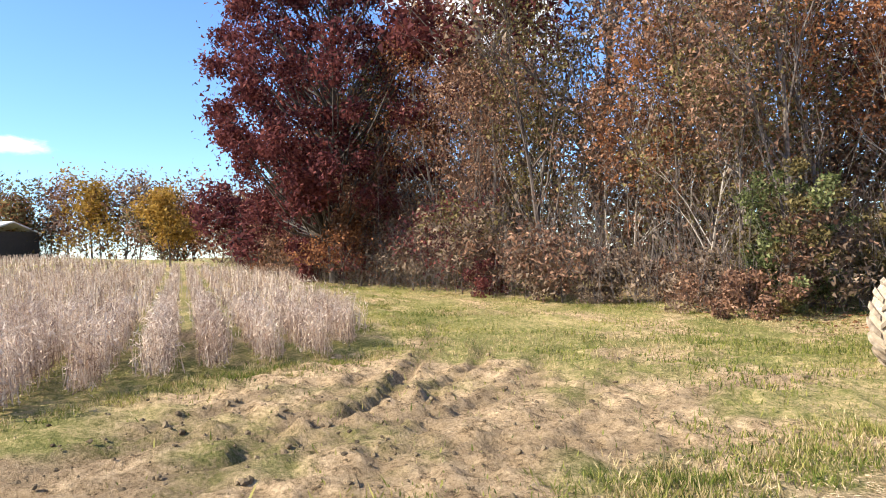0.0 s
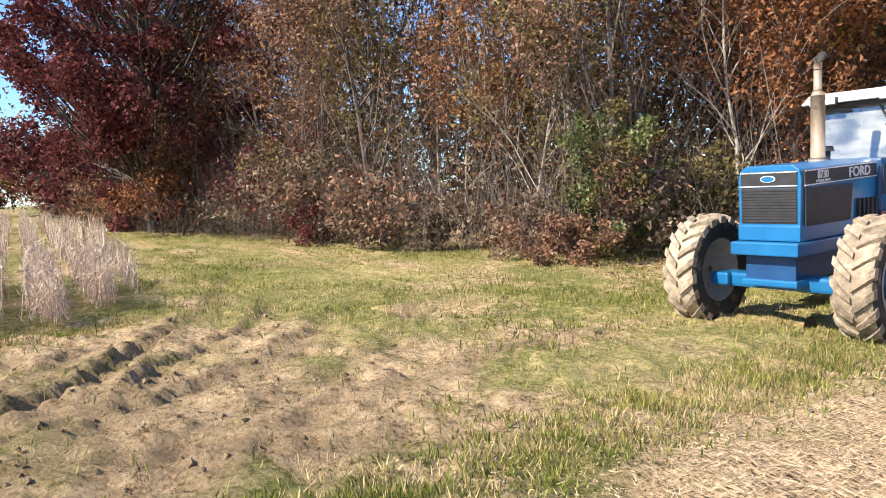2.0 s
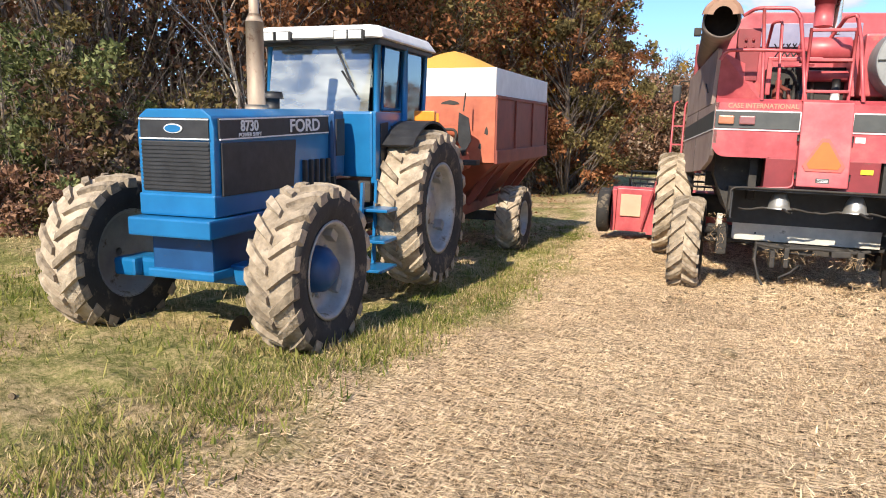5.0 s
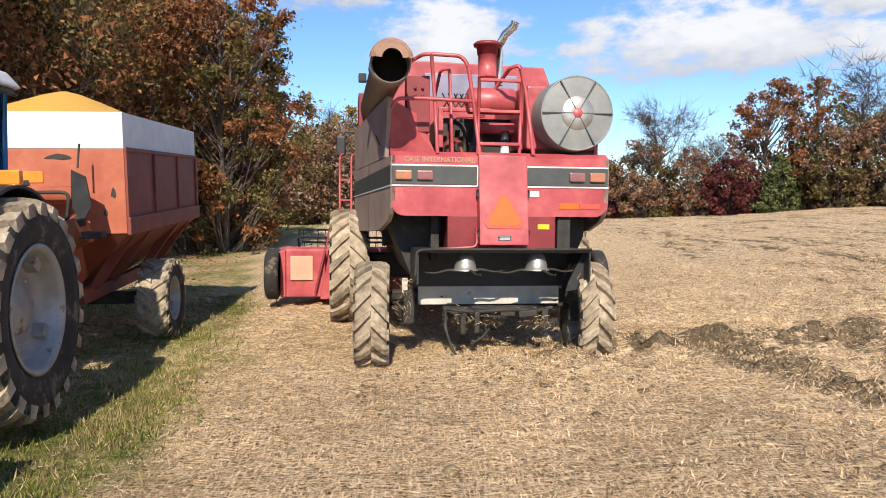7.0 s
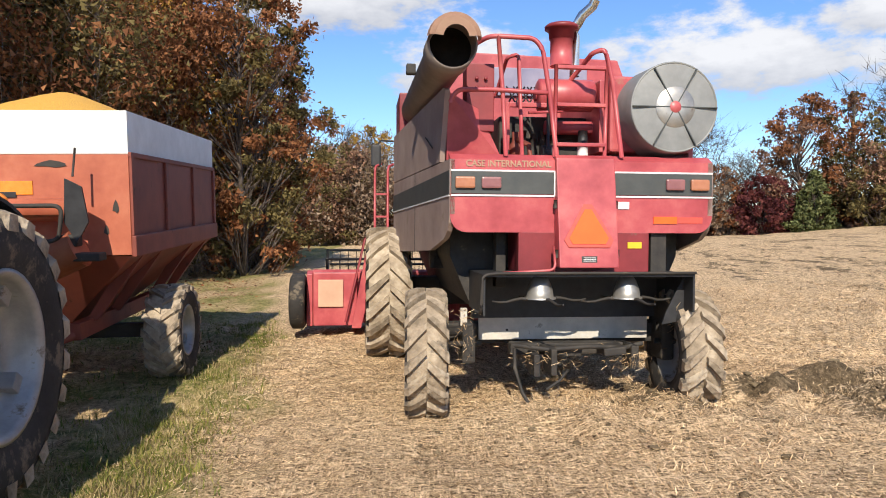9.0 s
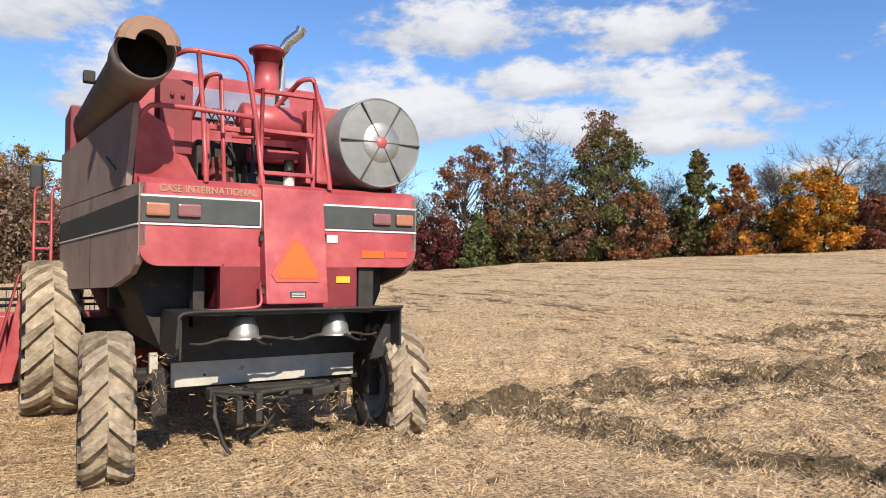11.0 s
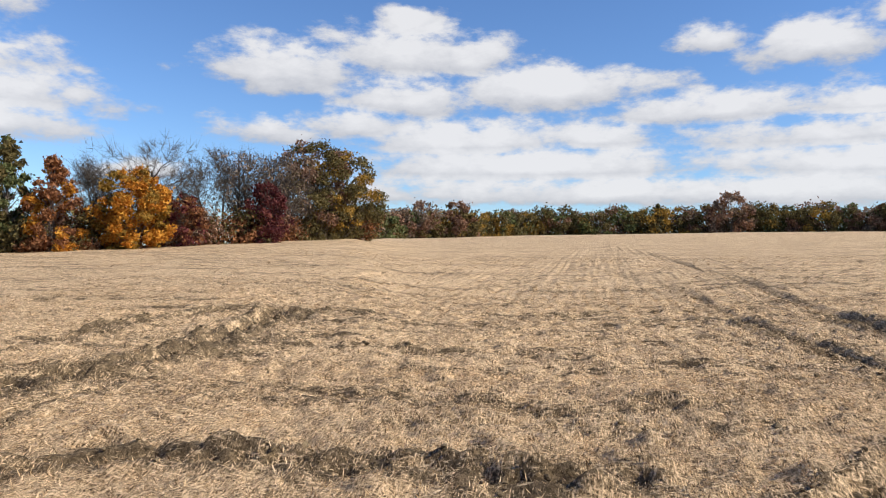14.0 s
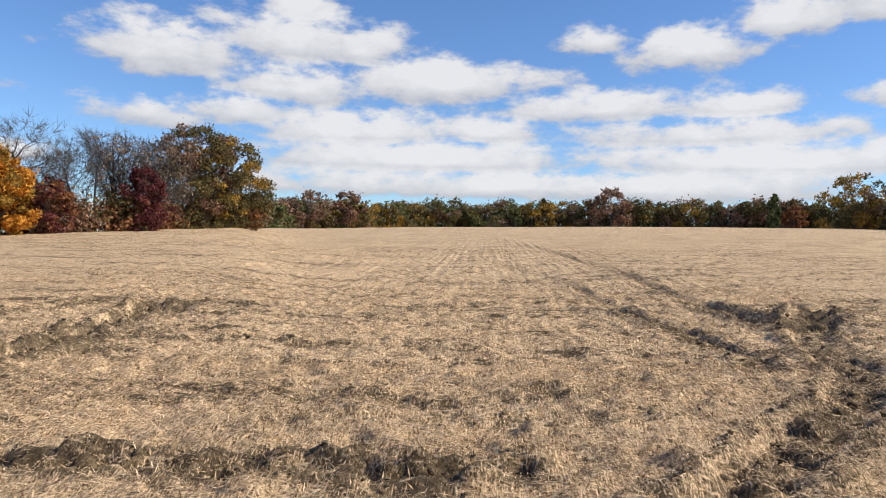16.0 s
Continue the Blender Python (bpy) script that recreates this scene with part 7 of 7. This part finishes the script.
# dim undergrowth inside the wood
n = 84000
sa = rs0.uniform(6, RUN[-1] + 6, n)
bk = rs0.uniform(0.8, 13.0, n)
ux, uy = np.array([along(a, b) for a, b in zip(sa, bk)]).T
clump = value_noise(ux, uy, 1.1, 51)
uz = land(ux, uy) + rs0.gamma(1.9, 1.35, n) * (0.5 + 1.5 * clump) * np.clip(0.5 + bk * 0.14, 0, 1.5)
a1, a2 = unit(rs0, n), unit(rs0, n)
sz = rs0.uniform(0.05, 0.13, (n, 1)) * (0.8 + 0.05 * bk[:, None])
for key, sel in (("brown", np.arange(n) % 3 == 0), ("dun", np.arange(n) % 3 == 1), ("olive", np.arange(n) % 3 == 2)):
    tagged(quads_mesh("undergrowth", np.stack([ux, uy, uz], 1)[sel], (a1 * sz)[sel], (np.cross(a1, a2) * sz * 0.6)[sel], LEAF[key], sides=3), "dense dim undergrowth inside the autumn wood", "undergrowth", kind="stuff")
n = 9000
sa = rs0.uniform(14, RUN[-1], n)
bk = rs0.uniform(-0.4, 6.0, n)
ux, uy = np.array([along(a, b) for a, b in zip(sa, bk)]).T
hh = rs0.uniform(1.5, 6.5, n)
c = np.stack([ux, uy, land(ux, uy) + hh * rs0.uniform(0.3, 1.0, n)], 1)
u = (unit(rs0, n) * 0.5 + np.array((0, 0, 0.6))) * rs0.uniform(0.25, 0.8, (n, 1))
w = np.cross(u, unit(rs0, n))
w *= 0.006 / (np.linalg.norm(w, axis=1, keepdims=True) + 1e-6)
tagged(quads_mesh("sapling_twigs", c, u, w, BARK), "fine upright sapling twigs in the wood", "brush", kind="stuff")

# ---- barn beyond the beans ----
barn = thing("barn", pose(-110, -26.0, float(land(-110, -26)) + 0.1, 0, 0, 62), "open-sided farm shed with a bright pale metal roof", "barn")
bm = bmesh.new()
prism(bm, [(-5.4, 3.5), (0, 5.0), (5.4, 3.5), (5.4, 3.3), (0, 4.8), (-5.4, 3.3)], "x", -7, 7)
part("roof", bm, WHITE, barn, "pale metal roof")
for x0, x1, y0, y1 in ((-6.8, -6.6, -5.0, 5.0), (6.6, 6.8, -5.0, 5.0), (-6.8, 6.8, 4.9, 5.1)):
    bm = bmesh.new()
    box(bm, x0, x1, y0, y1, 0, 3.6)
    part("wall", bm, SOOT, barn)
for x0 in (-6.6, -3.3, 0, 3.3, 6.6):
    bm = bmesh.new()
    box(bm, x0 - 0.1, x0 + 0.1, -5.1, -4.9, 0, 3.5)
    part("post", bm, BARK, barn)

# ---- beans, grass, straw and clods ----
rs1 = np.random.RandomState(23)


def in_beans(x, y):
    """Inside the standing bean field."""
    north = np.interp(-x, [5, 8.6, 11.5, 30, 45, 60, 90], [-1.2, 3.0, 4.4, 5.6, 2.6, -2.0, -12.0])
    east = np.interp(y, [-40, -6, -0.8, 0.3, 1.9, 3.6, 4.4], [-2.0, -3.6, -6.1, -7.5, -8.7, -9.2, -10.6])
    return (y < north) & (x < east)


def beans():
    cs, us, ws = [], [], []
    for n, r0, r1, blade, wide in ((17000, 0, 16, 1.0, 0.0055), (13000, 16, 42, 1.0, 0.013), (6000, 42, 110, 1.0, 0.045)):
        a = rs1.uniform(-2.35, -1.05, n * 2)
        r = np.sqrt(rs1.uniform(r0 ** 2, r1 ** 2, n * 2))
        x, y = 1.5 + r * np.sin(a), 1.0 + r * np.cos(a)
        y = np.round(y / 0.76) * 0.76 + rs1.normal(0, 0.10, len(y))
        ok = in_beans(x, y)
        x, y = x[ok], y[ok]
        z = land(x, y)
        h = rs1.uniform(0.45, 0.92, len(x))
        tilt = rs1.normal(0, 0.12, (len(x), 2))
        up = np.stack([tilt[:, 0], tilt[:, 1], np.ones(len(x))], 1) * (h / 2)[:, None]
        c = np.stack([x, y, z + h / 2], 1)
        ang = rs1.uniform(0, math.pi, len(x))
        w = np.stack([np.cos(ang), np.sin(ang), np.zeros(len(x))], 1) * wide
        cs.append(c), us.append(up), ws.append(w)
        # pods and side stems
        k = 8 if r0 == 0 else 3
        j = rs1.randint(len(x), size=len(x) * k)
        p = c[j] + up[j] * rs1.uniform(-0.7, 0.98, (len(j), 1)) + rs1.normal(0, 0.03, (len(j), 3))
        d = unit(rs1, len(j)) * np.array((1, 1, 0.7)) + np.array((0, 0, 0.5))
        ln = rs1.uniform(0.02, 0.07, (len(j), 1)) * (1 if r0 == 0 else 1.8)
        cs.append(p), us.append(d * ln), ws.append(np.cross(d, unit(rs1, len(j))) * max(wide, 0.008))
    ob = quads_mesh("bean_plants", np.concatenate(cs), np.concatenate(us), np.concatenate(ws), SOY, sides=3)
    tagged(ob, "ripe dry pale soybean plants standing in rows", "soybeans", kind="stuff")


beans()


def blades(name, x, y, h, wide, mat, label, category, droop=0.35):
    z, _ = ground_height(x, y)
    n = len(x)
    tilt = rs1.normal(0, droop, (n, 2))
    up = np.stack([tilt[:, 0], tilt[:, 1], np.ones(n)], 1)
    up = up / np.linalg.norm(up, axis=1, keepdims=True) * (h / 2)[:, None]
    ang = rs1.uniform(0, math.pi, n)
    w = np.stack([np.cos(ang), np.sin(ang), np.zeros(n)], 1) * wide[:, None]
    c = np.stack([x, y, z - 0.01], 1) + up
    return tagged(quads_mesh(name, c, up, w, mat), label, category, kind="stuff")


def scatter(n, x0, x1, y0, y1):
    return rs1.uniform(x0, x1, n), rs1.uniform(y0, y1, n)


def grass():
    # short turf between the lane and the wood
    x, y = scatter(150000, -22, -1.0, 0.5, 24)
    d = lane_edge(y) - x
    muddy = np.exp(-(((x + 4.6) / 3.2) ** 2 + ((y - 1.9) / 2.4) ** 2)) + 0.5 * np.exp(-(((x + 5.2) / 3.4) ** 2 + ((y - 5.0) / 1.8) ** 2))
    edge_y = np.interp(x, EDGE[:, 0], EDGE[:, 1])
    want = np.clip(0.62 - muddy * 1.3 + 1.5 * (value_noise(x, y, 1.3, 31) - 0.5), 0.04, 1) * (d > -0.3) * ((y < edge_y + 1) | (x > -10.4)) * np.clip(1.3 - np.hypot(x + 3, y - 8) / 22, 0.2, 1)
    ok = (rs1.rand(len(x)) < want) & ~in_beans(x, y)
    x, y = x[ok], y[ok]
    h = rs1.gamma(3.0, 0.015, len(x)) * (0.7 + 0.9 * value_noise(x, y, 0.9, 32)) + 0.015
    green = value_noise(x, y, 1.7, 33) + 0.5 * value_noise(x, y, 0.4, 34) + 0.25 * rs1.rand(len(x)) + 0.16 * np.exp(-((y - 11.5) / 2.5) ** 2) * (x < -6) > 0.78
    wide = 0.0035 + 0.004 * rs1.rand(len(x))
    blades("grass_blades", x[green], y[green], h[green], wide[green] * 1.3, GRASS, "short patchy green grass of the verge", "grass")
    blades("dry_grass_blades", x[~green], y[~green], h[~green] * 0.9, wide[~green], DRY_GRASS, "short dry yellowed grass of the verge", "grass")
    # taller tufts beside the lane, the beans and the wood
    tx, ty = [], []
    for k in range(420):
        yy = rs1.uniform(1.5, 23)
        tx.append(lane_edge(yy) - abs(rs1.normal(0.25, 0.5))), ty.append(yy)
    for k in range(300):
        i = rs1.randint(2, 7)
        t = rs1.rand()
        p = EDGE[i] * (1 - t) + EDGE[i + 1] * t
        tx.append(p[0] + rs1.normal(0.3, 0.6)), ty.append(p[1] + rs1.normal(-0.6, 0.5))
    for k in range(260):
        yy = rs1.uniform(-3, 4.4)
        tx.append(np.interp(yy, [-6, -0.8, 0.3, 1.9, 3.6, 4.4], [-3.6, -6.1, -7.5, -8.7, -9.2, -10.6]) + rs1.normal(0.55, 0.3)), ty.append(yy)
    for k in range(200):
        xx = rs1.uniform(-36, -9)
        tx.append(xx), ty.append(np.interp(-xx, [8.6, 11.5, 34], [3.6, 5.2, 7.4]) + abs(rs1.normal(0, 0.7)))
    # rank weeds on the low bank beside the lane
    for k in range(520):
        yy = rs1.uniform(2.0, 16)
        tx.append(lane_edge(yy) - abs(rs1.normal(0.5, 0.28))), ty.append(yy)
    tx, ty = np.array(tx), np.array(ty)
    m = 42
    x = np.repeat(tx, m) + rs1.normal(0, 0.09, len(tx) * m)
    y = np.repeat(ty, m) + rs1.normal(0, 0.09, len(tx) * m)
    h = np.repeat(rs1.uniform(0.03, 0.12, len(tx)), m) * rs1.uniform(0.5, 1.2, len(x))
    pick = np.repeat(rs1.rand(len(tx)) < 0.6, m)
    wide = np.full(len(x), 0.0045)
    blades("grass_tufts", x[pick], y[pick], h[pick], wide[pick], GRASS, "taller green grass tufts along the lane", "grass", 0.55)
    blades("dry_grass_tufts", x[~pick], y[~pick], h[~pick], wide[~pick], DRY_GRASS, "taller dry grass tufts along the lane and the wood", "grass", 0.55)


grass()


def fallen_leaves():
    x, y = scatter(16000, -13, -4.0, 12, 34)
    edge_x = np.interp(y, EDGE[4:, 1], EDGE[4:, 0])
    ok = rs1.rand(len(x)) < np.exp(-np.abs(x - edge_x - 0.8) / 1.6) * (x < lane_edge(y) - 0.2)
    x, y = x[ok], y[ok]
    z, _ = ground_height(x, y)
    n = len(x)
    u = unit(rs1, n) * np.array((1, 1, 0.35))
    w = np.cross(u, np.stack([rs1.normal(0, 0.4, n), rs1.normal(0, 0.4, n), np.ones(n)], 1))
    sz = rs1.uniform(0.03, 0.06, (n, 1))
    for key, sel in (("rust", np.arange(n) % 2 == 0), ("brown", np.arange(n) % 2 == 1)):
        tagged(quads_mesh("fallen_leaves", np.stack([x, y, z + 0.03], 1)[sel], (u * sz)[sel], (w * sz * 0.7)[sel], LEAF[key]), "rusty fallen leaves on the grass by the wood", "leaves", kind="stuff")


fallen_leaves()


def straw():
    cs, us, ws = [], [], []
    for n, x0, x1, y0, y1, long, wide in ((310000, -3.2, 9.5, 4.5, 18.5, 0.07, 0.0026), (130000, -3.5, 20, 0.5, 26, 0.13, 0.006), (60000, 2, 48, -10, 52, 0.22, 0.013)):
        x, y = scatter(n, x0, x1, y0, y1)
        apart = np.hypot(x, y - 8.5) > (0 if long < 0.12 else 7.5 if long < 0.2 else 16)
        ok = apart & (x - lane_edge(y) + rs1.normal(0, 0.35, n) > 0) & (rs1.rand(n) < 0.35 + 0.9 * value_noise(x, y, 0.5, 41))
        x, y = x[ok], y[ok]
        z, bank = ground_height(x, y)
        ok = rs1.rand(len(x)) > bank * 0.95
        x, y, z = x[ok], y[ok], z[ok]
        a = rs1.uniform(0, math.pi, len(x))
        d = np.stack([np.cos(a), np.sin(a), rs1.normal(0.05, 0.22, len(x))], 1)
        ln = long * rs1.uniform(0.35, 1.2, (len(x), 1)) * 0.5
        w = np.cross(d, np.stack([rs1.normal(0, 0.5, len(x)), rs1.normal(0, 0.5, len(x)), np.ones(len(x))], 1))
        cs.append(np.stack([x, y, z + 0.010 + rs1.exponential(0.014, len(x))], 1)), us.append(d * ln), ws.append(w / np.linalg.norm(w, axis=1, keepdims=True) * wide)
    tagged(quads_mesh("straw_litter", np.concatenate(cs), np.concatenate(us), np.concatenate(ws), STRAW, sides=3), "loose pale straw scattered over the lane and field", "straw", kind="stuff")
    x, y = scatter(90000, 0.5, 24, 0, 27)
    y = np.round((y - 0.05 * x) / 0.38) * 0.38 + 0.05 * x + rs1.normal(0, 0.06, len(x))
    ok = (x > lane_edge(y) + 0.8) & (rs1.rand(len(x)) < 0.75)
    x, y = x[ok], y[ok]
    blades("bean_stubble", x, y, rs1.uniform(0.03, 0.10, len(x)), np.full(len(x), 0.006), STRAW, "short cut bean stubble in faint rows", "stubble", 0.7)


straw()


def clods():
    x, y = scatter(80000, -9, 22, -1, 24)
    _, bank = ground_height(x, y)
    heap = np.exp(-(((x - 1.2) / 1.6) ** 2 + ((y - 15.2) / 0.8) ** 2))
    ok = rs1.rand(len(x)) < np.clip(bank - 0.2, 0, 1) * np.where(x > -1, 0.85, 0.3) + heap * 0.25 + 0.004 + 0.30 * np.exp(-(((x + 4.8) / 2.6) ** 2 + ((y - 2.2) / 2.2) ** 2))
    x, y = x[ok], y[ok]
    z, _ = ground_height(x, y)
    b = bmesh.new()
    bmesh.ops.create_icosphere(b, subdivisions=1, radius=1)
    base = np.array([v.co for v in b.verts])
    tri = np.array([[v.index for v in f.verts] for f in b.faces])
    b.free()
    n = len(x)
    r = (rs1.gamma(2.0, 0.010, n) + 0.006) * np.where(x > -1, 0.8, 0.7)
    v = base[None] * (1 + rs1.normal(0, 0.22, (n, len(base), 1))) * (r[:, None, None] * np.stack([np.ones(n), rs1.uniform(0.6, 1, n), rs1.uniform(0.4, 0.8, n)], 1)[:, None])
    v = v + np.stack([x, y, z + r * 0.15], 1)[:, None]
    f = tri[None] + (np.arange(n) * len(base))[:, None, None]
    ob = raw("soil_clods", v.reshape(-1, 3).tolist(), f.reshape(-1, 3).tolist(), CLOD)
    tagged(ob, "crumbled dark soil clods along the ruts", "soil", kind="stuff")


clods()
